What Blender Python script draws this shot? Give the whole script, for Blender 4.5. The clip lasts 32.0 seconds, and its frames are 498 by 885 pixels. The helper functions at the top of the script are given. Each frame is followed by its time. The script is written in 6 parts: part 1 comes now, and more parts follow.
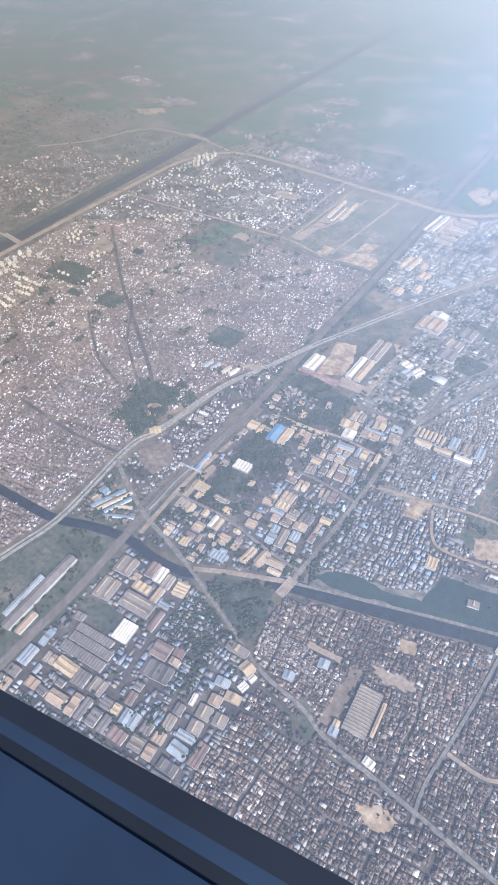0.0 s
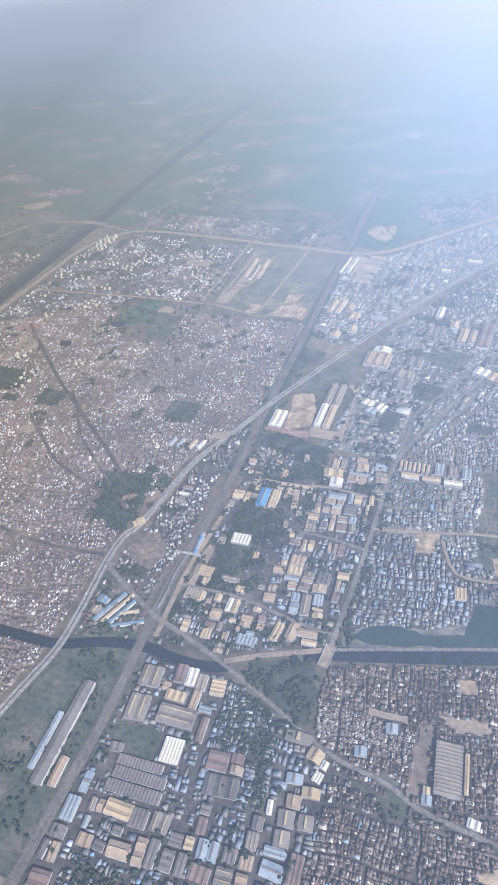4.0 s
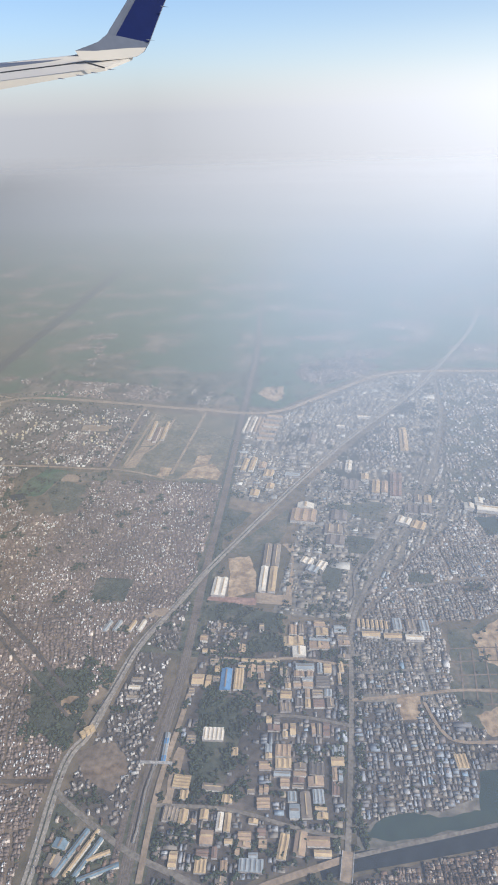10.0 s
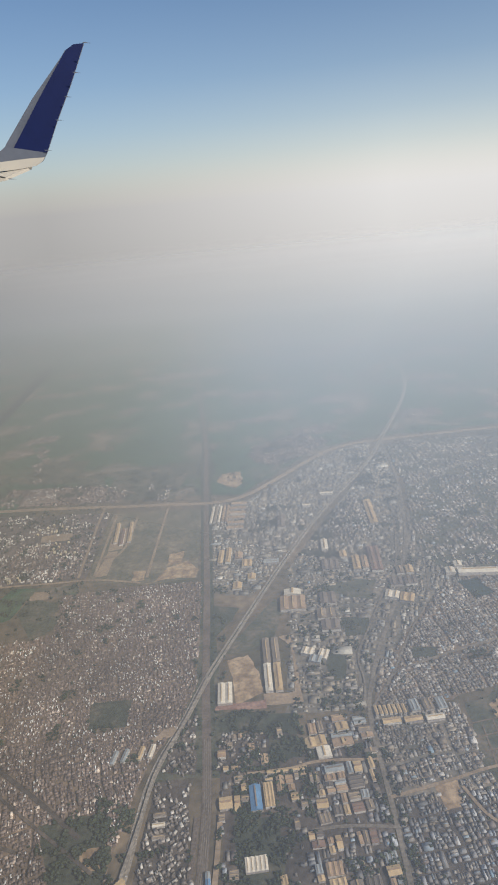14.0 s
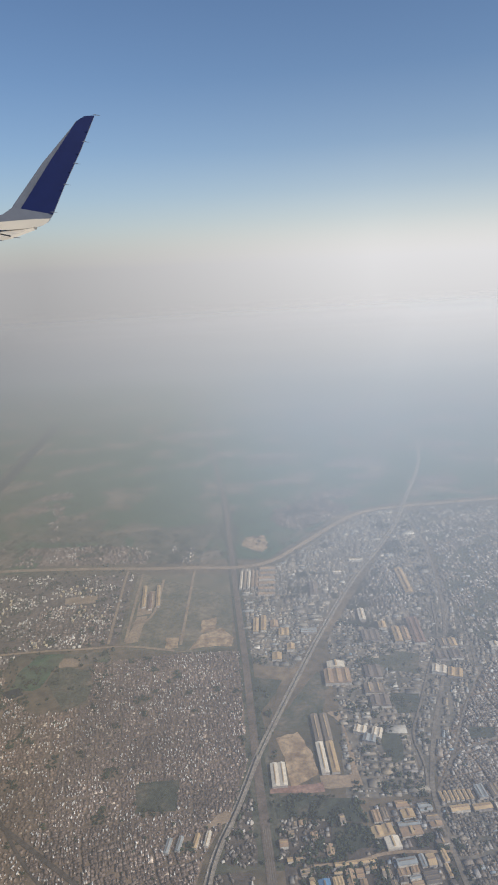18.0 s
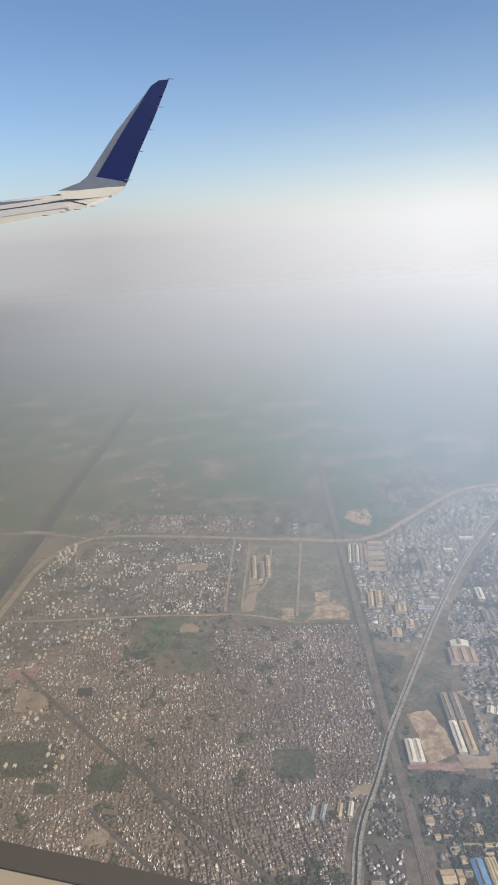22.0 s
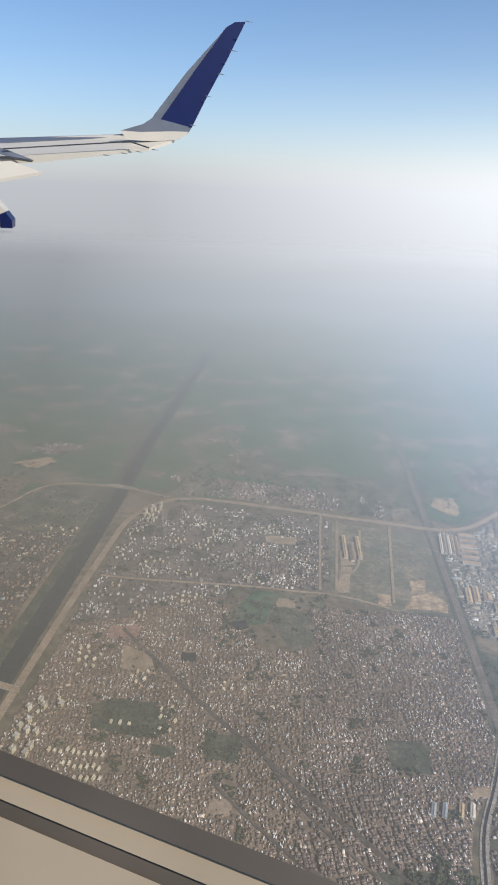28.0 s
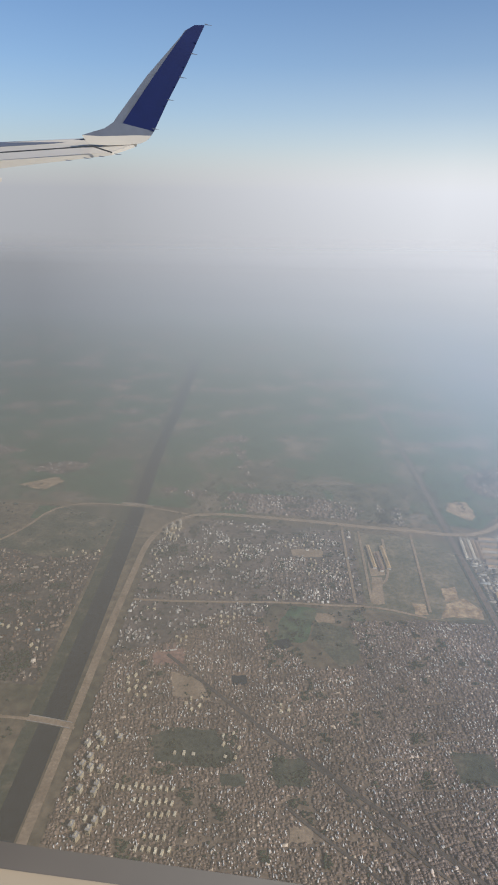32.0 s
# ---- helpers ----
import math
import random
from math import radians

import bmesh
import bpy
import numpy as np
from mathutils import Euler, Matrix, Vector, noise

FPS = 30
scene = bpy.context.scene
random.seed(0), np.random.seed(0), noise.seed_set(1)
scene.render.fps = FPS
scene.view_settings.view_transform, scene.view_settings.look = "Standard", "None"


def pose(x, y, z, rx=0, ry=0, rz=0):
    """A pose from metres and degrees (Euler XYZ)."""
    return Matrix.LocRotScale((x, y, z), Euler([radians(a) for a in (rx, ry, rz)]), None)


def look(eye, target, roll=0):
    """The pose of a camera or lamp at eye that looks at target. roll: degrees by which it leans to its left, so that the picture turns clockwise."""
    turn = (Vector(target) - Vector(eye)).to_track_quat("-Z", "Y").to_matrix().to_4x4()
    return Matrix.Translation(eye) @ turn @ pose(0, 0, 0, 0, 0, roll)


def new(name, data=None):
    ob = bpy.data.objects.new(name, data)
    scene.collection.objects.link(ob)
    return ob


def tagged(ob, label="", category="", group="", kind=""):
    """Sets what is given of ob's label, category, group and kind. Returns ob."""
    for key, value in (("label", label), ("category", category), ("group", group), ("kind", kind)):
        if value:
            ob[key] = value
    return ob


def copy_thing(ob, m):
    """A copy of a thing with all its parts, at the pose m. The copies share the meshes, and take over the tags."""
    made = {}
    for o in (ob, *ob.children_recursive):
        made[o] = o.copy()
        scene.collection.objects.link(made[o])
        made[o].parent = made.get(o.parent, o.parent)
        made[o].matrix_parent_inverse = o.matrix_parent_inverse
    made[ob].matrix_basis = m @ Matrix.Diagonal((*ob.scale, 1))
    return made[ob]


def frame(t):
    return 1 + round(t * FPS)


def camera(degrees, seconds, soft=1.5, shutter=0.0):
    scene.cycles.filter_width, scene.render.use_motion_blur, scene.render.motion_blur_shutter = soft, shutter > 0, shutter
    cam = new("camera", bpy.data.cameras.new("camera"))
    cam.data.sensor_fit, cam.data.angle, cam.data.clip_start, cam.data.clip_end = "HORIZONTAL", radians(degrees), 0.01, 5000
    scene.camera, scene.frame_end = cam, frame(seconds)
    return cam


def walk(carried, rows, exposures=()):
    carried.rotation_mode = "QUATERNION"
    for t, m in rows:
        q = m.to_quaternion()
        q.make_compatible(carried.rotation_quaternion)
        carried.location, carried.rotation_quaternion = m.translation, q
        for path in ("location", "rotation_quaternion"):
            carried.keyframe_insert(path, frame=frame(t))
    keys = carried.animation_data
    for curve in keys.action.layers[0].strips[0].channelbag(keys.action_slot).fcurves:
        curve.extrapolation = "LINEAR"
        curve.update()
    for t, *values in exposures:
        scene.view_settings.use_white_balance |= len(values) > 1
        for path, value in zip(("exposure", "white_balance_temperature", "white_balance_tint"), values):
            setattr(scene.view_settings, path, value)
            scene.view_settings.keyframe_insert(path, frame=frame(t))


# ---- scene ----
S = 400.0          # metres to one plan unit (the flying height)
cam = camera(43.835, 32.0, soft=1.9)
walk(cam, [
    (0, pose(180.36, 2.05, 382.64, 44.638, 2.014, 35.430)),
    (0.5, pose(173.65, 1.17, 380.93, 42.593, 2.291, 32.772)),
    (1, pose(166.45, -0.12, 379.56, 43.962, -1.736, 26.354)),
    (1.5, pose(159.12, -1.80, 378.92, 45.219, -3.120, 22.033)),
    (2, pose(152.02, -3.62, 378.92, 43.475, -3.990, 22.136)),
    (2.5, pose(144.97, -5.18, 378.98, 42.176, -1.331, 23.688)),
    (3, pose(138.27, -6.25, 379.39, 47.137, 2.171, 21.248)),
    (3.5, pose(131.37, -6.80, 380.14, 49.147, 5.927, 22.909)),
    (5.5, pose(102.25, -7.44, 384.49, 48.843, 5.096, 14.742)),
    (6, pose(94.83, -7.57, 385.04, 49.784, 5.018, 13.872)),
    (6.5, pose(87.40, -7.63, 385.37, 50.500, 4.656, 12.892)),
    (7, pose(79.96, -7.58, 385.53, 51.632, 3.864, 11.860)),
    (7.5, pose(72.61, -7.19, 385.52, 52.914, 3.582, 10.623)),
    (8, pose(65.40, -6.64, 385.35, 54.807, 2.499, 9.878)),
    (8.5, pose(58.25, -5.70, 385.18, 58.190, 2.782, 10.413)),
    (9, pose(51.25, -4.93, 385.53, 59.331, 2.325, 9.385)),
    (9.5, pose(44.28, -4.30, 386.32, 60.540, 2.068, 8.530)),
    (10, pose(37.58, -3.99, 387.51, 61.826, 1.701, 7.713)),
    (10.5, pose(31.05, -3.60, 388.98, 62.997, 1.593, 7.503)),
    (11, pose(24.66, -3.09, 390.73, 63.776, 1.867, 6.466)),
    (11.5, pose(18.38, -2.45, 392.81, 64.836, 2.063, 5.762)),
    (12, pose(12.28, -1.82, 395.13, 67.471, 1.691, 5.536)),
    (12.5, pose(6.21, -1.11, 397.71, 70.435, 1.403, 2.026)),
    (13, pose(0.00, 0.00, 400.00, 71.770, 4.548, -1.496)),
    (13.5, pose(-6.88, 1.31, 401.54, 68.385, 5.061, -1.241)),
    (15.5, pose(-38.10, 5.64, 406.08, 69.723, 4.390, -3.110)),
    (16, pose(-46.30, 6.61, 407.26, 71.754, 4.703, -3.648)),
    (16.5, pose(-54.73, 7.64, 408.51, 71.063, 3.073, -0.349)),
    (17, pose(-63.25, 9.04, 409.82, 73.382, 2.139, -1.114)),
    (17.5, pose(-71.99, 9.96, 410.95, 74.017, 2.548, -2.202)),
    (18, pose(-81.07, 10.37, 411.81, 73.780, 2.827, -2.325)),
    (18.5, pose(-90.45, 10.96, 412.39, 72.294, 4.621, 0.044)),
    (19, pose(-99.58, 11.60, 412.59, 68.582, 6.825, 5.552)),
    (19.5, pose(-108.31, 12.52, 412.62, 67.701, 6.728, 5.530)),
    (20, pose(-116.57, 13.18, 413.04, 68.241, 6.581, 5.167)),
    (20.5, pose(-124.69, 13.96, 413.67, 68.666, 6.804, 5.611)),
    (21, pose(-132.79, 14.96, 414.41, 69.211, 6.893, 4.949)),
    (21.5, pose(-141.14, 16.10, 415.44, 69.789, 5.140, 3.853)),
    (22, pose(-149.62, 16.94, 416.91, 71.256, 3.388, 3.270)),
    (22.5, pose(-158.31, 17.43, 418.58, 70.987, 2.637, 3.332)),
    (23, pose(-167.07, 17.57, 420.10, 66.963, 3.546, 6.825)),
    (23.5, pose(-175.83, 17.82, 421.04, 62.885, 2.891, 13.119)),
    (24, pose(-184.33, 17.99, 421.71, 64.404, -0.323, 12.513)),
    (24.5, pose(-192.80, 18.12, 422.61, 64.916, 0.611, 12.036)),
    (25, pose(-201.18, 18.49, 423.57, 65.078, 0.732, 12.402)),
    (25.5, pose(-209.70, 19.24, 424.61, 65.334, 0.665, 12.704)),
    (27.5, pose(-245.50, 25.43, 428.13, 67.258, 0.877, 7.003)),
    (28, pose(-254.45, 27.32, 428.92, 67.688, -1.560, 7.325)),
    (28.5, pose(-263.42, 28.73, 429.68, 74.444, 0.630, -1.604)),
    (29, pose(-272.53, 29.68, 430.55, 71.176, -2.724, 1.817)),
    (29.5, pose(-281.69, 30.46, 431.75, 73.563, -3.056, -1.509)),
    (30, pose(-290.83, 31.22, 433.33, 73.258, -5.524, -0.006)),
    (30.5, pose(-300.28, 31.71, 435.27, 73.297, -5.584, 0.869)),
    (31, pose(-310.23, 31.65, 437.65, 76.166, -2.461, -6.088)),
    (31.5, pose(-320.78, 31.11, 440.50, 74.830, -1.482, -8.361)),
    (32, pose(-331.94, 29.99, 443.71, 67.814, -0.775, 3.424)),
], exposures=[
    (0, 0.62, 5580, 15), (1, 0.54, 5560, 15), (3.5, 0.46, 5450, 14), (7, 0.36, 5500, 13), (9, 0.16, 5900, 13), (11, 0.04, 6200, 11), (12, -0.12, 6300, 10), (13, -0.30, 6760, 11),
    (16, -0.32, 6660, 11), (18, -0.34, 6560, 12), (19, -0.12, 6510, 11), (23, 0.0, 6400, 12), (24, 0.16, 6050, 11), (25, 0.16, 6000, 11), (26.5, 0.1, 6100, 11), (28, 0.02, 6200, 11), (30, -0.26, 6500, 14), (31, -0.32, 6350, 13), (32, -0.24, 6200, 12),
])

# ---- world and sun ----
SUN_EL, SUN_AZ = radians(42), radians(125)     # azimuth clockwise from +y
world = bpy.data.worlds.new("sky")
scene.world = world
world.use_nodes = True
wn, wl = world.node_tree.nodes, world.node_tree.links
wn.clear()
w_out = wn.new("ShaderNodeOutputWorld")
w_sky = wn.new("ShaderNodeTexSky")
w_sky.sky_type = "NISHITA"
w_sky.sun_disc = False
w_sky.sun_elevation, w_sky.sun_rotation = SUN_EL, SUN_AZ
w_sky.air_density, w_sky.dust_density, w_sky.ozone_density = 1.5, 0.0, 6.0
w_sky.altitude = 2500
w_bg = wn.new("ShaderNodeBackground")
w_bg.inputs["Strength"].default_value = 0.118
wl.new(w_sky.outputs[0], w_bg.inputs["Color"])
w_haze = wn.new("ShaderNodeBackground")
w_haze.inputs["Color"].default_value = (0.83, 0.84, 0.85, 1)
w_tc = wn.new("ShaderNodeTexCoord")
w_sep = wn.new("ShaderNodeSeparateXYZ")
wl.new(w_tc.outputs["Generated"], w_sep.inputs[0])
w_ramp = wn.new("ShaderNodeValToRGB")
for p, v in ((0.025, 0.82), (0.06, 0.50), (0.10, 0.28), (0.16, 0.11), (0.25, 0.03)):
    w_ramp.color_ramp.elements.new(p).color = (v, v, v, 1)
w_ramp.color_ramp.elements[0].color, w_ramp.color_ramp.elements[-1].color = (1, 1, 1, 1), (0, 0, 0, 1)
w_ramp.color_ramp.elements[-1].position = 0.42
w_side = wn.new("ShaderNodeMapRange")
w_side.inputs["From Min"].default_value, w_side.inputs["From Max"].default_value = -0.276, 0.23
w_side.inputs["To Min"].default_value, w_side.inputs["To Max"].default_value = 0.64, 1.12
wl.new(w_sep.outputs["X"], w_side.inputs[0])
w_deep = wn.new("ShaderNodeMapRange")
w_deep.inputs["From Min"].default_value, w_deep.inputs["From Max"].default_value = -0.11, 0.01
w_deep.inputs["To Min"].default_value, w_deep.inputs["To Max"].default_value = 0.87, 1.02
wl.new(w_sep.outputs["Z"], w_deep.inputs[0])
w_both = wn.new("ShaderNodeMath")
w_both.operation = "MULTIPLY"
wl.new(w_side.outputs[0], w_both.inputs[0])
wl.new(w_deep.outputs[0], w_both.inputs[1])
wl.new(w_both.outputs[0], w_haze.inputs["Strength"])
wl.new(w_sep.outputs["Z"], w_ramp.inputs[0])
w_mix = wn.new("ShaderNodeMixShader")
wl.new(w_ramp.outputs[0], w_mix.inputs[0])
wl.new(w_bg.outputs[0], w_mix.inputs[1])
wl.new(w_haze.outputs[0], w_mix.inputs[2])
wl.new(w_mix.outputs[0], w_out.inputs[0])

sun = new("sun", bpy.data.lights.new("sun", "SUN"))
sun.data.energy, sun.data.angle, sun.data.color = 4.3, radians(0.6), (1.0, 0.95, 0.86)
to_sun = Vector((math.sin(SUN_AZ) * math.cos(SUN_EL), math.cos(SUN_AZ) * math.cos(SUN_EL), math.sin(SUN_EL)))
sun.matrix_world = look(to_sun * 3000, (0, 0, 0))


# ---- materials ----
def ramp_node(nt, stops):
    n = nt.nodes.new("ShaderNodeValToRGB")
    el = n.color_ramp.elements
    while len(el) < len(stops):
        el.new(0.5)
    for e, (p, c) in zip(el, stops):
        e.position, e.color = p, (*c, 1)
    return n


def surface(name, stops, grain=0.5, patch=0.03, rough=0.85, metal=0.0, random_from="noise", stripes=0.0, spec=0.3, bump=0.15, detail=0.35):
    """A rough surface: colours by patch noise or by piece, a fine grain on top, and a light relief."""
    m = bpy.data.materials.new(name)
    m.use_nodes = True
    nt = m.node_tree
    if random_from == "island" and name in ("slum_plaster", "brown_plaster", "house_plaster"):
        stops = [(p, (r * 1.03, g * 0.98, b * 0.92)) for p, (r, g, b) in stops]
    b = nt.nodes["Principled BSDF"]
    b.inputs["Roughness"].default_value, b.inputs["Metallic"].default_value = rough, metal
    b.inputs["Specular IOR Level"].default_value = spec
    tc = nt.nodes.new("ShaderNodeTexCoord")
    geo = nt.nodes.new("ShaderNodeNewGeometry")
    ramp = ramp_node(nt, stops)
    big = nt.nodes.new("ShaderNodeTexNoise")
    big.inputs["Scale"].default_value, big.inputs["Detail"].default_value = patch, 6
    fine = nt.nodes.new("ShaderNodeTexNoise")
    fine.inputs["Scale"].default_value, fine.inputs["Detail"].default_value = grain, 4
    for n in (big, fine):
        nt.links.new(geo.outputs["Position"], n.inputs["Vector"])
    if random_from == "island":
        nt.links.new(geo.outputs["Random Per Island"], ramp.inputs[0])
    elif random_from == "object":
        info = nt.nodes.new("ShaderNodeObjectInfo")
        nt.links.new(info.outputs["Random"], ramp.inputs[0])
    else:
        spread = nt.nodes.new("ShaderNodeMapRange")
        spread.inputs["From Min"].default_value, spread.inputs["From Max"].default_value = 0.3, 0.7
        nt.links.new(big.outputs[0], spread.inputs[0])
        nt.links.new(spread.outputs[0], ramp.inputs[0])
    tone = nt.nodes.new("ShaderNodeMapRange")
    tone.inputs["From Min"].default_value, tone.inputs["From Max"].default_value = 0.3, 0.7
    tone.inputs["To Min"].default_value, tone.inputs["To Max"].default_value = 1 - detail, 1 + detail
    nt.links.new(fine.outputs[0], tone.inputs[0])
    mul = nt.nodes.new("ShaderNodeVectorMath")
    mul.operation = "SCALE"
    nt.links.new(ramp.outputs[0], mul.inputs[0])
    if random_from == "island":
        town = nt.nodes.new("ShaderNodeTexNoise")
        town.inputs["Scale"].default_value, town.inputs["Detail"].default_value = 0.02, 3
        nt.links.new(geo.outputs["Position"], town.inputs["Vector"])
        wear = nt.nodes.new("ShaderNodeMapRange")
        wear.inputs["From Min"].default_value, wear.inputs["From Max"].default_value = 0.32, 0.68
        wear.inputs["To Min"].default_value, wear.inputs["To Max"].default_value = 0.62, 1.22
        nt.links.new(town.outputs[0], wear.inputs[0])
        age = nt.nodes.new("ShaderNodeMath")
        age.operation = "MULTIPLY"
        nt.links.new(tone.outputs[0], age.inputs[0])
        nt.links.new(wear.outputs[0], age.inputs[1])
        nt.links.new(age.outputs[0], mul.inputs["Scale"])
    else:
        nt.links.new(tone.outputs[0], mul.inputs["Scale"])
    nt.links.new(mul.outputs[0], b.inputs["Base Color"])
    bp = nt.nodes.new("ShaderNodeBump")
    bp.inputs["Strength"].default_value, bp.inputs["Distance"].default_value = bump, 0.3
    nt.links.new(fine.outputs[0], bp.inputs["Height"])
    nt.links.new(bp.outputs[0], b.inputs["Normal"])
    return m


M_GROUND = surface("dry_ground", [(0.0, (0.065, 0.065, 0.039)), (0.35, (0.110, 0.090, 0.059)), (0.7, (0.155, 0.120, 0.079)), (1.0, (0.230, 0.171, 0.110))], grain=0.12, patch=0.012)
M_CITY = surface("trodden_lane", [(0.0, (0.050, 0.044, 0.037)), (0.6, (0.094, 0.077, 0.063)), (1.0, (0.17, 0.135, 0.105))], grain=0.25, patch=0.03)
M_YARD = surface("dusty_works_yard", [(0.0, (0.095, 0.092, 0.072)), (0.5, (0.16, 0.143, 0.115)), (1.0, (0.25, 0.21, 0.16))], grain=0.2, patch=0.04)
M_MAUVE = surface("bare_mauve_plots", [(0.0, (0.075, 0.068, 0.052)), (0.4, (0.12, 0.095, 0.08)), (1.0, (0.20, 0.155, 0.13))], grain=0.2, patch=0.03)
M_DRYGRASS = surface("dry_grass", [(0.0, (0.085, 0.09, 0.055)), (0.5, (0.145, 0.13, 0.085)), (1.0, (0.24, 0.195, 0.13))], grain=0.2, patch=0.035)
M_LANE = surface("pale_trodden_lane", [(0.0, (0.127, 0.0951, 0.0689)), (0.6, (0.18, 0.134, 0.0947)), (1.0, (0.254, 0.184, 0.125))], grain=0.25, patch=0.03)
M_REDLANE = surface("reddish_village_ground", [(0.0, (0.13, 0.095, 0.08)), (0.6, (0.21, 0.155, 0.13)), (1.0, (0.30, 0.225, 0.185))], grain=0.25, patch=0.03)
M_FIELD = surface("crop_green", [(0.0, (0.030, 0.074, 0.036)), (0.45, (0.044, 0.096, 0.046)), (0.62, (0.075, 0.10, 0.058)), (0.78, (0.145, 0.125, 0.09)), (1.0, (0.24, 0.19, 0.145))], grain=0.1, patch=0.012)
M_MARSH = surface("marsh_water", [(0.0, (0.022, 0.042, 0.036)), (0.6, (0.030, 0.052, 0.043)), (1.0, (0.05, 0.07, 0.05))], grain=0.15, patch=0.02, rough=0.5, spec=0.25, bump=0.03, detail=0.15)
M_SCRUB = surface("scrub_green", [(0.0, (0.045, 0.056, 0.036)), (0.5, (0.085, 0.088, 0.058)), (0.8, (0.13, 0.115, 0.08)), (1.0, (0.19, 0.15, 0.105))], grain=0.3, patch=0.04)
M_GROVE = surface("shaded_garden_ground", [(0.0, (0.035, 0.045, 0.030)), (0.6, (0.06, 0.068, 0.045)), (1.0, (0.115, 0.10, 0.07))], grain=0.3, patch=0.05)
M_SAND = surface("bare_sand", [(0.0, (0.20, 0.135, 0.08)), (0.45, (0.34, 0.235, 0.14)), (1.0, (0.48, 0.355, 0.22))], grain=0.22, patch=0.09, bump=0.05)
M_RED = surface("red_earth", [(0.0, (0.22, 0.12, 0.09)), (1.0, (0.34, 0.21, 0.16))], grain=0.3, patch=0.06)
M_WATER = surface("still_water", [(0.0, (0.012, 0.018, 0.022)), (1.0, (0.024, 0.031, 0.036))], grain=0.2, patch=0.02, rough=0.5, spec=0.25, bump=0.03)
M_ROAD = surface("worn_asphalt", [(0.0, (0.14, 0.12, 0.094)), (1.0, (0.235, 0.20, 0.157))], grain=0.5, patch=0.06)
M_HIGHWAY = surface("pale_concrete_road", [(0.0, (0.24, 0.205, 0.165)), (1.0, (0.35, 0.305, 0.245))], grain=0.5, patch=0.06)
M_TRACK = surface("track_ballast", [(0.0, (0.105, 0.080, 0.063)), (1.0, (0.185, 0.145, 0.112))], grain=0.8, patch=0.08)
M_BUND = surface("earth_road", [(0.0, (0.24, 0.175, 0.115)), (1.0, (0.37, 0.275, 0.185))], grain=0.4, patch=0.05, detail=0.2)
M_CONC = surface("grey_concrete", [(0.0, (0.30, 0.28, 0.25)), (1.0, (0.45, 0.42, 0.38))], grain=0.6, patch=0.1)
HOUSE = [(0.0, (0.070, 0.052, 0.042)), (0.18, (0.170, 0.125, 0.099)), (0.34, (0.110, 0.084, 0.068)), (0.5, (0.250, 0.190, 0.148)), (0.62, (0.160, 0.100, 0.072)), (0.76, (0.330, 0.266, 0.211)), (0.86, (0.210, 0.185, 0.163)), (0.92, (0.460, 0.389, 0.312)), (0.98, (0.760, 0.674, 0.563)), (1.0, (0.200, 0.304, 0.361))]
M_HOUSE = surface("house_plaster", HOUSE, grain=1.2, patch=0.2, random_from="island", rough=0.8)
M_SLUM = surface("slum_plaster", [(0.0, (0.140, 0.108, 0.095)), (0.3, (0.185, 0.145, 0.126)), (0.6, (0.230, 0.182, 0.156)), (0.9, (0.285, 0.228, 0.195)), (0.955, (0.440, 0.365, 0.310)), (1.0, (0.750, 0.650, 0.550))], grain=1.2, patch=0.2, random_from="island", rough=0.8)
# the last stops are near white, glints put into the roof colour
M_GLINT = surface("brown_plaster", [(0.0, (0.15, 0.112, 0.088)), (0.3, (0.20, 0.15, 0.118)), (0.6, (0.25, 0.19, 0.15)), (0.88, (0.31, 0.24, 0.188)), (0.93, (0.19, 0.125, 0.095)), (0.975, (0.55, 0.45, 0.34)), (1.0, (0.84, 0.74, 0.60))], grain=1.2, patch=0.2, random_from="island", rough=0.7)
# near-white boxes standing in for sun glints on roofs
M_GLINT_TANK = surface("glint_tank", [(0.0, (0.72, 0.68, 0.60)), (1.0, (0.88, 0.85, 0.78))], grain=1.0, patch=0.2, random_from="island", rough=0.4, spec=0.6)
M_HOUSE_ONE = surface("single_house_plaster", HOUSE, grain=1.2, patch=0.2, random_from="object", rough=0.8)
M_PALE = surface("pale_mixed_plaster", [(0.0, (0.12, 0.105, 0.092)), (0.14, (0.29, 0.235, 0.17)), (0.28, (0.18, 0.15, 0.128)), (0.42, (0.37, 0.34, 0.30)), (0.54, (0.27, 0.20, 0.14)), (0.67, (0.25, 0.245, 0.23)), (0.79, (0.35, 0.295, 0.225)), (0.91, (0.45, 0.425, 0.385)), (0.975, (0.63, 0.59, 0.53)), (1.0, (0.18, 0.29, 0.37))], grain=1.2, patch=0.2, random_from="island", rough=0.8)
M_VILLA = surface("pale_plaster", [(0.0, (0.12, 0.10, 0.085)), (0.5, (0.24, 0.205, 0.17)), (0.72, (0.34, 0.29, 0.25)), (0.80, (0.58, 0.525, 0.44)), (1.0, (0.76, 0.71, 0.62))], grain=1.0, patch=0.2, random_from="island", rough=0.6)
# cream plaster with the glint of sunlit blocks put into its brightness
M_CREAM = surface("glint_cream_plaster", [(0.0, (0.50, 0.40, 0.25)), (0.5, (0.62, 0.52, 0.35)), (1.0, (0.74, 0.66, 0.49))], grain=0.8, patch=0.2, random_from="object", rough=0.6)
M_WALL = surface("factory_wall", [(0.0, (0.34, 0.30, 0.27)), (0.5, (0.50, 0.45, 0.39)), (1.0, (0.66, 0.61, 0.53))], grain=0.7, patch=0.1, random_from="object")
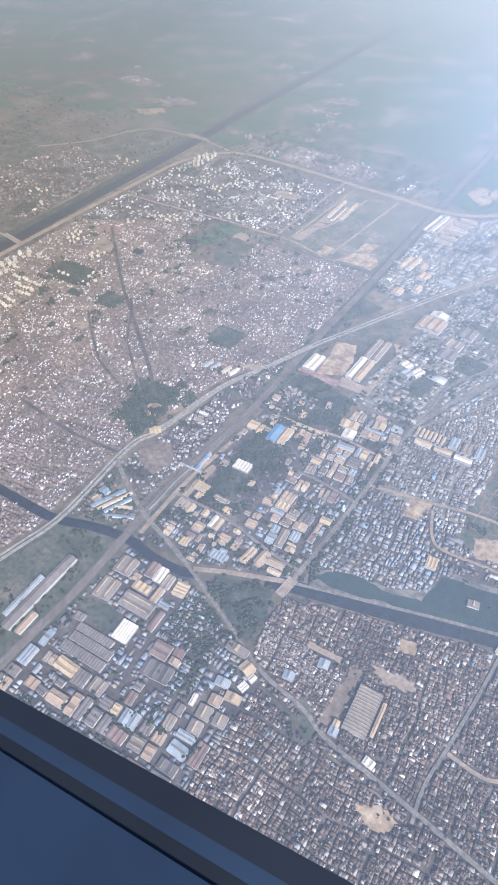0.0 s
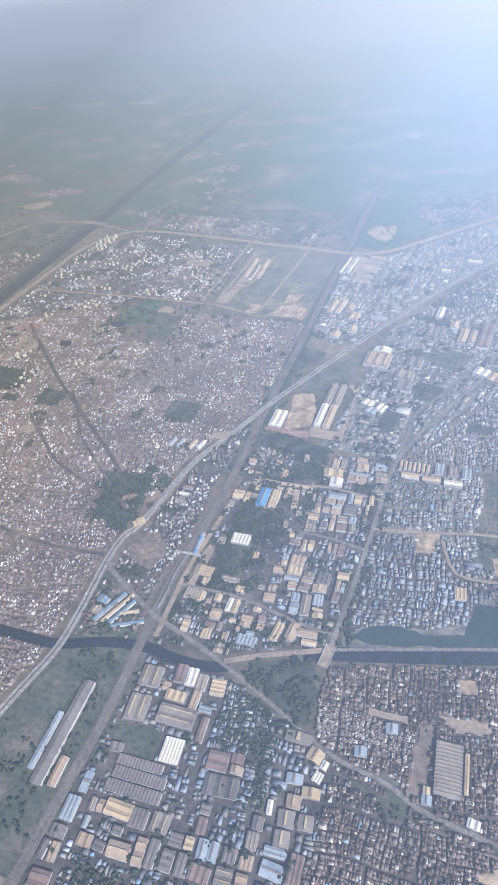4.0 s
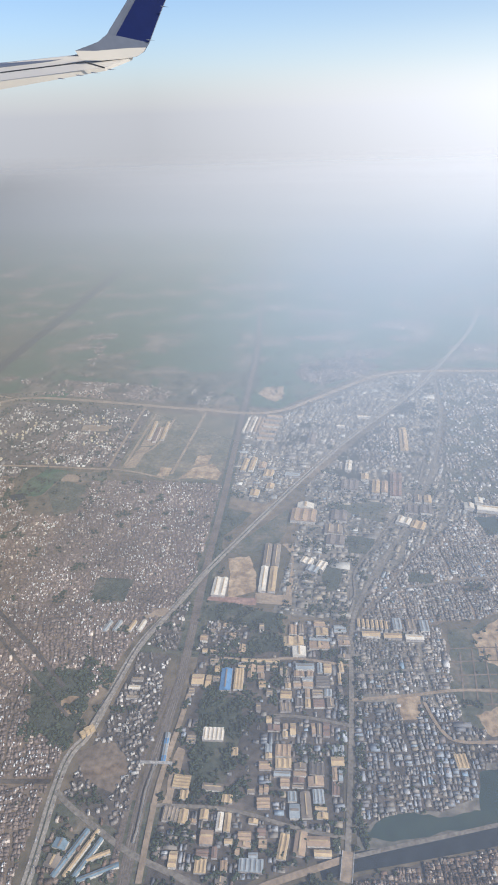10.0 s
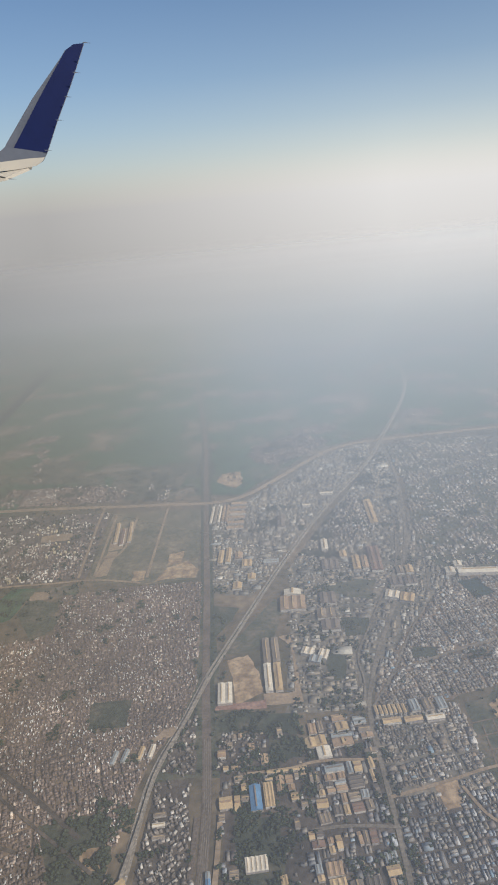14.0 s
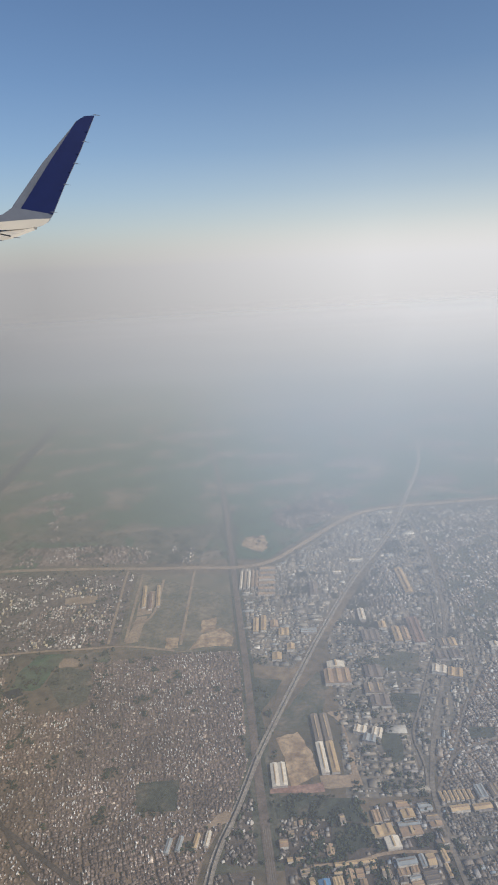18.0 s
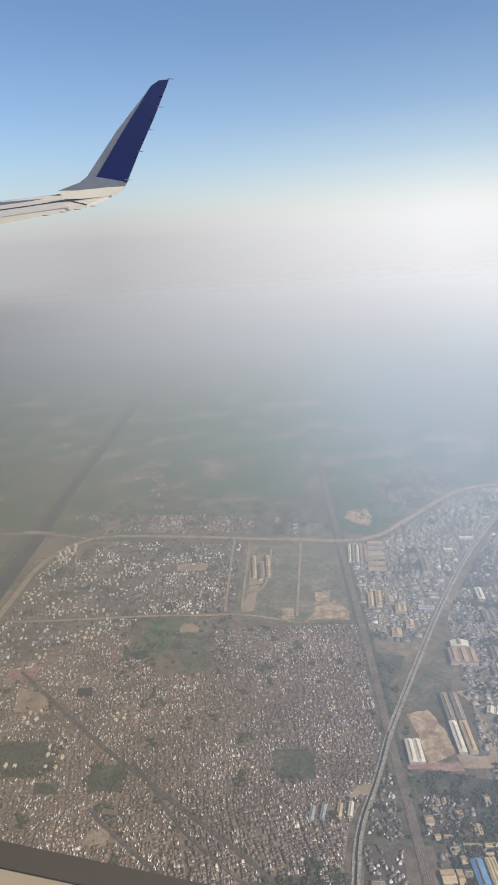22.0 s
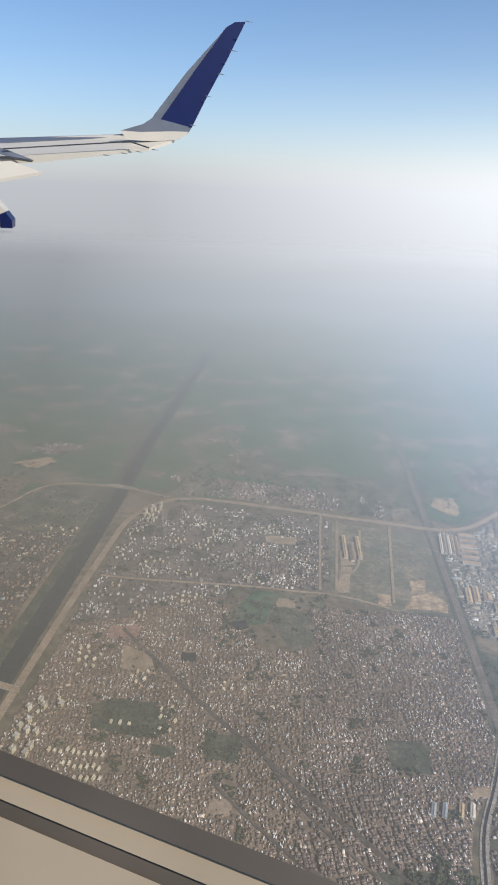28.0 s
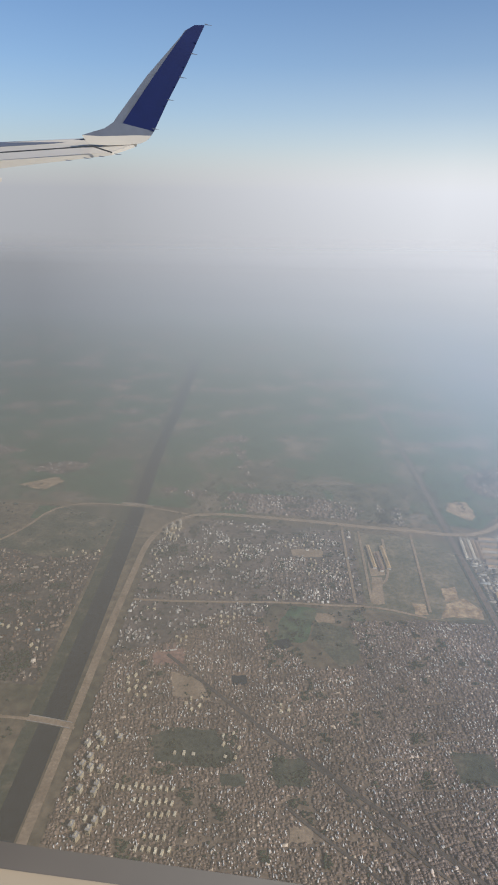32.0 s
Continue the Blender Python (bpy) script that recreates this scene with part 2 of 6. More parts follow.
ROOFS = {
    "white": surface("white_sheet", [(0.0, (0.614, 0.539, 0.421)), (1.0, (0.768, 0.688, 0.550))], grain=0.35, patch=0.06, detail=0.13, bump=0.05, rough=0.5, spec=0.5),
    "cream": surface("cream_sheet", [(0.0, (0.414, 0.292, 0.156)), (1.0, (0.603, 0.439, 0.248))], grain=0.35, patch=0.06, detail=0.13, bump=0.05, rough=0.6),
    "grey": surface("grey_sheet", [(0.0, (0.176, 0.141, 0.107)), (1.0, (0.290, 0.234, 0.178))], grain=0.35, patch=0.06, detail=0.13, bump=0.05, rough=0.6),
    "tan": surface("tan_sheet", [(0.0, (0.285, 0.194, 0.123)), (1.0, (0.437, 0.306, 0.200))], grain=0.35, patch=0.06, detail=0.13, bump=0.05),
    "blue": surface("blue_sheet", [(0.0, (0.09, 0.20, 0.34)), (1.0, (0.14, 0.28, 0.44))], grain=0.35, patch=0.06, detail=0.13, bump=0.05, rough=0.5),
    "sky": surface("pale_blue_sheet", [(0.0, (0.25, 0.275, 0.275)), (1.0, (0.36, 0.38, 0.37))], grain=0.35, patch=0.06, detail=0.13, bump=0.05, rough=0.5),
    "ash": surface("weathered_sheet", [(0.0, (0.147, 0.121, 0.103)), (1.0, (0.230, 0.189, 0.157))], grain=0.35, patch=0.06, detail=0.16, bump=0.05),
    "teal": surface("dull_teal_sheet", [(0.0, (0.13, 0.19, 0.22)), (1.0, (0.21, 0.28, 0.31))], grain=0.35, patch=0.06, detail=0.16, bump=0.05),
    "slate": surface("dark_sheet", [(0.0, (0.095, 0.082, 0.070)), (1.0, (0.170, 0.144, 0.122))], grain=0.35, patch=0.06, detail=0.13, bump=0.05),
    "rust": surface("rusty_sheet", [(0.0, (0.16, 0.10, 0.075)), (1.0, (0.28, 0.18, 0.135))], grain=0.35, patch=0.06, detail=0.13, bump=0.05),
}
M_WORKS = surface("mixed_roof_sheet", [(0.0, (0.15, 0.145, 0.14)), (0.2, (0.21, 0.205, 0.20)), (0.36, (0.30, 0.245, 0.175)), (0.48, (0.19, 0.20, 0.21)), (0.60, (0.35, 0.31, 0.25)), (0.70, (0.22, 0.175, 0.15)), (0.80, (0.26, 0.30, 0.33)), (0.90, (0.37, 0.37, 0.37)), (0.97, (0.52, 0.51, 0.48)), (1.0, (0.20, 0.31, 0.39))], grain=0.4, patch=0.1, random_from="island", rough=0.6, detail=0.15)
M_SHEDS = surface("weathered_shed_roof", [(0.0, (0.17, 0.155, 0.135)), (0.18, (0.26, 0.235, 0.20)), (0.34, (0.34, 0.275, 0.19)), (0.48, (0.22, 0.21, 0.19)), (0.62, (0.40, 0.355, 0.28)), (0.74, (0.27, 0.215, 0.17)), (0.85, (0.30, 0.31, 0.30)), (0.94, (0.46, 0.43, 0.37)), (0.985, (0.66, 0.62, 0.53)), (1.0, (0.22, 0.31, 0.37))], grain=0.4, patch=0.1, random_from="island", rough=0.6, detail=0.15)
M_RAILDARK = surface("dark_steel", [(0.0, (0.03, 0.03, 0.03)), (1.0, (0.06, 0.055, 0.05))], grain=1.0, patch=0.2)
M_TRAFFIC = surface("car_paint", [(0.0, (0.05, 0.05, 0.05)), (0.3, (0.7, 0.7, 0.68)), (0.6, (0.25, 0.06, 0.05)), (0.8, (0.8, 0.78, 0.72)), (1.0, (0.1, 0.15, 0.3))], grain=1.0, patch=0.2, random_from="island", rough=0.4)
M_LEAF = surface("tree_leaves", [(0.0, (0.022, 0.034, 0.018)), (0.5, (0.035, 0.050, 0.026)), (1.0, (0.062, 0.074, 0.040))], grain=1.5, patch=0.1, random_from="island", rough=0.7)


def haze_material():
    """A flat sheet painted as distance haze: clear near by, its opacity and tint growing along y."""
    m = bpy.data.materials.new("painted_haze_sheet")
    m.use_nodes = True
    nt = m.node_tree
    nt.nodes.clear()
    out = nt.nodes.new("ShaderNodeOutputMaterial")
    geo = nt.nodes.new("ShaderNodeNewGeometry")
    sep = nt.nodes.new("ShaderNodeSeparateXYZ")
    nt.links.new(geo.outputs["Position"], sep.inputs[0])
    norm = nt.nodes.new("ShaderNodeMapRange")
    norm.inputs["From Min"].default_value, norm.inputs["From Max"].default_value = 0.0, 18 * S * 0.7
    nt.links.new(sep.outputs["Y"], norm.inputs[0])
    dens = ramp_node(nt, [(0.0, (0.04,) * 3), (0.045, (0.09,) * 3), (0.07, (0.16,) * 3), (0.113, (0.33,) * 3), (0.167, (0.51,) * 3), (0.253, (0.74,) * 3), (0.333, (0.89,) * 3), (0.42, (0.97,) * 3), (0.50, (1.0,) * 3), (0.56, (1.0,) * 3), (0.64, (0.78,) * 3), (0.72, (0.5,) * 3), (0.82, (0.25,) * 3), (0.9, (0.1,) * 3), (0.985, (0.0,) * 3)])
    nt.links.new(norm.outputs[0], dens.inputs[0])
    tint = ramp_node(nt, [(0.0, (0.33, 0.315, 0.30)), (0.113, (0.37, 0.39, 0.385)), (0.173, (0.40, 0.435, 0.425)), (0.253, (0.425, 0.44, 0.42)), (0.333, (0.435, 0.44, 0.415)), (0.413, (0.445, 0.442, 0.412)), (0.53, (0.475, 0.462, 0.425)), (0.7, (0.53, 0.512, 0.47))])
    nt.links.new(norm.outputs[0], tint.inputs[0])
    # haze glow towards the sun side, put into the tint by bearing
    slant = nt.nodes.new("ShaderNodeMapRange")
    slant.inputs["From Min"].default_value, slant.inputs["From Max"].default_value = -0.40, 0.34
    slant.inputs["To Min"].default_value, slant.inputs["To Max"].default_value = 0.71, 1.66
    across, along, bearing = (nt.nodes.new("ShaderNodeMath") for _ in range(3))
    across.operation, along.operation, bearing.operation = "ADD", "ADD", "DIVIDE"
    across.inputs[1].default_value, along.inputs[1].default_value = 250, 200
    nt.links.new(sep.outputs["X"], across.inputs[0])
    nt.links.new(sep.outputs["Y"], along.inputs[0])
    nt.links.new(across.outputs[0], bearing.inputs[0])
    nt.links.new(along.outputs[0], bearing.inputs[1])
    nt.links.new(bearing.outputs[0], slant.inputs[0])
    drift = nt.nodes.new("ShaderNodeTexNoise")
    drift.inputs["Scale"].default_value, drift.inputs["Detail"].default_value = 0.0022, 3
    nt.links.new(geo.outputs["Position"], drift.inputs["Vector"])
    swell = nt.nodes.new("ShaderNodeMapRange")
    swell.inputs["To Min"].default_value, swell.inputs["To Max"].default_value = 0.98, 1.02
    nt.links.new(drift.outputs[0], swell.inputs[0])
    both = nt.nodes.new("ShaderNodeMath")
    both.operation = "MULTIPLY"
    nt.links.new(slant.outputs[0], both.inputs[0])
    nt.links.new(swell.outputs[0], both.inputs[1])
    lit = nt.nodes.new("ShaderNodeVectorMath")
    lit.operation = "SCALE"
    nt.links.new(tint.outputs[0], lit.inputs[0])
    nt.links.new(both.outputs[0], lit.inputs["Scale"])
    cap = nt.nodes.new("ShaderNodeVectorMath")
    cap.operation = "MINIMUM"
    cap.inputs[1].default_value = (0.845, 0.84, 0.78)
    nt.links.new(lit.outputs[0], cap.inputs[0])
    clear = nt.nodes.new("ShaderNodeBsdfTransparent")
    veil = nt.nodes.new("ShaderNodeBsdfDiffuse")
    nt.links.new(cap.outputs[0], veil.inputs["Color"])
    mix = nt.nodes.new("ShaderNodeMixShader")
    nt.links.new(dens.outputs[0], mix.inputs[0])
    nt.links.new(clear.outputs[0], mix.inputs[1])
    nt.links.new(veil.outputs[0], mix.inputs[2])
    # cool tint over the east, standing in for bluish glare
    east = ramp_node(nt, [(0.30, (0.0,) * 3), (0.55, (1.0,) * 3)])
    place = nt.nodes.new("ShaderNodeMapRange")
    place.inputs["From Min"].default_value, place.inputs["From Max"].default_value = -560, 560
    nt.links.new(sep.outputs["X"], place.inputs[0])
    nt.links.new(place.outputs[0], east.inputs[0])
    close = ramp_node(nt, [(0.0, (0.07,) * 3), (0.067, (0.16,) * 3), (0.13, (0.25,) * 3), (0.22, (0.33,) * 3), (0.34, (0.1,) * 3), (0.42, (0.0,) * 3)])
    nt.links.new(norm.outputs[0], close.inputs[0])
    east_mix = nt.nodes.new("ShaderNodeMath")
    east_mix.operation = "MULTIPLY"
    nt.links.new(east.outputs[0], east_mix.inputs[0])
    nt.links.new(close.outputs[0], east_mix.inputs[1])
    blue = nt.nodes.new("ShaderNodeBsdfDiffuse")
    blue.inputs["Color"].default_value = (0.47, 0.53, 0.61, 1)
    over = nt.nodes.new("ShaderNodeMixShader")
    nt.links.new(east_mix.outputs[0], over.inputs[0])
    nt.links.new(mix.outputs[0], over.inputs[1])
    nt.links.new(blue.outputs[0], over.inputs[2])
    # warm tint over the west, standing in for glow on the window
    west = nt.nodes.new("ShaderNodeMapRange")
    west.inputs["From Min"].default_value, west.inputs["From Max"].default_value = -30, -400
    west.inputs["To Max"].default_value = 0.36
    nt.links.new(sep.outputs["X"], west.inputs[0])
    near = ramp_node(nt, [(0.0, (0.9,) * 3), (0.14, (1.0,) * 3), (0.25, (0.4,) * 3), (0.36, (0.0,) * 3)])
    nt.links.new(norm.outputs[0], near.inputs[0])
    # dusty: how much of the warm glow tint is mixed in
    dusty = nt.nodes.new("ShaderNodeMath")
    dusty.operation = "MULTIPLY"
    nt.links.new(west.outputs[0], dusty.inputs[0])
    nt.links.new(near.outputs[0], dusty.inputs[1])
    west_tint = nt.nodes.new("ShaderNodeBsdfDiffuse")
    west_tint.inputs["Color"].default_value = (0.265, 0.21, 0.13, 1)
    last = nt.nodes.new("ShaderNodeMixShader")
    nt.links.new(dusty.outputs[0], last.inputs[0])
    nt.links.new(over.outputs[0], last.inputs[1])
    nt.links.new(west_tint.outputs[0], last.inputs[2])
    nt.links.new(last.outputs[0], out.inputs[0])
    return m


# ---- mesh helpers ----
rng = np.random.default_rng(7)
dice = random.Random(11)


def mesh_from(name, verts, faces, material):
    me = bpy.data.meshes.new(name)
    me.from_pydata([tuple(v) for v in verts], [], [tuple(f) for f in faces])
    if material:
        me.materials.append(material)
    me.update()
    return me


def thing(name, label, category, group="", kind="", at=(0, 0, 0), turn=0.0):
    ob = new(name)
    ob.matrix_world = Matrix.Translation(at) @ Matrix.Rotation(radians(turn), 4, "Z")
    return tagged(ob, label, category, group, kind)


def part(name, verts, faces, material, parent, label=""):
    ob = new(name, mesh_from(name, verts, faces, material))
    ob.parent = parent
    if label:
        tagged(ob, label)
    return ob


def box(x0, x1, y0, y1, z0, z1):
    v = [(x, y, z) for z in (z0, z1) for y in (y0, y1) for x in (x0, x1)]
    return v, [(0, 2, 3, 1), (4, 5, 7, 6), (0, 1, 5, 4), (1, 3, 7, 5), (3, 2, 6, 7), (2, 0, 4, 6)]


def add(a, b):
    n = len(a[0])
    return a[0] + b[0], a[1] + [tuple(i + n for i in f) for f in b[1]]


def boxes_mesh(name, cx, cy, lx, ly, z0, z1, yaw, material):
    """Many upright boxes in one mesh, from arrays."""
    n = len(cx)
    sx = np.array([-1, 1, 1, -1, -1, 1, 1, -1]) * 0.5
    sy = np.array([-1, -1, 1, 1, -1, -1, 1, 1]) * 0.5
    sz = np.array([0, 0, 0, 0, 1, 1, 1, 1])
    c, s = np.cos(yaw)[:, None], np.sin(yaw)[:, None]
    u, v = lx[:, None] * sx, ly[:, None] * sy
    co = np.stack([cx[:, None] + c * u - s * v, cy[:, None] + s * u + c * v, z0[:, None] + (z1 - z0)[:, None] * sz], -1).reshape(-1, 3)
    quad = np.array([[4, 5, 6, 7], [0, 1, 5, 4], [1, 2, 6, 5], [2, 3, 7, 6], [3, 0, 4, 7]])
    idx = (np.arange(n)[:, None, None] * 8 + quad).reshape(-1)
    me = bpy.data.meshes.new(name)
    me.vertices.add(n * 8)
    me.vertices.foreach_set("co", co.ravel().astype(np.float32))
    me.loops.add(len(idx))
    me.loops.foreach_set("vertex_index", idx.astype(np.int32))
    me.polygons.add(n * 5)
    me.polygons.foreach_set("loop_start", (np.arange(n * 5) * 4).astype(np.int32))
    me.polygons.foreach_set("loop_total", np.full(n * 5, 4, np.int32))
    me.materials.append(material)
    me.update(calc_edges=True)
    return me


def inside(px, py, poly):
    """Which of the points lie in the polygon."""
    hit = np.zeros(len(px), bool)
    for (x0, y0), (x1, y1) in zip(poly, poly[1:] + poly[:1]):
        if y0 != y1:
            hit ^= ((y0 > py) != (y1 > py)) & (px < (x1 - x0) * (py - y0) / (y1 - y0) + x0)
    return hit


def off_line(px, py, line):
    """Distance of each point from a line of points."""
    best = np.full(len(px), 1e9)
    for (x0, y0), (x1, y1) in zip(line, line[1:]):
        dx, dy = x1 - x0, y1 - y0
        k = np.clip(((px - x0) * dx + (py - y0) * dy) / (dx * dx + dy * dy), 0, 1)
        best = np.minimum(best, np.hypot(px - x0 - k * dx, py - y0 - k * dy))
    return best


def smooth_line(line, step=0.02):
    """The line with its corners rounded off, in short steps."""
    pts = np.array(line, float)
    for _ in range(2):
        q = pts[:-1] * 0.75 + pts[1:] * 0.25
        r = pts[:-1] * 0.25 + pts[1:] * 0.75
        pts = np.concatenate([pts[:1], np.stack([q, r], 1).reshape(-1, 2), pts[-1:]])
    return pts


def ribbon(name, line, half, z, material, label, category, thick=0.25, shift=0.0, kind="structure", parent=None):
    """A strip of even width along a line, with a real thickness."""
    pts = smooth_line(line) * S
    d = np.gradient(pts, axis=0)
    nrm = np.stack([-d[:, 1], d[:, 0]], 1) / np.linalg.norm(d, axis=1)[:, None]
    a, b = pts + nrm * (half + shift / S) * S, pts + nrm * (shift / S - half) * S
    n = len(pts)
    verts = [(*p, z) for p in a] + [(*p, z) for p in b] + [(*p, z - thick) for p in a] + [(*p, z - thick) for p in b]
    faces = []
    for i in range(n - 1):
        faces += [(i, n + i, n + i + 1, i + 1), (2 * n + i, i, i + 1, 2 * n + i + 1), (n + i, 3 * n + i, 3 * n + i + 1, n + i + 1)]
    ob = new(name, mesh_from(name, verts, faces, material))
    if parent:
        ob.parent = parent
        return ob
    return tagged(ob, label, category, kind=kind)


def patch(name, poly, z, material, label, category):
    """A flat piece of ground with an uneven outline."""
    pts = []
    for (x0, y0), (x1, y1) in zip(poly, poly[1:] + poly[:1]):
        for k in (0, 0.2, 0.4, 0.6, 0.8):
            j = min(0.0025, 0.03 * math.hypot(x1 - x0, y1 - y0)) if k else 0
            pts.append(((x0 + (x1 - x0) * k + rng.normal() * j) * S, (y0 + (y1 - y0) * k + rng.normal() * j) * S, z))
    return tagged(new(name, mesh_from(name, pts, [range(len(pts))], material)), label, category, kind="structure")


# ---- the plan, in flying heights ----
HIGHWAY = [(-0.345, 0.20), (-0.331, 0.285), (-0.312, 0.368), (-0.321, 0.468), (-0.334, 0.562), (-0.335, 0.629), (-0.313, 0.661), (-0.302, 0.771), (-0.286, 0.886), (-0.239, 0.989), (-0.192, 1.124), (-0.134, 1.251), (-0.07, 1.392), (0.027, 1.599), (0.174, 1.881), (0.308, 2.083), (0.435, 2.30), (0.532, 2.536), (0.70, 2.90), (0.80, 3.20), (0.855, 3.45), (0.84, 3.9), (0.80, 4.4)]
RAIL = [(-0.165, -0.3), (-0.168, 0.139), (-0.165, 0.278), (-0.172, 0.363), (-0.180, 0.472), (-0.188, 0.576), (-0.181, 0.70), (-0.178, 0.808), (-0.185, 0.95), (-0.193, 1.1), (-0.199, 1.3), (-0.206, 1.5), (-0.216, 1.7), (-0.228, 1.98), (-0.237, 2.2), (-0.255, 2.65), (-0.33, 3.43), (-0.45, 4.6)]
RING = [(-1.275, 0.75), (-1.275, 0.99), (-1.276, 1.20), (-1.277, 1.42), (-1.272, 1.67), (-1.268, 1.89), (-1.20, 2.02), (-1.10, 2.083), (-0.92, 2.075), (-0.66, 2.049), (-0.54, 2.03), (-0.39, 2.02), (-0.225, 1.995), (-0.10, 2.015), (0.035, 2.153), (0.21, 2.345), (0.31, 2.42), (0.427, 2.455), (0.70, 2.47), (1.4, 2.5)]
RIVER = [(-1.34, -0.2), (-1.325, 0.5), (-1.315, 0.85), (-1.32, 1.08), (-1.327, 1.36), (-1.338, 1.72), (-1.35, 2.10), (-1.385, 2.6), (-1.39, 3.28), (-1.43, 4.3)]
DRAIN_WEST = [(-1.0, 0.33), (-0.6, 0.355), (-0.381, 0.368), (-0.319, 0.372), (-0.242, 0.405), (-0.16, 0.422), (-0.112, 0.413), (-0.044, 0.417), (-0.01, 0.432)]
DRAIN_EAST = [(0.10, 0.49), (0.145, 0.507), (0.208, 0.524), (0.279, 0.545), (0.373, 0.573), (0.477, 0.608), (0.75, 0.70)]
BUND_EAST = [(0.135, 0.51), (0.207, 0.535), (0.279, 0.558), (0.36, 0.585), (0.48, 0.622)]
BUND = [(-0.021, 0.437), (0.029, 0.464), (0.082, 0.487), (0.135, 0.51)]
AVENUE = [(0.137, 0.478), (0.139, 0.493), (0.142, 0.556), (0.145, 0.637), (0.149, 0.77), (0.147, 0.979), (0.172, 1.069), (0.219, 1.19), (0.294, 1.341), (0.397, 1.634), (0.433, 1.806), (0.476, 2.044), (0.50, 2.45)]
BRANCH = [(0.147, 0.979), (0.226, 1.086), (0.297, 1.223), (0.391, 1.353), (0.43, 1.6)]
SOUTH_ROAD = [(-0.03, 0.435), (0.044, 0.407), (0.103, 0.383), (0.159, 0.358), (0.211, 0.343), (0.274, 0.339), (0.321, 0.317), (0.409, 0.312), (0.6, 0.29)]
LINK = [(-0.33, 0.56), (-0.306, 0.542), (-0.246, 0.511), (-0.178, 0.478), (-0.108, 0.46), (-0.03, 0.435)]
SLUM_STREET = [(-1.10, 1.33), (-0.98, 1.225), (-0.827, 1.091), (-0.637, 0.948), (-0.49, 0.838), (-0.40, 0.76)]
WEST_ROAD = [(-1.9, 1.7), (-1.725, 1.875), (-1.657, 2.119), (-1.364, 2.125), (-1.16, 2.07)]
BLOCK_ROAD = [(-1.24, 1.55), (-1.10, 1.55), (-0.803, 1.57), (-0.67, 1.565), (-0.54, 1.57), (-0.40, 1.53)]
CROSS_LANE = [(0.149, 0.79), (0.265, 0.814), (0.35, 0.837), (0.436, 0.84), (0.7, 0.86)]
EAST_LANE = [(0.28, 0.80), (0.30, 0.745), (0.325, 0.72), (0.42, 0.735), (0.6, 0.74)]
FACTORY_LANE = [(-0.17, 0.555), (-0.04, 0.565), (0.06, 0.545), (0.14, 0.54)]
MILL_LANE = [(0.0, 0.74), (0.06, 0.745), (0.146, 0.735)]
PARK_LANE = [(-0.11, 0.862), (-0.02, 0.865), (0.03, 0.88), (0.146, 0.87)]

EAST_ROAD = [(0.50, 1.20), (0.475, 1.058), (0.482, 0.917), (0.490, 0.811), (0.498, 0.716), (0.491, 0.624), (0.485, 0.52), (0.476, 0.408), (0.467, 0.343), (0.474, 0.29)]
DIAGONAL = [(0.197, 1.04), (0.225, 1.095), (0.328, 1.127), (0.401, 1.15), (0.529, 1.178), (0.75, 1.26)]
SERPENT = [(0.478, 0.40), (0.539, 0.396), (0.569, 0.421), (0.601, 0.431), (0.642, 0.444), (0.75, 0.44)]
CANAL_ROAD = [(-1.60, 1.11), (-1.44, 1.101), (-1.361, 1.098), (-1.262, 1.08)]
BACK_STREET = [(-0.74, 1.04), (-0.695, 0.997), (-0.614, 0.886), (-0.466, 0.773), (-0.365, 0.697)]
SIDE_STREET = [(-0.66, 0.575), (-0.589, 0.568), (-0.466, 0.56), (-0.345, 0.574)]
MIDDLE_STREET = [(-0.80, 0.93), (-0.737, 0.876), (-0.61, 0.782), (-0.505, 0.744)]
SITE_LANE = [(-0.365, 1.99), (-0.369, 1.911), (-0.385, 1.554)]
SITE_WEST = [(-0.545, 1.995), (-0.546, 1.586)]
SITE_EAST = [(-0.467, 1.95), (-0.476, 1.693), (-0.539, 1.682)]
NORTH_ROAD = [(-0.60, 2.03), (-0.602, 1.948), (-0.594, 1.581)]
FORK_ROAD = [(0.142, 1.0), (0.161, 1.067), (0.154, 1.155), (0.195, 1.23), (0.243, 1.332), (0.291, 1.424), (0.335, 1.502), (0.379, 1.701)]
ground = tagged(new("ground", mesh_from("ground", [(-4600, -2500, 0), (4600, -2500, 0), (4600, 4000, 0), (-4600, 4000, 0)], [(0, 1, 2, 3)], M_GROUND)),
                "dusty grey-brown plain under the city, reaching the horizon", "ground", kind="structure")
# one sheet stands in for haze; its tone is put into the colour
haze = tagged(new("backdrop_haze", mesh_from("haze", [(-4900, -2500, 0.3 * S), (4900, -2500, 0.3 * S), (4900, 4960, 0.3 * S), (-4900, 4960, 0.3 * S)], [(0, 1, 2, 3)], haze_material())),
              "flat sheet over the plain, coloured as pale distance haze", "haze", kind="structure")
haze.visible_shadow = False

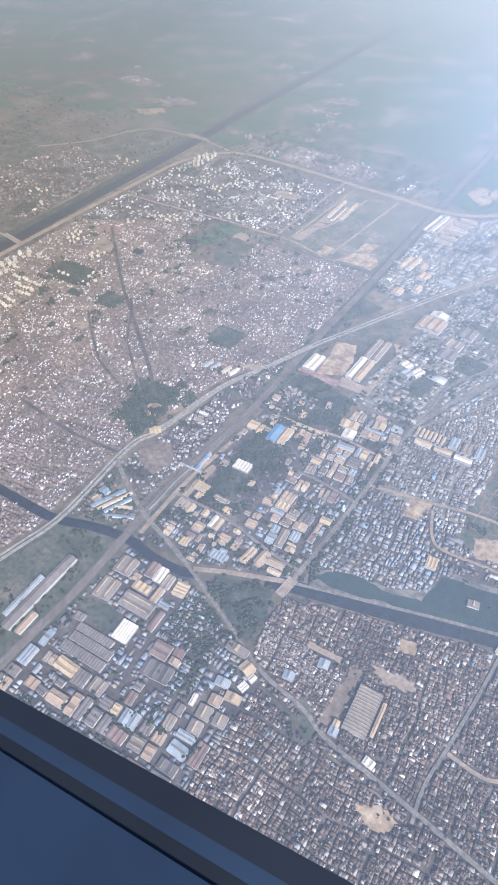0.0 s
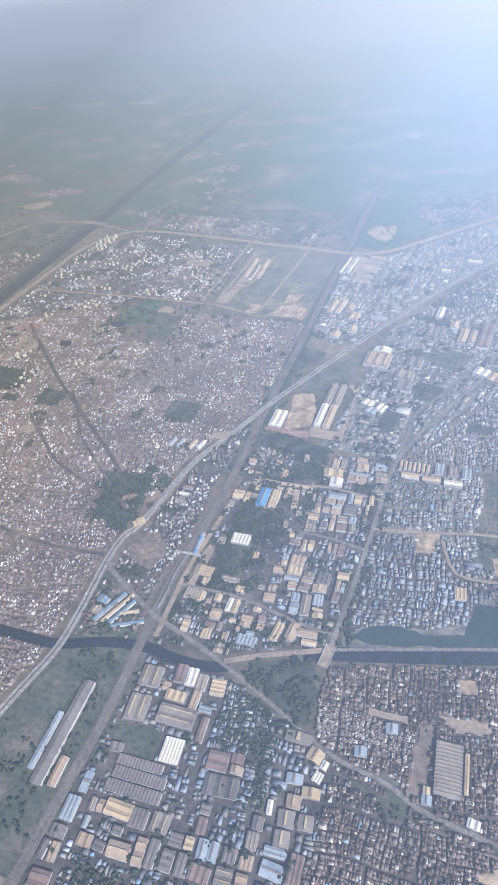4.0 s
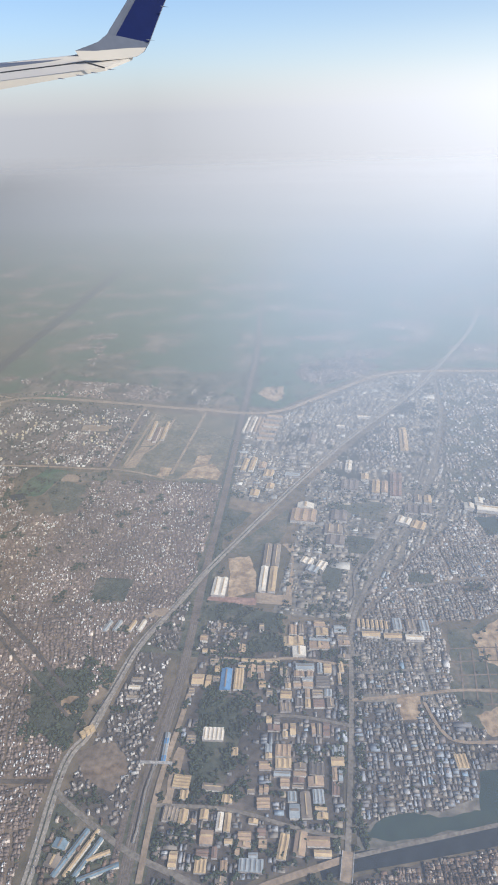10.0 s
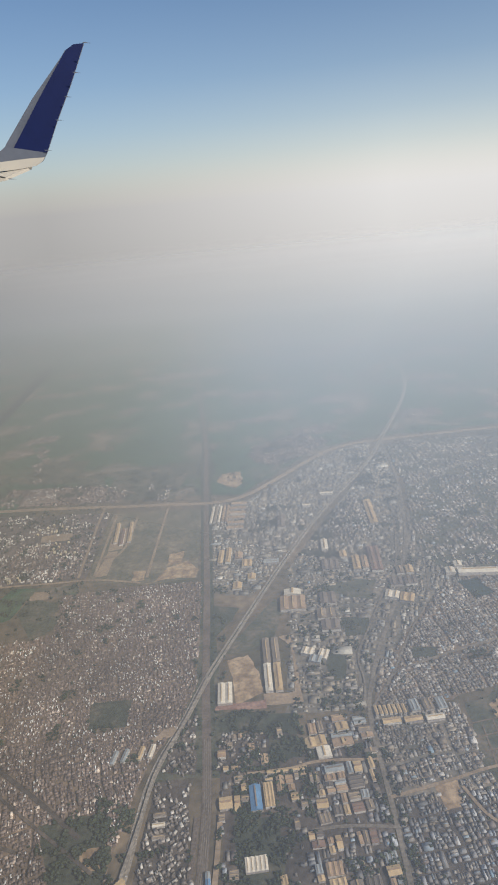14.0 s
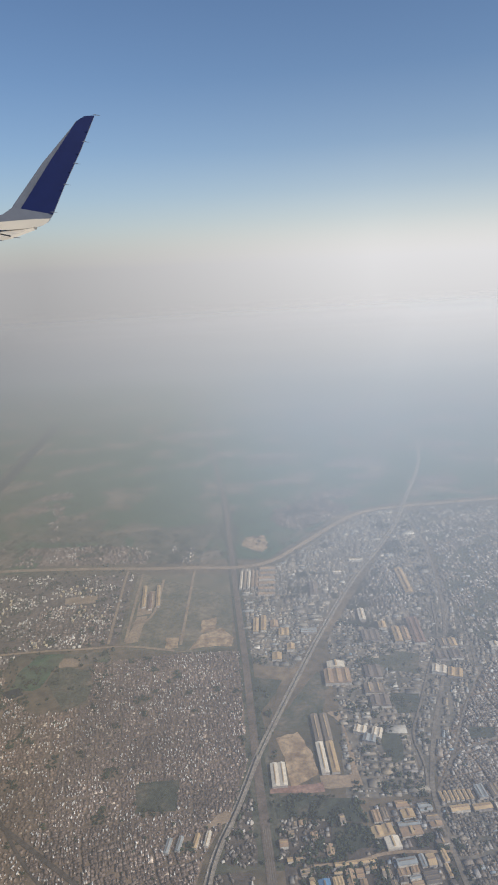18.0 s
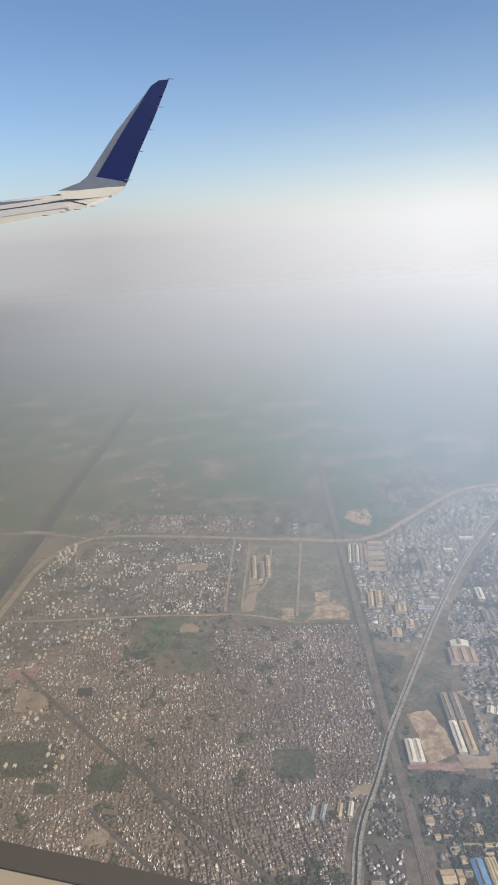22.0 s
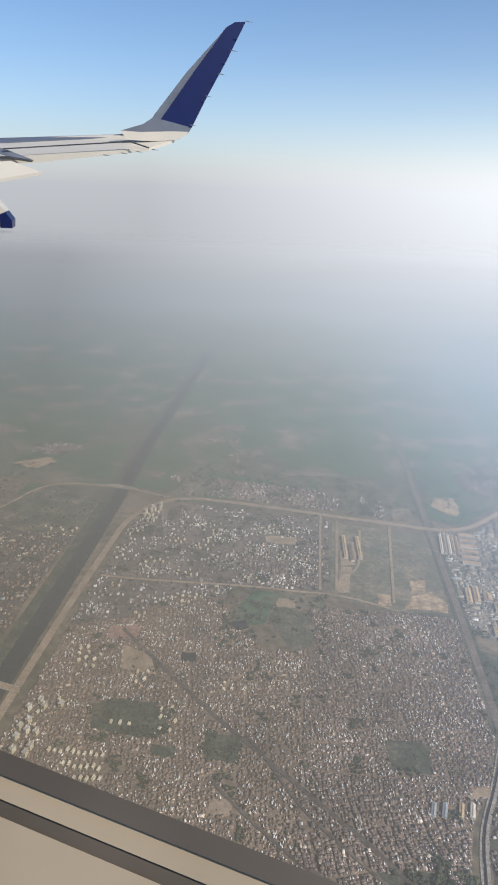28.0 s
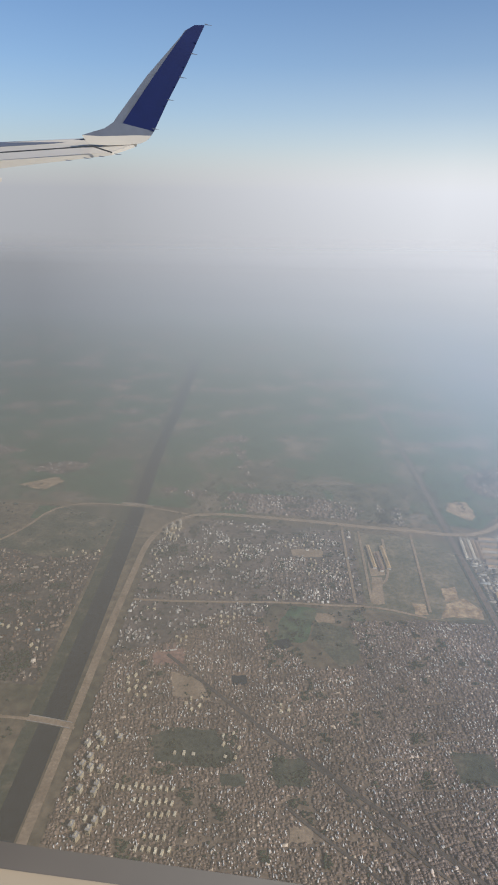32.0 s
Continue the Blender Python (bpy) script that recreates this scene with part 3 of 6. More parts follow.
# ---- roads, railway and water ----
WIDE = [("road_highway", HIGHWAY, 0.0076, M_HIGHWAY, "busy grey main road running diagonally through the city"),
        ("road_ring", RING, 0.010, M_BUND, "pale earth ring road curving round the housing"),
        ("road_avenue", AVENUE, 0.0045, M_ROAD, "tree-lined grey avenue between factories and houses"),
        ("road_branch", BRANCH, 0.0025, M_ROAD, "narrow grey branch road between houses"),
        ("road_bund", BUND, 0.0048, M_BUND, "tan earth road on the bank of the drain"),
        ("road_bund_east", BUND_EAST, 0.003, M_ROAD, "narrow grey road on the bank of the drain"),
        ("road_south", SOUTH_ROAD, 0.0034, M_ROAD, "dusty road winding through dense houses"),
        ("road_link", LINK, 0.0045, M_ROAD, "grey road crossing the railway beside the drain"),
        ("road_slum", SLUM_STREET, 0.0045, M_CITY, "dark street cutting through dense housing"),
        ("road_west", WEST_ROAD, 0.005, M_BUND, "pale field road leading to the river bridge"),
        ("road_block", BLOCK_ROAD, 0.004, M_BUND, "pale earth road along the edge of the housing"),
        ("road_cross", CROSS_LANE, 0.003, M_BUND, "narrow dusty lane between houses"),
        ("road_east", EAST_LANE, 0.003, M_BUND, "narrow dusty lane beside open ground"),
        ("road_factory", FACTORY_LANE, 0.003, M_ROAD, "narrow lane between factory sheds"),
        ("road_mill", MILL_LANE, 0.003, M_ROAD, "narrow lane between factory sheds"),
        ("road_park", PARK_LANE, 0.003, M_BUND, "pale lane along the garden walls")]
WIDE += [("road_east_side", EAST_ROAD, 0.0026, M_ROAD, "pale dusty road crossing the drain by a bridge"),
         ("road_diagonal", DIAGONAL, 0.003, M_ROAD, "narrow lane through dense grey houses"),
         ("road_serpent", SERPENT, 0.003, M_BUND, "winding sandy road among houses"),
         ("road_canal", CANAL_ROAD, 0.004, M_BUND, "pale road crossing the canal by a bridge"),
         ("road_back_street", BACK_STREET, 0.003, M_CITY, "dark back street through dense houses"),
         ("road_side_street", SIDE_STREET, 0.004, M_CITY, "dark side street through dense houses"),
         ("road_middle_street", MIDDLE_STREET, 0.003, M_CITY, "dark narrow street through dense houses"),
         ("road_site_lane", SITE_LANE, 0.004, M_BUND, "pale earth lane across an open site"),
         ("road_site_west", SITE_WEST, 0.004, M_BUND, "pale earth track beside a building site"),
         ("road_site_east", SITE_EAST, 0.004, M_BUND, "pale earth track round a building site"),
         ("road_north", NORTH_ROAD, 0.004, M_BUND, "pale earth road between housing and site"),
         ("road_fork", FORK_ROAD, 0.0022, M_ROAD, "narrow road forking off the avenue")]
for i, (name, line, half, material, label) in enumerate(WIDE):
    ribbon(name, line, half, 0.55 + 0.02 * i, material, label, "road")
ribbon("road_railway", RAIL, 0.009, 0.50, M_TRACK, "brown ballast bed of a straight railway line", "railway")
ribbon("ground_rail_verge", [p for p in RAIL if p[1] > 0.9], 0.006, 0.46, M_GROVE, "dark overgrown verge along the railway", "verge", shift=-5.0)
ribbon("ground_rail_verge_east", [p for p in RAIL if p[1] > 1.2], 0.005, 0.45, M_GROVE, "dark overgrown verge along the railway", "verge", shift=5.0)
ribbon("water_river", RIVER, 0.027, 0.30, M_WATER, "dark straight canal with still water", "canal")
ribbon("ground_river_bank", [(x - 0.041, y) for x, y in RIVER], 0.016, 0.34, M_GROVE, "scrubby bank along the canal", "bank")
ribbon("water_drain_west", DRAIN_WEST, 0.010, 0.32, M_WATER, "dark winding drain with still water", "drain")
ribbon("water_drain_east", DRAIN_EAST, 0.013, 0.33, M_WATER, "dark wide drain with still water", "drain")

# ---- open ground ----
OPEN = []


def lot(name, poly, material, label, category):
    OPEN.append(poly)
    patch(name, poly, 0.12 + 0.008 * len(OPEN), material, label, category)


lot("ground_sports_field", [(-0.729, 1.428), (-0.713, 1.496), (-0.625, 1.471), (-0.60, 1.40), (-0.608, 1.347), (-0.656, 1.312)], M_SCRUB, "brown-green playing field among houses", "field")
lot("ground_green_plot", [(-0.82, 1.383), (-0.814, 1.484), (-0.78, 1.556), (-0.586, 1.545), (-0.575, 1.50), (-0.72, 1.495), (-0.74, 1.41)], M_FIELD, "dark green plot beside the housing", "field")
lot("ground_tan_yard", [(-0.715, 1.49), (-0.66, 1.49), (-0.66, 1.53), (-0.71, 1.53)], M_BUND, "tan bare yard in a green plot", "yard")
lot("ground_site", [(-0.56, 1.99), (-0.40, 1.975), (-0.245, 1.955), (-0.235, 1.53), (-0.389, 1.522), (-0.56, 1.56)], M_DRYGRASS, "large fenced open site with dry grass", "field")
lot("ground_site_dirt", [(-0.40, 1.52), (-0.36, 1.53), (-0.33, 1.60), (-0.27, 1.63), (-0.235, 1.58), (-0.24, 1.535), (-0.32, 1.54)], M_SAND, "yellow bare earth at the edge of a site", "yard")
lot("ground_site_yard", [(-0.545, 1.58), (-0.53, 1.72), (-0.50, 1.72), (-0.51, 1.585)], M_BUND, "pale bare yard beside a building site", "yard")
lot("ground_gardens", [(-0.12, 0.60), (-0.125, 0.66), (-0.13, 0.78), (-0.055, 0.77), (-0.045, 0.70), (-0.06, 0.60)], M_GROVE, "wooded garden ground between sheds", "garden")
lot("ground_wood", [(-0.481, 0.792), (-0.366, 0.811), (-0.338, 0.717), (-0.345, 0.642), (-0.428, 0.664)], M_GROVE, "dark wooded ground beside the main road", "wood")
lot("ground_sand_pit", [(-0.394, 0.739), (-0.351, 0.747), (-0.34, 0.709), (-0.382, 0.702)], M_SAND, "bare orange sand patch among trees", "sand")
lot("ground_station_yard", [(-0.324, 0.631), (-0.29, 0.655), (-0.261, 0.656), (-0.221, 0.615), (-0.236, 0.567), (-0.29, 0.583)], M_LANE, "bare dusty yard beside the railway", "yard")
lot("ground_scrub", [(0.022, 0.452), (0.082, 0.474), (0.125, 0.478), (0.144, 0.427), (0.14, 0.374), (0.074, 0.402)], M_GROVE, "dark scrub below the drain bank", "scrub")
lot("ground_marsh", [(0.155, 0.545), (0.20, 0.58), (0.23, 0.589), (0.29, 0.591), (0.345, 0.605), (0.355, 0.672), (0.40, 0.682), (0.47, 0.70), (0.62, 0.72), (0.62, 0.66), (0.424, 0.608), (0.314, 0.572), (0.22, 0.548)], M_MARSH, "dark green marsh beside the drain", "marsh")
lot("water_pond", [(0.30, 0.592), (0.345, 0.607), (0.357, 0.668), (0.43, 0.68), (0.46, 0.64), (0.40, 0.61)], M_MARSH, "dark still pond in the marsh", "pond")
lot("ground_dark_field", [(-0.31, 0.277), (-0.297, 0.346), (-0.223, 0.342), (-0.235, 0.305), (-0.255, 0.229), (-0.30, 0.19)], M_SCRUB, "dark field beside long railway sheds", "field")
lot("ground_works_lot", [(-0.145, 0.262), (-0.147, 0.290), (-0.07, 0.295), (-0.056, 0.26), (-0.07, 0.251)], M_SCRUB, "dry open lot between factory sheds", "yard")
lot("ground_sand_works", [(-0.147, 1.176), (-0.096, 1.190), (-0.07, 1.12), (-0.066, 1.065), (-0.125, 1.035)], M_SAND, "bare orange sand in a works yard", "sand")
lot("ground_works_yard", [(-0.065, 1.03), (-0.065, 1.06), (0.004, 1.06), (0.008, 1.207), (-0.02, 1.245), (0.012, 1.25), (0.02, 1.03)], M_BUND, "bare dusty yard round a long warehouse", "yard")
lot("ground_red_yard", [(-0.175, 1.025), (-0.06, 1.02), (-0.06, 1.045), (-0.165, 1.04)], M_RED, "red earth strip along a works wall", "yard")
lot("ground_works_green", [(-0.165, 1.20), (-0.10, 1.20), (-0.03, 1.24), (0.0, 1.36), (-0.02, 1.40), (-0.09, 1.30)], M_SCRUB, "dry green ground behind a works", "field")
lot("ground_orange_lot", [(-0.197, 2.175), (-0.177, 2.243), (-0.103, 2.256), (-0.097, 2.144), (-0.122, 2.105)], M_SAND, "bare orange ground beyond the ring road", "sand")
lot("ground_round_lot", [(0.232, 0.813), (0.276, 0.813), (0.268, 0.763), (0.236, 0.757)], M_SAND, "round bare tan lot between houses", "yard")
lot("ground_plotted_land", [(0.345, 0.76), (0.50, 0.735), (0.66, 0.76), (0.68, 0.93), (0.52, 0.94), (0.51, 1.07), (0.486, 1.063), (0.386, 0.995), (0.35, 0.99), (0.335, 0.87)], M_SCRUB, "dry land laid out in empty plots", "plots")
lot("ground_plot_sand", [(0.396, 0.981), (0.488, 1.054), (0.488, 0.956), (0.458, 0.889), (0.405, 0.914)], M_SAND, "bare tan sand on empty plots", "sand")
lot("ground_plot_oval", [(0.367, 0.783), (0.418, 0.807), (0.430, 0.754), (0.389, 0.741)], M_SAND, "bare tan oval on empty plots", "sand")
lot("ground_plantation", [(0.524, 1.081), (0.592, 1.134), (0.74, 1.13), (0.74, 0.95), (0.611, 0.95), (0.536, 0.943)], M_SCRUB, "dark plantation in rows of trees", "plantation")
lot("water_tank_pond", [(0.473, 1.406), (0.529, 1.418), (0.549, 1.344), (0.498, 1.33)], M_MARSH, "dull green pond among houses", "pond")
lot("water_lake", [(0.57, 0.624), (0.66, 0.66), (0.76, 0.64), (0.76, 0.52), (0.658, 0.52), (0.612, 0.53), (0.58, 0.562)], M_MARSH, "smooth grey-green lake beside houses", "lake")
lot("ground_hollow", [(0.597, 0.407), (0.635, 0.429), (0.70, 0.42), (0.68, 0.37), (0.634, 0.375), (0.608, 0.387)], M_FIELD, "dark green hollow among houses", "field")
lot("ground_hollow_sand", [(0.579, 0.418), (0.604, 0.425), (0.606, 0.391), (0.598, 0.40)], M_SAND, "pale sand beside a green hollow", "sand")
lot("ground_south_sand", [(0.402, 0.267), (0.431, 0.290), (0.459, 0.280), (0.451, 0.257), (0.42, 0.252)], M_SAND, "pale bare sand beside a road", "sand")
lot("ground_south_scrub", [(0.262, 0.350), (0.292, 0.346), (0.312, 0.310), (0.30, 0.296), (0.279, 0.322)], M_SCRUB, "dark scrub strip beside a road", "scrub")
lot("ground_school_sand", [(0.325, 0.458), (0.345, 0.462), (0.40, 0.47), (0.405, 0.45), (0.35, 0.44)], M_BUND, "bare dusty ground between row houses", "yard")
lot("ground_row_yard", [(0.225, 0.437), (0.285, 0.443), (0.287, 0.43), (0.225, 0.425)], M_BUND, "bare dusty strip between row houses", "yard")
lot("ground_bank_yard", [(0.345, 0.525), (0.375, 0.533), (0.38, 0.51), (0.35, 0.50)], M_SAND, "bare tan yard below the drain", "yard")
lot("ground_tan_strip", [(-0.782, 1.858), (-0.678, 1.868), (-0.676, 1.822), (-0.773, 1.816)], M_BUND, "bare tan strip among scattered houses", "yard")
lot("ground_yellow_lot", [(-0.43, 1.595), (-0.394, 1.592), (-0.391, 1.545), (-0.427, 1.538)], M_SAND, "bare yellow lot at a site edge", "sand")
lot("ground_yellow_patch", [(-0.33, 1.673), (-0.284, 1.687), (-0.287, 1.624), (-0.332, 1.611)], M_SAND, "bare yellow patch on an open site", "sand")
lot("ground_site_inner", [(-0.529, 1.847), (-0.505, 1.87), (-0.485, 1.87), (-0.487, 1.734), (-0.532, 1.724)], M_BUND, "bare pale ground inside a building site", "yard")
lot("ground_west_field", [(-1.732, 1.887), (-1.653, 2.10), (-1.41, 2.10), (-1.41, 1.80), (-1.664, 1.82)], M_SCRUB, "wide dark field west of the canal", "field")
lot("ground_west_orange", [(-1.876, 2.256), (-1.743, 2.341), (-1.70, 2.30), (-1.762, 2.221)], M_SAND, "bare orange field beyond the canal", "sand")
lot("ground_pond_dark", [(-0.835, 1.40), (-0.79, 1.415), (-0.775, 1.385), (-0.81, 1.365)], M_WATER, "small dark pond among houses", "pond")
lot("ground_red_roof_yard", [(-1.14, 1.33), (-1.06, 1.36), (-1.05, 1.30), (-1.13, 1.29)], M_RED, "reddish bare yard among scattered houses", "yard")
lot("ground_red_strip", [(0.303, 0.433), (0.324, 0.446), (0.327, 0.366), (0.32, 0.334), (0.302, 0.33)], M_LANE, "brown earth strip beside a large hall", "yard")
lot("ground_tank_field", [(0.14, 1.297), (0.212, 1.294), (0.203, 1.222), (0.145, 1.226)], M_GROVE, "dark green plot between houses", "field")
lot("ground_track_green", [(-0.188, 1.393), (-0.114, 1.373), (-0.158, 1.287), (-0.186, 1.25)], M_GROVE, "dark green plot between railway and road", "field")
lot("ground_pasture", [(0.112, 1.426), (0.201, 1.464), (0.262, 1.443), (0.237, 1.36), (0.177, 1.379)], M_SCRUB, "dry green plot between sheds", "field")
lot("ground_goods_strip", [(-0.150, 0.66), (-0.136, 0.655), (-0.136, 0.56), (-0.152, 0.56)], M_BUND, "bare earth strip along the railway", "yard")
lot("ground_round_green", [(-0.444, 1.08), (-0.357, 1.077), (-0.358, 1.0), (-0.44, 1.002)], M_GROVE, "dark green playing field among dense houses", "park")
lot("ground_pond_green", [(-1.09, 1.075), (-1.03, 1.10), (-0.95, 1.10), (-0.90, 1.03), (-0.96, 1.0), (-1.07, 1.01)], M_GROVE, "dark green hollow among houses", "park")
lot("ground_small_green", [(-0.93, 0.99), (-0.88, 0.992), (-0.875, 0.962), (-0.925, 0.96)], M_GROVE, "small dark green hollow among houses", "park")
lot("ground_small_pond", [(-0.93, 1.267), (-0.893, 1.27), (-0.888, 1.238), (-0.925, 1.235)], M_WATER, "small dark pond among dense houses", "pond")
lot("ground_oval_green", [(0.088, 1.16), (0.11, 1.17), (0.131, 1.155), (0.122, 1.09), (0.10, 1.08), (0.082, 1.095)], M_GROVE, "dark oval green beside works sheds", "park")
lot("ground_lane_green", [(0.288, 1.169), (0.345, 1.162), (0.335, 1.127), (0.279, 1.133)], M_GROVE, "dark green plot in dense housing", "park")
lot("ground_brown_lot", [(-0.79, 0.85), (-0.745, 0.855), (-0.74, 0.89), (-0.785, 0.885)], M_BUND, "brown bare lot among houses", "yard")
lot("ground_school_green", [(-0.83, 1.035), (-0.752, 1.037), (-0.742, 0.972), (-0.815, 0.967)], M_GROVE, "dark green school ground among houses", "park")
lot("ground_road_apron", [(-0.30, 0.955), (-0.255, 0.965), (-0.235, 0.995), (-0.275, 0.985)], M_BUND, "bare pale ground beside the main road", "yard")
lot("ground_orchard", [(-0.16, 0.965), (-0.06, 0.96), (0.0, 0.945), (0.0, 1.0), (-0.16, 1.02)], M_GROVE, "dark orchard ground below a works wall", "garden")
lot("ground_lawn", [(-0.07, 0.885), (0.0, 0.89), (0.005, 0.935), (-0.06, 0.94)], M_GROVE, "dark green lawn between sheds", "garden")
lot("ground_brick_yard", [(-1.08, 1.27), (-1.0, 1.24), (-0.97, 1.18), (-1.06, 1.19)], M_BUND, "pale rutted yard among houses", "yard")
# fields beyond the ring road
for i in range(130):
    fx, fy = rng.uniform(-4.2, 3.8), 2.12 + 5.0 * rng.random() ** 1.5
    fw, fh, fr = rng.uniform(0.10, 0.45), rng.uniform(0.08, 0.25), rng.normal() * 0.12
    if -0.33 < fx < -0.10 or (fy < 2.6 and fx > -0.1):
        continue
    poly = [(fx + a * fw * math.cos(fr) - b * fh * math.sin(fr), fy + a * fw * math.sin(fr) + b * fh * math.cos(fr)) for a, b in ((-0.5, -0.5), (0.5, -0.5), (0.5, 0.5), (-0.5, 0.5))]
    patch("field", poly, 0.06 + 0.0003 * i, (M_FIELD, M_FIELD, M_FIELD, M_SCRUB, M_SCRUB)[i % 5], "flat field of green crops on the plain", "field")
for i in range(40):
    fx, fy = rng.uniform(-3.2, -1.45), rng.uniform(0.2, 2.1)
    fw, fh = rng.uniform(0.10, 0.3), rng.uniform(0.08, 0.22)
    poly = [(fx + a * fw, fy + b * fh) for a, b in ((-0.5, -0.5), (0.5, -0.5), (0.5, 0.5), (-0.5, 0.5))]
    if max(p[0] for p in poly) < -1.40:
        patch("field", poly, 0.055 + 0.0003 * i, (M_FIELD, M_SCRUB, M_SCRUB)[i % 3], "flat field of dry scrub west of the canal", "field")
GREEN_PLAIN = [(-4.4, 2.13), (-1.42, 2.13), (-1.1, 2.12), (-0.26, 2.07), (-0.1, 2.05), (0.2, 2.4), (0.45, 2.5), (2.5, 2.6), (3.5, 6.0), (-4.4, 6.0)]
patch("ground_green_plain", GREEN_PLAIN, 0.04, M_FIELD, "wide green plain of crops beyond the city", "fields")

patch("ground_railway_side", [(-0.335, 0.05), (-0.15, 0.05), (-0.15, 0.425), (-0.15, 0.56), (-0.2, 0.56), (-0.32, 0.54)], 0.07, M_SCRUB, "dark weedy ground beside the railway", "ground")
patch("ground_railway_north", [(-0.30, 0.86), (-0.155, 0.86), (-0.15, 1.0), (-0.19, 1.4), (-0.225, 1.4), (-0.215, 1.1), (-0.25, 0.99)], 0.072, M_SCRUB, "dark weedy ground beside the railway", "ground")
patch("ground_east_dark", [(0.155, 0.52), (0.36, 0.585), (0.62, 0.66), (0.62, 0.74), (0.5, 0.74), (0.345, 0.76), (0.335, 0.99), (0.155, 0.99)], 0.074, M_YARD, "dark weedy ground beside the marsh", "ground")
LINES = [(HIGHWAY, 0.012), (RAIL, 0.016), (RING, 0.018), (RIVER, 0.055), (DRAIN_WEST, 0.014), (DRAIN_EAST, 0.017), (AVENUE, 0.010), (BRANCH, 0.006), (BUND, 0.009), (BUND_EAST, 0.007),
         (SOUTH_ROAD, 0.0055), (LINK, 0.008), (SLUM_STREET, 0.0075), (WEST_ROAD, 0.008), (BLOCK_ROAD, 0.009), (CROSS_LANE, 0.006), (EAST_LANE, 0.006), (FACTORY_LANE, 0.005), (MILL_LANE, 0.005), (PARK_LANE, 0.005),
         (EAST_ROAD, 0.0055), (DIAGONAL, 0.005), (SERPENT, 0.007), (CANAL_ROAD, 0.009), (BACK_STREET, 0.005), (SIDE_STREET, 0.0065), (MIDDLE_STREET, 0.005), (SITE_LANE, 0.006), (SITE_WEST, 0.008), (SITE_EAST, 0.006), (NORTH_ROAD, 0.006), (FORK_ROAD, 0.006)]
# ---- buildings ----
def shed(x, y, l, w, turn, roof="grey", h=0.0045, bays=1, across=False, label="", name="warehouse"):
    """A factory shed: four walls and a row of low gables with ridge vents. Sizes in plan units."""
    l, w, h = l * S, w * S, h * S
    top = thing(name, label or f"low {roof}-roofed factory shed on a dusty plot", "warehouse", "factory sheds", at=(x * S, y * S, 0), turn=turn)
    part("wall", *box(-l / 2, l / 2, -w / 2, w / 2, 0, h), M_WALL, top)
    n = bays
    span = (w if across else l) / n
    rise, eave = min(span * 0.16, h * 0.5), 0.25
    for i in range(n):
        c = (i + 0.5 - n / 2) * span
        ends = (w if not across else l) / 2 + eave
        v = []
        for e in (-ends, ends):
            for o, z in ((-span / 2, h + 0.02), (0, h + rise), (span / 2, h + 0.02), (span / 2, h - 0.12), (-span / 2, h - 0.12)):
                v.append((e, c + o, z) if across else (c + o, e, z))
        f = [(0, 1, 6, 5), (1, 2, 7, 6), (2, 3, 8, 7), (3, 4, 9, 8), (4, 0, 5, 9), (4, 3, 2, 1, 0), (5, 6, 7, 8, 9)]
        r = part("roof", v, f, ROOFS[roof], top, f"{roof} sheet roof")
        vw = span * 0.06
        vb = box(-ends * 0.8, ends * 0.8, c - vw, c + vw, h + rise * 0.9, h + rise + vw) if across else box(c - vw, c + vw, -ends * 0.8, ends * 0.8, h + rise * 0.9, h + rise + vw)
        part("ridge_vent", *vb, ROOFS[{"white": "cream", "cream": "tan", "grey": "cream", "tan": "cream"}.get(roof, "grey")], r)
    return top


BUILT = []


def placed(x, y, l, w, turn, *a, **k):
    BUILT.append((x, y, l, w))
    return shed(x, y, l, w, turn, *a, **k)


placed(-0.149, 1.067, 0.032, 0.060, 1, "white", 0.007, 2, label="bright white double shed beside the main road")
placed(-0.052, 1.105, 0.017, 0.085, 1, "white", 0.007, 1, label="long cream-white warehouse in a dusty works yard")
placed(-0.030, 1.105, 0.017, 0.085, 1, "cream", 0.007, 1, label="long cream warehouse in a dusty works yard")
placed(-0.052, 1.193, 0.017, 0.085, 1, "grey", 0.007, 1, label="long grey warehouse in a dusty works yard")
placed(-0.030, 1.193, 0.017, 0.085, 1, "grey", 0.007, 1, label="long grey warehouse in a dusty works yard")
placed(0.027, 1.365, 0.066, 0.055, -3, "tan", 0.010, 3, label="large tan works hall near the main road")
placed(0.030, 1.410, 0.045, 0.024, -3, "white", 0.011, 1, label="white-roofed annex behind a tan works hall")
placed(-0.090, 0.807, 0.021, 0.050, 4, "blue", 0.008, 1, label="bright blue-roofed factory hall among trees")
placed(-0.066, 0.812, 0.018, 0.048, 4, "cream", 0.007, 3, label="cream ribbed-roof factory hall among trees")
placed(-0.093, 0.689, 0.037, 0.024, 4, "white", 0.006, 5, label="white ribbed-roof shed beside a green yard")
placed(0.290, 1.368, 0.036, 0.030, -20, "white", 0.008, 2, label="white-roofed hall at a road fork")
placed(0.325, 1.350, 0.036, 0.034, -20, "cream", 0.008, 2, label="pale-roofed hall at a road fork")
placed(0.045, 0.894, 0.027, 0.024, 6, "white", 0.006, 1, label="plain white-roofed shed beside gardens")
placed(0.328, 0.685, 0.020, 0.024, 8, "cream", 0.006, 3, label="cream ribbed-roof shed beside the marsh")
placed(-0.038, 0.275, 0.031, 0.036, 6, "white", 0.006, 6, label="square white shed with a ribbed skylight roof")
placed(-0.122, 0.318, 0.034, 0.040, 8, "grey", 0.007, 2, label="grey works hall with a blue edge strip")
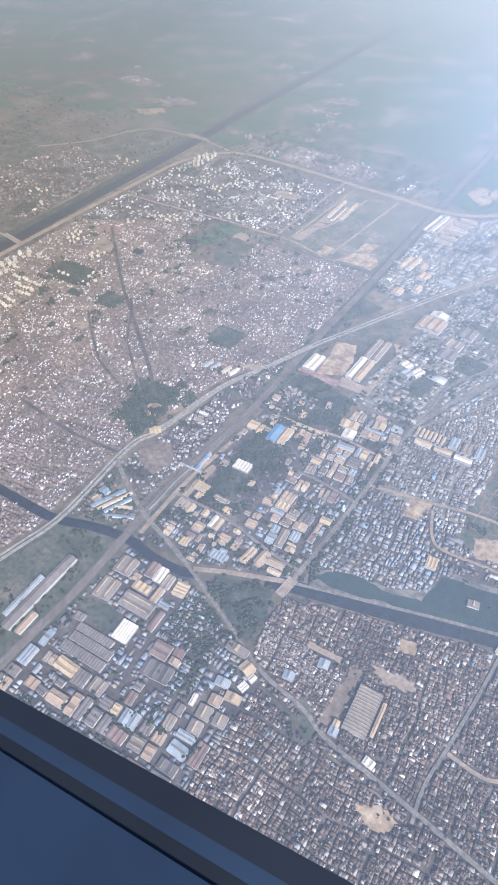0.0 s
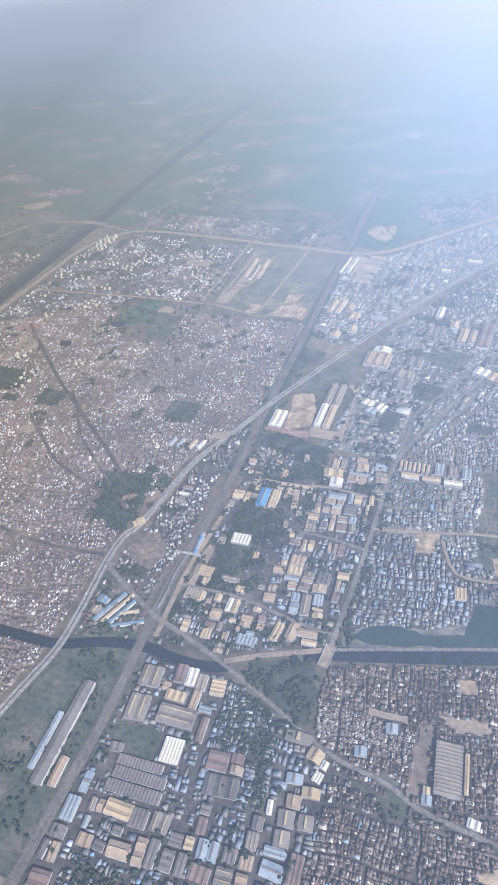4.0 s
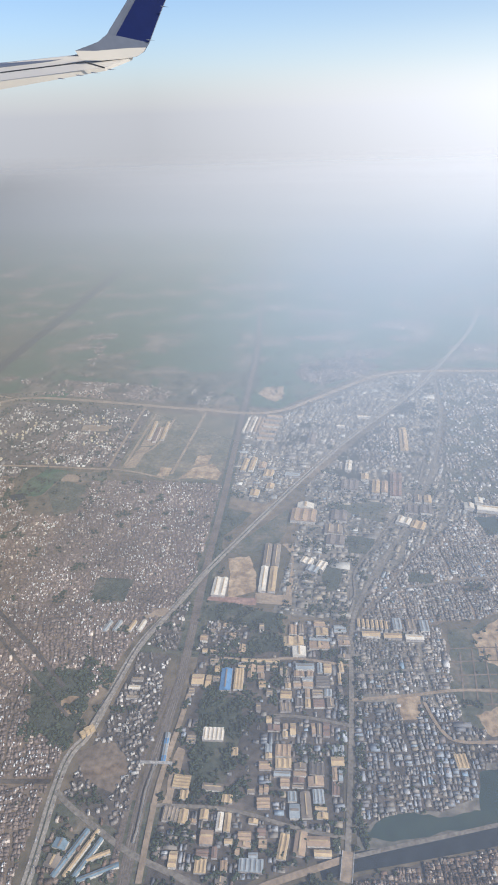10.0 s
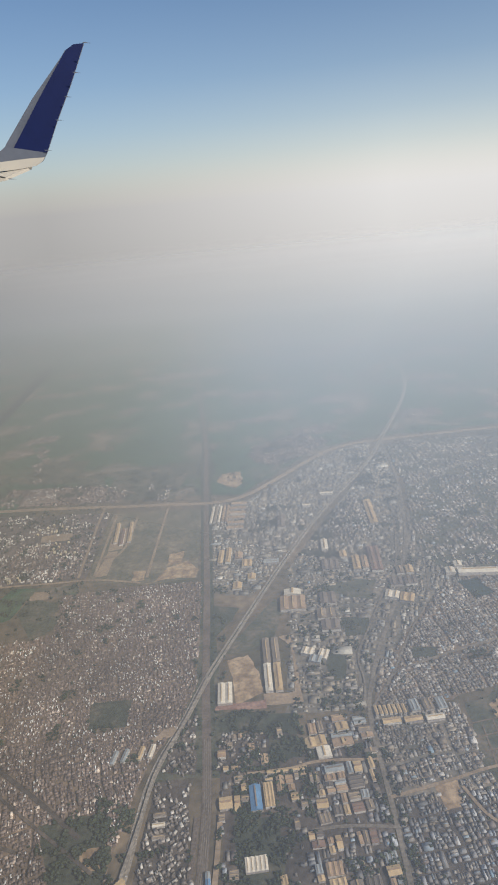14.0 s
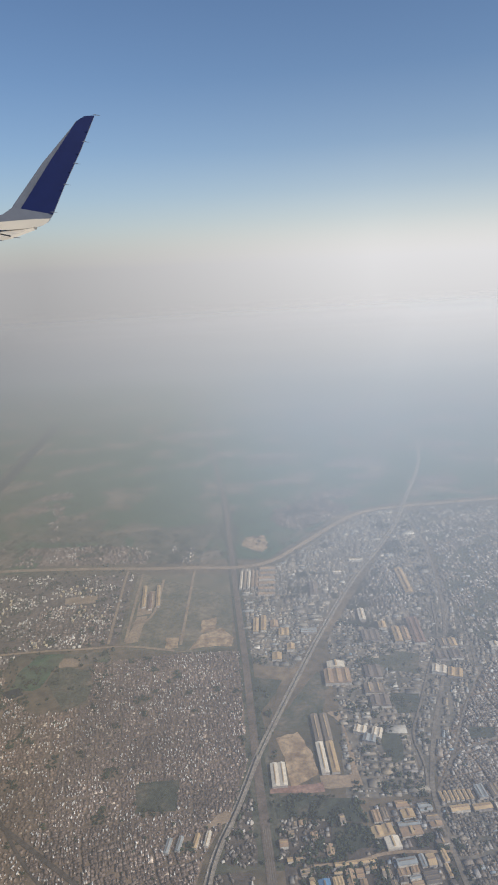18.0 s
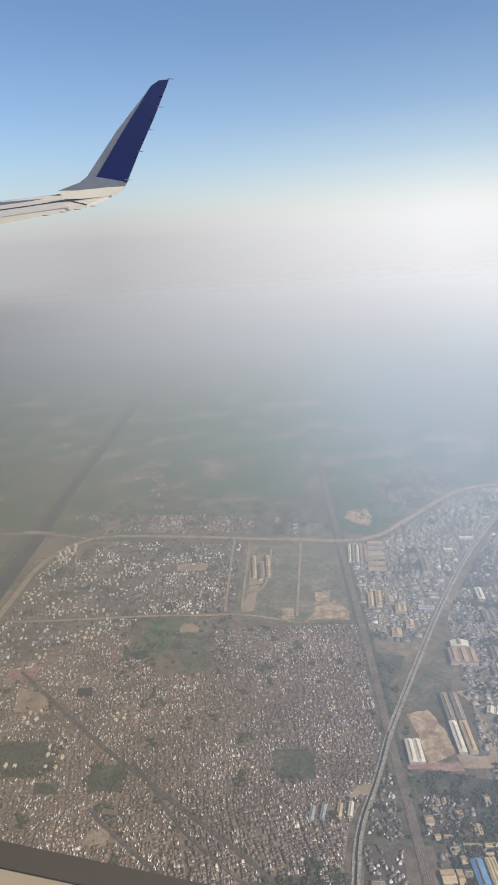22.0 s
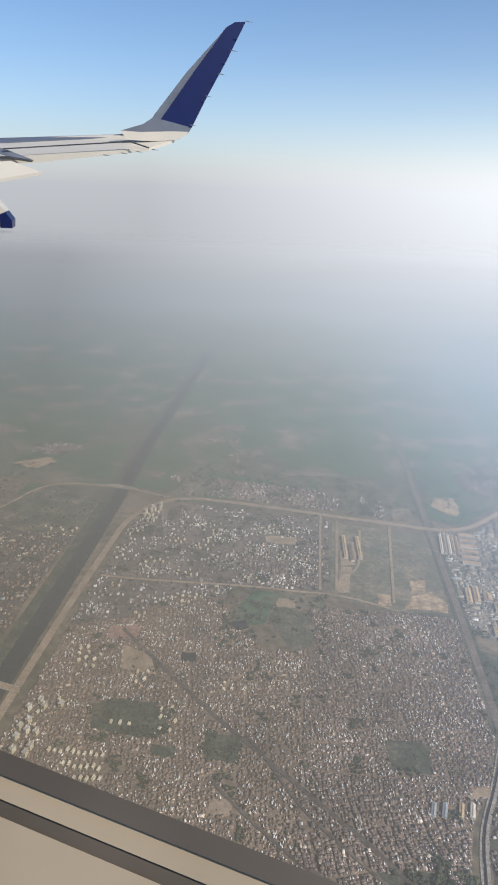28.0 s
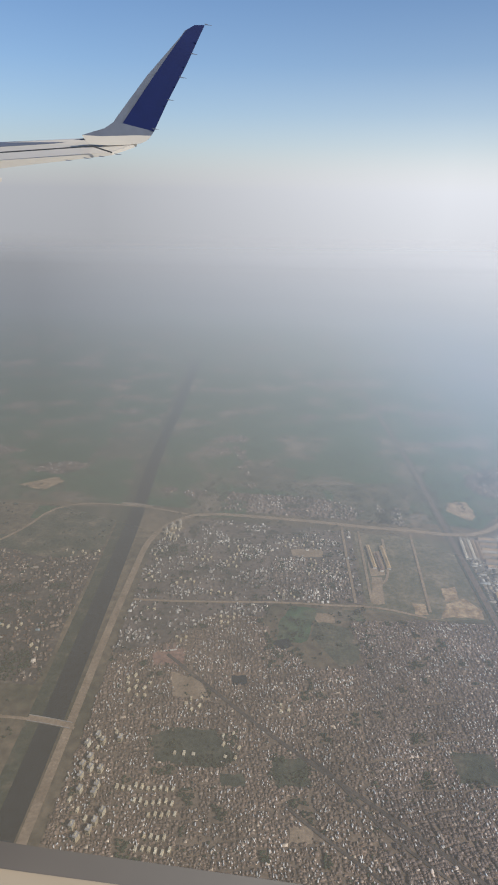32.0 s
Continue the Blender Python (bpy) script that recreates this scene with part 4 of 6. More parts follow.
placed(-0.055, 0.325, 0.060, 0.030, 4, "grey", 0.008, 2, True, label="long grey works hall with a pale ridge")
placed(-0.075, 0.242, 0.074, 0.013, 5, "ash", 0.005, 14, label="long saw-tooth brown-grey factory shed")
placed(-0.067, 0.225, 0.084, 0.015, 5, "ash", 0.005, 16, label="long saw-tooth brown-grey factory shed")
placed(-0.067, 0.205, 0.088, 0.016, 5, "ash", 0.005, 16, label="long saw-tooth brown-grey factory shed")
placed(-0.073, 0.177, 0.040, 0.022, 3, "cream", 0.006, 2, True, label="cream-roofed works shed on a dusty plot")
# white strips along two railway sheds stand in for their sunlit east edges
part("eave_gutter", *box(4.26, 4.80, -33.0, 33.0, 2.85, 3.30), ROOFS["white"], placed(-0.216, 0.247, 0.020, 0.165, 3, "ash", 0.008, 1, label="very long brown-grey railway shed with a white edge strip"), "bright eave gutter")
placed(-0.236, 0.225, 0.010, 0.090, 3, "sky", 0.005, 1, label="long pale-blue railway shelter beside a tan shed")
part("eave_gutter", *box(2.86, 3.40, -8.6, 8.6, 2.05, 2.50), ROOFS["white"], placed(-0.189, 0.191, 0.013, 0.043, 4, "tan", 0.006, 1, label="tan railway store beside the track"), "bright eave gutter")
placed(-0.126, 0.372, 0.036, 0.034, 7, "grey", 0.007, 2, label="grey-blue works hall near the drain")
placed(-0.080, 0.392, 0.018, 0.030, 7, "rust", 0.007, 2, label="rust-roofed works hall with white ribs")
placed(-0.060, 0.392, 0.018, 0.030, 7, "white", 0.006, 2, label="white ribbed works shed near the drain")
placed(-0.041, 0.389, 0.018, 0.026, 7, "grey", 0.006, 2, label="grey works shed near the drain")
placed(-0.011, 0.390, 0.023, 0.027, 9, "cream", 0.006, 4, True, label="cream ribbed shed near the drain")
placed(-0.071, 0.354, 0.034, 0.016, 4, "cream", 0.007, 3, label="cream multi-roof works block")
placed(0.351, 0.383, 0.036, 0.074, 5, "grey", 0.009, 14, True, label="huge hall with a finely ribbed pale roof")
placed(0.169, 0.339, 0.023, 0.018, -14, "cream", 0.007, 1, label="cream-roofed hall beside a road bend")
placed(0.185, 0.330, 0.010, 0.012, -14, "white", 0.006, 1, label="small white shed beside a cream hall")
placed(0.180, 0.312, 0.013, 0.014, -14, "white", 0.005, 3, label="small white ribbed shed beside houses")
placed(0.178, 0.288, 0.026, 0.013, 9, "cream", 0.007, 1, label="arched cream-roofed hall on a dusty plot")
placed(0.150, 0.299, 0.024, 0.013, 9, "sky", 0.006, 1, label="pale blue-roofed shed on a dusty plot")
placed(0.155, 0.246, 0.023, 0.020, 9, "grey", 0.006, 1, label="flat grey works shed on a tidy plot")
placed(0.182, 0.250, 0.021, 0.018, 9, "grey", 0.006, 1, label="flat grey works shed on a tidy plot")
placed(0.157, 0.221, 0.021, 0.019, 9, "grey", 0.006, 1, label="flat grey works shed on a tidy plot")
placed(0.158, 0.270, 0.020, 0.016, 9, "tan", 0.006, 1, label="flat tan works shed on a tidy plot")
placed(0.129, 0.252, 0.008, 0.018, 9, "white", 0.006, 1, label="narrow white shed between works")
placed(0.001, 0.483, 0.036, 0.017, 3, "sky", 0.006, 5, label="pale ribbed shed near the bank road")
placed(-0.081, 0.548, 0.013, 0.014, 2, "cream", 0.006, 1, label="cream works shed beside the garden")
placed(-0.055, 0.540, 0.010, 0.027, 2, "white", 0.006, 1, label="white works shed beside the garden")
placed(-0.043, 0.540, 0.010, 0.027, 2, "cream", 0.006, 1, label="cream works shed beside the garden")
placed(-0.113, 0.541, 0.014, 0.021, 2, "cream", 0.006, 1, label="cream works shed beside the railway")
placed(-0.076, 0.594, 0.033, 0.012, 2, "grey", 0.005, 1, True, label="old grey shed on green ground")
placed(0.045, 1.178, 0.028, 0.022, -22, "white", 0.008, 2, label="white-roofed hall set askew")
placed(0.060, 1.150, 0.028, 0.022, -22, "sky", 0.008, 2, label="pale-roofed hall set askew")
placed(0.080, 1.164, 0.023, 0.030, -22, "white", 0.008, 2, label="white-roofed hall set askew")
placed(0.545, 1.440, 0.112, 0.026, -6, "white", 0.010, 1, True, label="very long white warehouse at the edge of the city")
placed(0.470, 1.452, 0.026, 0.024, -6, "white", 0.009, 1, label="square white warehouse at the edge of the city")
placed(0.500, 1.480, 0.022, 0.024, -6, "white", 0.009, 1, label="square white warehouse at the edge of the city")
placed(0.615, 1.430, 0.026, 0.024, -6, "white", 0.009, 1, label="square white warehouse at the edge of the city")
placed(0.326, 1.826, 0.026, 0.16, -2, "cream", 0.009, 1, label="long pale warehouse beside the main road")
placed(0.195, 1.58, 0.022, 0.03, -4, "cream", 0.009, 1, label="cream works hall in a walled yard")
placed(0.225, 1.53, 0.022, 0.07, -4, "cream", 0.009, 1, label="cream works hall in a walled yard")
placed(0.282, 1.545, 0.032, 0.125, -4, "rust", 0.009, 2, label="rust-brown works hall in a walled yard")
placed(0.250, 1.53, 0.018, 0.060, -4, "tan", 0.008, 1, label="tan works hall in a walled yard")
placed(0.314, 1.425, 0.034, 0.034, -4, "ash", 0.008, 2, label="weathered grey hall beside a road fork")
placed(0.354, 1.425, 0.030, 0.036, -4, "ash", 0.008, 2, label="weathered grey hall with a pale end wall")
placed(0.338, 1.478, 0.020, 0.034, -4, "grey", 0.007, 1, label="grey works shed behind a road fork")
placed(0.364, 1.478, 0.020, 0.034, -4, "cream", 0.007, 1, label="cream works shed behind a road fork")
placed(0.151, 1.534, 0.048, 0.050, -4, "ash", 0.008, 3, label="wide weathered hall beside a walled yard")
placed(0.121, 1.376, 0.042, 0.046, -3, "ash", 0.008, 2, label="wide weathered hall behind a works hall")
placed(0.108, 1.312, 0.046, 0.036, -3, "grey", 0.008, 2, label="wide grey-brown hall among stores")
placed(0.113, 1.266, 0.046, 0.038, -3, "ash", 0.008, 2, label="wide weathered hall among stores")
placed(0.203, 1.992, 0.046, 0.012, -3, "white", 0.008, 1, True, label="long thin white shed by the main road")
placed(0.123, 1.912, 0.028, 0.011, -3, "white", 0.008, 1, True, label="thin white shed behind stores")
placed(-0.168, 1.622, 0.016, 0.070, -4, "cream", 0.008, 1, label="cream block beside the railway")
placed(-0.145, 1.630, 0.016, 0.076, -4, "cream", 0.008, 1, label="cream block beside the railway")
placed(-0.114, 1.624, 0.024, 0.034, -4, "tan", 0.007, 1, label="tan works block on green ground")
placed(-0.090, 1.578, 0.030, 0.036, -4, "cream", 0.008, 2, label="cream works block on green ground")
placed(-0.078, 1.504, 0.022, 0.026, -4, "cream", 0.009, 1, label="bright cream block on open ground")
placed(-0.119, 1.468, 0.026, 0.030, -4, "cream", 0.007, 1, label="pale block beside open ground")
placed(-0.018, 1.580, 0.044, 0.022, -4, "sky", 0.007, 2, True, label="pale shed beside the main road")
placed(0.029, 1.812, 0.026, 0.080, -4, "ash", 0.008, 1, label="long weathered shed among stores")
placed(0.148, 1.641, 0.02, 0.06, -4, "white", 0.009, 1, label="white works hall beside the main road")
placed(-0.475, 1.83, 0.012, 0.13, 4, "cream", 0.008, 1, label="long cream block on a building site")
placed(-0.520, 1.83, 0.012, 0.13, 4, "cream", 0.008, 1, label="long cream block on a building site")
placed(-0.498, 1.80, 0.012, 0.10, 4, "rust", 0.008, 1, label="long unfinished block on a building site")
for i in range(4):
    placed(-0.367 + 0.021 * i + (0.01 if i > 1 else 0), 0.921 + 0.003 * i, 0.009, 0.03, -12, ("sky", "sky", "cream", "white")[i], 0.006, 1, label="narrow pale shed in a row beside houses")
for i in range(5):
    placed(-0.203 + 0.013 * i, 1.90 + 0.004 * (i % 2), 0.009, 0.115, -4, ("white", "grey", "white", "tan", "tan")[i], 0.007, 1, label="long narrow shed in a row beside the railway")
for i in range(6):
    placed(-0.125 + 0.003 * i, 1.80 + 0.034 * i, 0.055, 0.016, -4, "tan", 0.007, 1, True, label="long tan-roofed shed in a stack of sheds")
for i in range(3):
    placed(0.19 + 0.044 * i, 0.955, 0.036, 0.014, 4, ("cream", "cream", "white")[i], 0.007, 1, True, label="long cream shed in a row along a lane")
    placed(0.245 + 0.028 * i, 0.990, 0.018, 0.030, 4, ("sky", "grey", "sky")[i], 0.007, 2, label="pale grey shed in a row along a lane")
for i in range(7):
    placed(0.165 + 0.0095 * i, 0.985, 0.006, 0.022, 4, "cream", 0.006, 1, label="narrow cream shed in a tight row")
# the long blue sheds beside the railway
placed(-0.268, 0.470, 0.008, 0.075, -22, "teal", 0.005, 1, label="long pale-blue shed beside the railway")
placed(-0.252, 0.472, 0.006, 0.075, -22, "cream", 0.005, 1, label="long cream shed beside the railway")
placed(-0.240, 0.466, 0.007, 0.062, -22, "teal", 0.005, 1, label="long pale-blue shed beside the railway")
placed(-0.218, 0.448, 0.007, 0.060, -62, "teal", 0.005, 1, label="slanting pale-blue shed beside the railway")
placed(-0.226, 0.470, 0.006, 0.036, -62, "cream", 0.005, 1, label="slanting cream shed beside the railway")
placed(-0.290, 0.455, 0.022, 0.016, -8, "grey", 0.005, 1, label="low grey shed beside the main road")
placed(-0.288, 0.480, 0.022, 0.014, -8, "teal", 0.005, 1, label="low pale-blue shed beside the main road")
# halls and larger roofs among the houses
placed(0.544, 0.509, 0.026, 0.022, -6, "cream", 0.007, 3, label="tan hall with dark roof slots")
placed(0.582, 0.508, 0.046, 0.008, -6, "cream", 0.006, 1, True, label="long narrow cream wing beside a lake")
placed(0.607, 0.514, 0.016, 0.015, -6, "cream", 0.006, 1, label="small cream hall beside a lake")
placed(0.329, 0.333, 0.014, 0.012, 4, "sky", 0.006, 1, label="pale blue-roofed house beside a big hall")
placed(0.327, 0.345, 0.010, 0.010, 4, "cream", 0.006, 1, label="cream-roofed house beside a big hall")
placed(0.376, 0.385, 0.006, 0.055, 5, "cream", 0.006, 1, label="narrow cream wing beside a big hall")
placed(0.392, 0.324, 0.017, 0.011, -6, "white", 0.006, 2, label="white-roofed shed beside a dusty road")
placed(0.265, 0.414, 0.018, 0.014, 10, "sky", 0.006, 1, label="pale blue-roofed block among row houses")
placed(0.229, 0.367, 0.018, 0.013, 10, "sky", 0.006, 1, label="pale blue-roofed block among row houses")
placed(-1.098, 1.352, 0.034, 0.02, 14, "rust", 0.007, 2, label="red-roofed block among scattered houses")
placed(0.42, 0.648, 0.02, 0.012, 12, "grey", 0.005, 1, label="low grey block in the marsh")
placed(0.045, 0.515, 0.014, 0.036, -6, "cream", 0.006, 2, label="cream works shed beside the bank road")
placed(0.070, 0.522, 0.018, 0.034, -4, "tan", 0.006, 1, label="tan works shed beside the bank road")
placed(-0.030, 0.862, 0.075, 0.008, 3, "cream", 0.005, 1, True, label="long low cream sheds along a garden lane")
placed(-0.262, 0.792, 0.022, 0.008, 4, "grey", 0.005, 1, True, label="low grey barrack among trees")
placed(-0.262, 0.772, 0.022, 0.008, 4, "white", 0.005, 1, True, label="low white-ended barrack among trees")
placed(-0.260, 0.750, 0.022, 0.008, 4, "grey", 0.005, 1, True, label="low grey barrack among trees")

VACANT = []


def parcels(poly, size, turn, spread=0.45, aspect=1.5, street=0.9, lane=0.40, close=0.07, block=7, warp=0.003, void=0.05, wide=0.0):
    """Plots cut out of a quarter again and again, with streets, lanes and gaps between: centres and sizes."""
    p = np.array(poly)
    c, r = p.mean(0), np.hypot(*(p - p.mean(0)).T).max()
    todo, out = [(-r, r, -r, r)], []
    big, mid = (block * 2.6 * size) ** 2, (block * size) ** 2
    row = (block * 0.42 * size) ** 2
    while todo:
        u0, u1, v0, v1 = todo.pop()
        w, d = u1 - u0, v1 - v0
        area = w * d
        if area < size * size * math.exp(spread * dice.gauss(0, 1)) or min(w, d) < size * 0.3:
            out.append((u0 + w / 2, v0 + d / 2, w, d))
            continue
        if row < area < mid and dice.random() < void * 0.3:
            VACANT.append((c, turn, u0 + w / 2, v0 + d / 2, w, d, poly))
            continue
        gap = size * (street if area > big else lane if area > mid else lane * 0.6 if area > row else close) * dice.uniform(0.6, 1.3)
        k = dice.uniform(0.36, 0.64)
        if (w > d * wide * dice.uniform(0.7, 1.4)) if wide else (w > d * aspect or (w > d / aspect and dice.random() < 0.5)):
            m = u0 + w * k
            todo += [(u0, m - gap / 2, v0, v1), (m + gap / 2, u1, v0, v1)]
        else:
            m = v0 + d * k
            todo += [(u0, u1, v0, m - gap / 2), (u0, u1, m + gap / 2, v1)]
    q = np.array(out).reshape(-1, 4)
    a = q[:, 0] + warp * np.sin(q[:, 1] * 31 + 1.3) + warp * 0.5 * np.sin(q[:, 1] * 83 + q[:, 0] * 20)
    b = q[:, 1] + warp * np.sin(q[:, 0] * 27 + 0.4) + warp * 0.5 * np.sin(q[:, 0] * 71 + q[:, 1] * 23)
    t = radians(turn)
    x, y = c[0] + a * math.cos(t) - b * math.sin(t), c[1] + a * math.sin(t) + b * math.cos(t)
    ok = inside(x, y, poly)
    half_w = np.minimum(q[:, 2], q[:, 3]) * 0.4
    for line, half in LINES:
        ok &= off_line(x, y, line) > half * 0.75 + half_w
    for o in OPEN:
        ok &= ~inside(x, y, o)
    x, y, q = x[ok], y[ok], q[ok]
    ok = np.ones(len(x), bool)
    for bx, by, bl, bw in BUILT:
        ok &= (abs(x - bx) > bl / 2 + q[:, 2] * 0.42) | (abs(y - by) > bw / 2 + q[:, 3] * 0.42)
    return x[ok], y[ok], q[ok, 2], q[ok, 3]


def unevenness(x, y):
    """A slow swell over the plan, from about -1 to 1, that thins houses and gathers trees."""
    return 0.5 * (np.sin(x * 37 + 3 * np.sin(y * 23)) + np.sin(y * 41 + 2 * np.sin(x * 19)))


# factory plots in rows
def plots(poly, size, turn, fill, colours):
    """Factory sheds set out plot by plot over a quarter of the plan."""
    x, y, w, d = parcels(poly, size, turn, spread=0.6, aspect=1.4, street=0.5, lane=0.3, close=0.12, block=4, void=0.1)
    ok = rng.random(len(x)) < fill + 0.15 * unevenness(x, y)
    for x, y, w, d in zip(x[ok], y[ok], w[ok] * 0.9, d[ok] * 0.9):
        bays = int(rng.integers(1, 5))
        shed(x, y, w, d, turn + rng.normal() * 2, colours[int(rng.integers(len(colours)))], rng.uniform(0.004, 0.007), max(1, min(bays, int(min(w, d) / 0.005))), bool(rng.random() < 0.5))
        BUILT.append((x, y, w, d))


plots([(0.0, 0.47), (0.03, 0.475), (0.135, 0.515), (0.14, 0.98), (0.02, 0.98), (0.03, 0.87), (-0.005, 0.72), (0.0, 0.57)], 0.0225, 5, 0.90, ["cream", "tan", "rust", "grey", "cream", "sky", "slate", "grey", "tan"])
plots([(-0.15, 0.42), (-0.02, 0.425), (0.1, 0.375), (0.16, 0.35), (0.20, 0.33), (0.195, -0.1), (-0.15, -0.1)], 0.0270, 6, 0.88, ["ash", "rust", "slate", "grey", "tan", "ash", "cream", "ash", "grey", "tan", "sky"])
plots([(-0.15, 0.43), (-0.03, 0.45), (0.0, 0.465), (0.0, 0.57), (-0.10, 0.56), (-0.15, 0.555)], 0.0192, 4, 0.8, ["cream", "tan", "grey", "tan", "rust"])

plots([(-0.15, 0.56), (0.0, 0.565), (0.03, 0.87), (-0.01, 0.96), (-0.155, 0.96)], 0.0202, 4, 0.30, ["cream", "grey", "tan", "grey"])
# towers of flats by the ring road
def tower(x, y, l, w, h, turn):
    l, w, h = l * S, w * S, h * S
    top = thing("apartment_building", "pale cream apartment tower beside the ring road", "apartments", "apartment towers", at=(x * S, y * S, 0), turn=turn)
    part("wall", *box(-l / 2, l / 2, -w / 2, w / 2, 0, h), M_CREAM, top)
    part("roof", *box(-l / 2 - 0.15, l / 2 + 0.15, -w / 2 - 0.15, w / 2 + 0.15, h, h + 0.4), M_CONC, top)
    part("stair_head", *box(-l * 0.2, l * 0.1, -w * 0.2, w * 0.2, h + 0.4, h + 1.6), M_CREAM, top)
    for s in (-1, 1):
        for k in range(3):
            z = h * (0.2 + 0.26 * k)
            part("window_band", *box(-l * 0.42, l * 0.42, s * w / 2 - 0.05, s * w / 2 + 0.05, z, z + h * 0.12), M_WATER, top, "dark window band")
    return top


first = tower(-1.20, 1.955, 0.008, 0.012, 0.014, -25)


def estate_house(l, w, h):
    """A plastered block of flats with a parapet roof, a stair head and a tank, sized and brightened to show as a glint.
    """
    l, w, h = l * S, w * S, h * S
    top = thing("block_of_flats", "cream low block of flats on an estate, brightened as a glint", "apartments", "estate blocks")
    part("wall", *box(-l / 2, l / 2, -w / 2, w / 2, 0, h), M_CREAM, top)
    part("roof_slab", *box(-l / 2 - 0.12, l / 2 + 0.12, -w / 2 - 0.12, w / 2 + 0.12, h, h + 0.2), M_CREAM, top)
    part("stair_head", *box(-l * 0.3, l * 0.15, -w * 0.25, w * 0.1, h + 0.2, h + 1.1), M_CREAM, top)
    part("water_tank", *box(l * 0.2, l * 0.36, w * 0.15, w * 0.3, h + 0.2, h + 0.9), ROOFS["white"], top)
    for k in range(2):
        part("window_band", *box(-l * 0.4, l * 0.4, -w / 2 - 0.03, -w / 2 + 0.05, h * (0.2 + 0.4 * k), h * (0.38 + 0.4 * k)), M_WATER, top, "dark window band")
    return top


# estates: centre, number and half-widths of each loose cluster
KIT = [estate_house(0.0046, 0.0085, 0.0055), estate_house(0.0040, 0.0105, 0.0065), estate_house(0.0060, 0.0065, 0.0055), first]
for x, y, n, rx, ry, tall in ((-1.195, 1.94, 15, 0.030, 0.065, 1), (-1.066, 1.78, 7, 0.028, 0.012, 0), (-1.108, 1.653, 7, 0.032, 0.016, 0), (-0.976, 1.80, 10, 0.022, 0.07, 0),
                              (-1.215, 1.74, 8, 0.02, 0.10, 0), (-0.99, 1.60, 7, 0.03, 0.012, 0), (-0.96, 1.485, 7, 0.02, 0.025, 0), (-1.178, 1.51, 5, 0.022, 0.010, 0),
                              (-1.075, 1.39, 4, 0.014, 0.008, 0), (-1.15, 1.217, 11, 0.030, 0.032, 0), (-1.19, 0.955, 9, 0.026, 0.05, 1), (-1.17, 0.86, 7, 0.03, 0.03, 1),
                              (-1.185, 1.06, 6, 0.035, 0.03, 1), (-1.47, 1.785, 6, 0.07, 0.010, 0), (-1.54, 1.395, 5, 0.035, 0.02, 0), (-1.45, 1.325, 5, 0.02, 0.015, 0),
                              (-1.01, 1.17, 9, 0.024, 0.024, 0), (-0.91, 1.06, 6, 0.03, 0.05, 0), (-0.80, 1.17, 4, 0.015, 0.012, 0), (-0.80, 1.60, 4, 0.03, 0.012, 1),
                              (-0.76, 1.90, 8, 0.06, 0.03, 0), (-0.68, 1.76, 9, 0.05, 0.05, 0)):
    done = []
    for _ in range(n * 4):
        u, v = x + rng.uniform(-1, 1) * rx, y + rng.uniform(-1, 1) * ry
        if len(done) < n and all(math.hypot(u - a, v - b) > 0.017 for a, b in done) and min(off_line(np.array([u]), np.array([v]), line)[0] for line in (RING, BLOCK_ROAD, RIVER)) > 0.02:
            done.append((u, v))
            copy_thing(KIT[3] if tall and rng.random() < 0.7 else KIT[int(rng.integers(3))], pose(u * S, v * S, 0, 0, 0, -12 + rng.normal() * 8))
            BUILT.append((u, v, 0.012, 0.016))
for x0, x1, y in ((-1.131, -1.009, 0.944), (-1.09, -1.009, 0.915), (-1.056, -1.0, 0.891), (-1.055, -1.009, 0.844), (-1.066, -0.997, 0.820)):
    for u in np.arange(x0, x1, 0.0125):
        copy_thing(KIT[int(rng.integers(2))], pose(u * S, (y + rng.normal() * 0.002) * S, 0, 0, 0, -6 + rng.normal() * 3))
        BUILT.append((u, y, 0.010, 0.014))
for k, ob in enumerate(KIT[:3]):
    ob.matrix_world = pose((-1.03 + 0.02 * k) * S, 1.03 * S, 0, 0, 0, -8)


# ---- houses ----
HOUSE_KIT = []


def house(l, w, h):
    """A small flat-roofed house with a parapet slab, a stair head and a roof tank."""
    top = thing("house", "small flat-roofed plastered house in a tight row", "house", "row houses")
    part("wall", *box(-l / 2, l / 2, -w / 2, w / 2, 0, h), M_HOUSE_ONE, top)
    part("roof_slab", *box(-l / 2 - 0.08, l / 2 + 0.08, -w / 2 - 0.08, w / 2 + 0.08, h, h + 0.12), M_HOUSE_ONE, top)
    part("stair_head", *box(-l * 0.4, -l * 0.02, -w * 0.35, w * 0.1, h + 0.12, h * 1.35), M_HOUSE_ONE, top)
    part("water_tank", *box(l * 0.15, l * 0.32, w * 0.1, w * 0.3, h + 0.12, h + 0.55), ROOFS["white"], top)
    return top


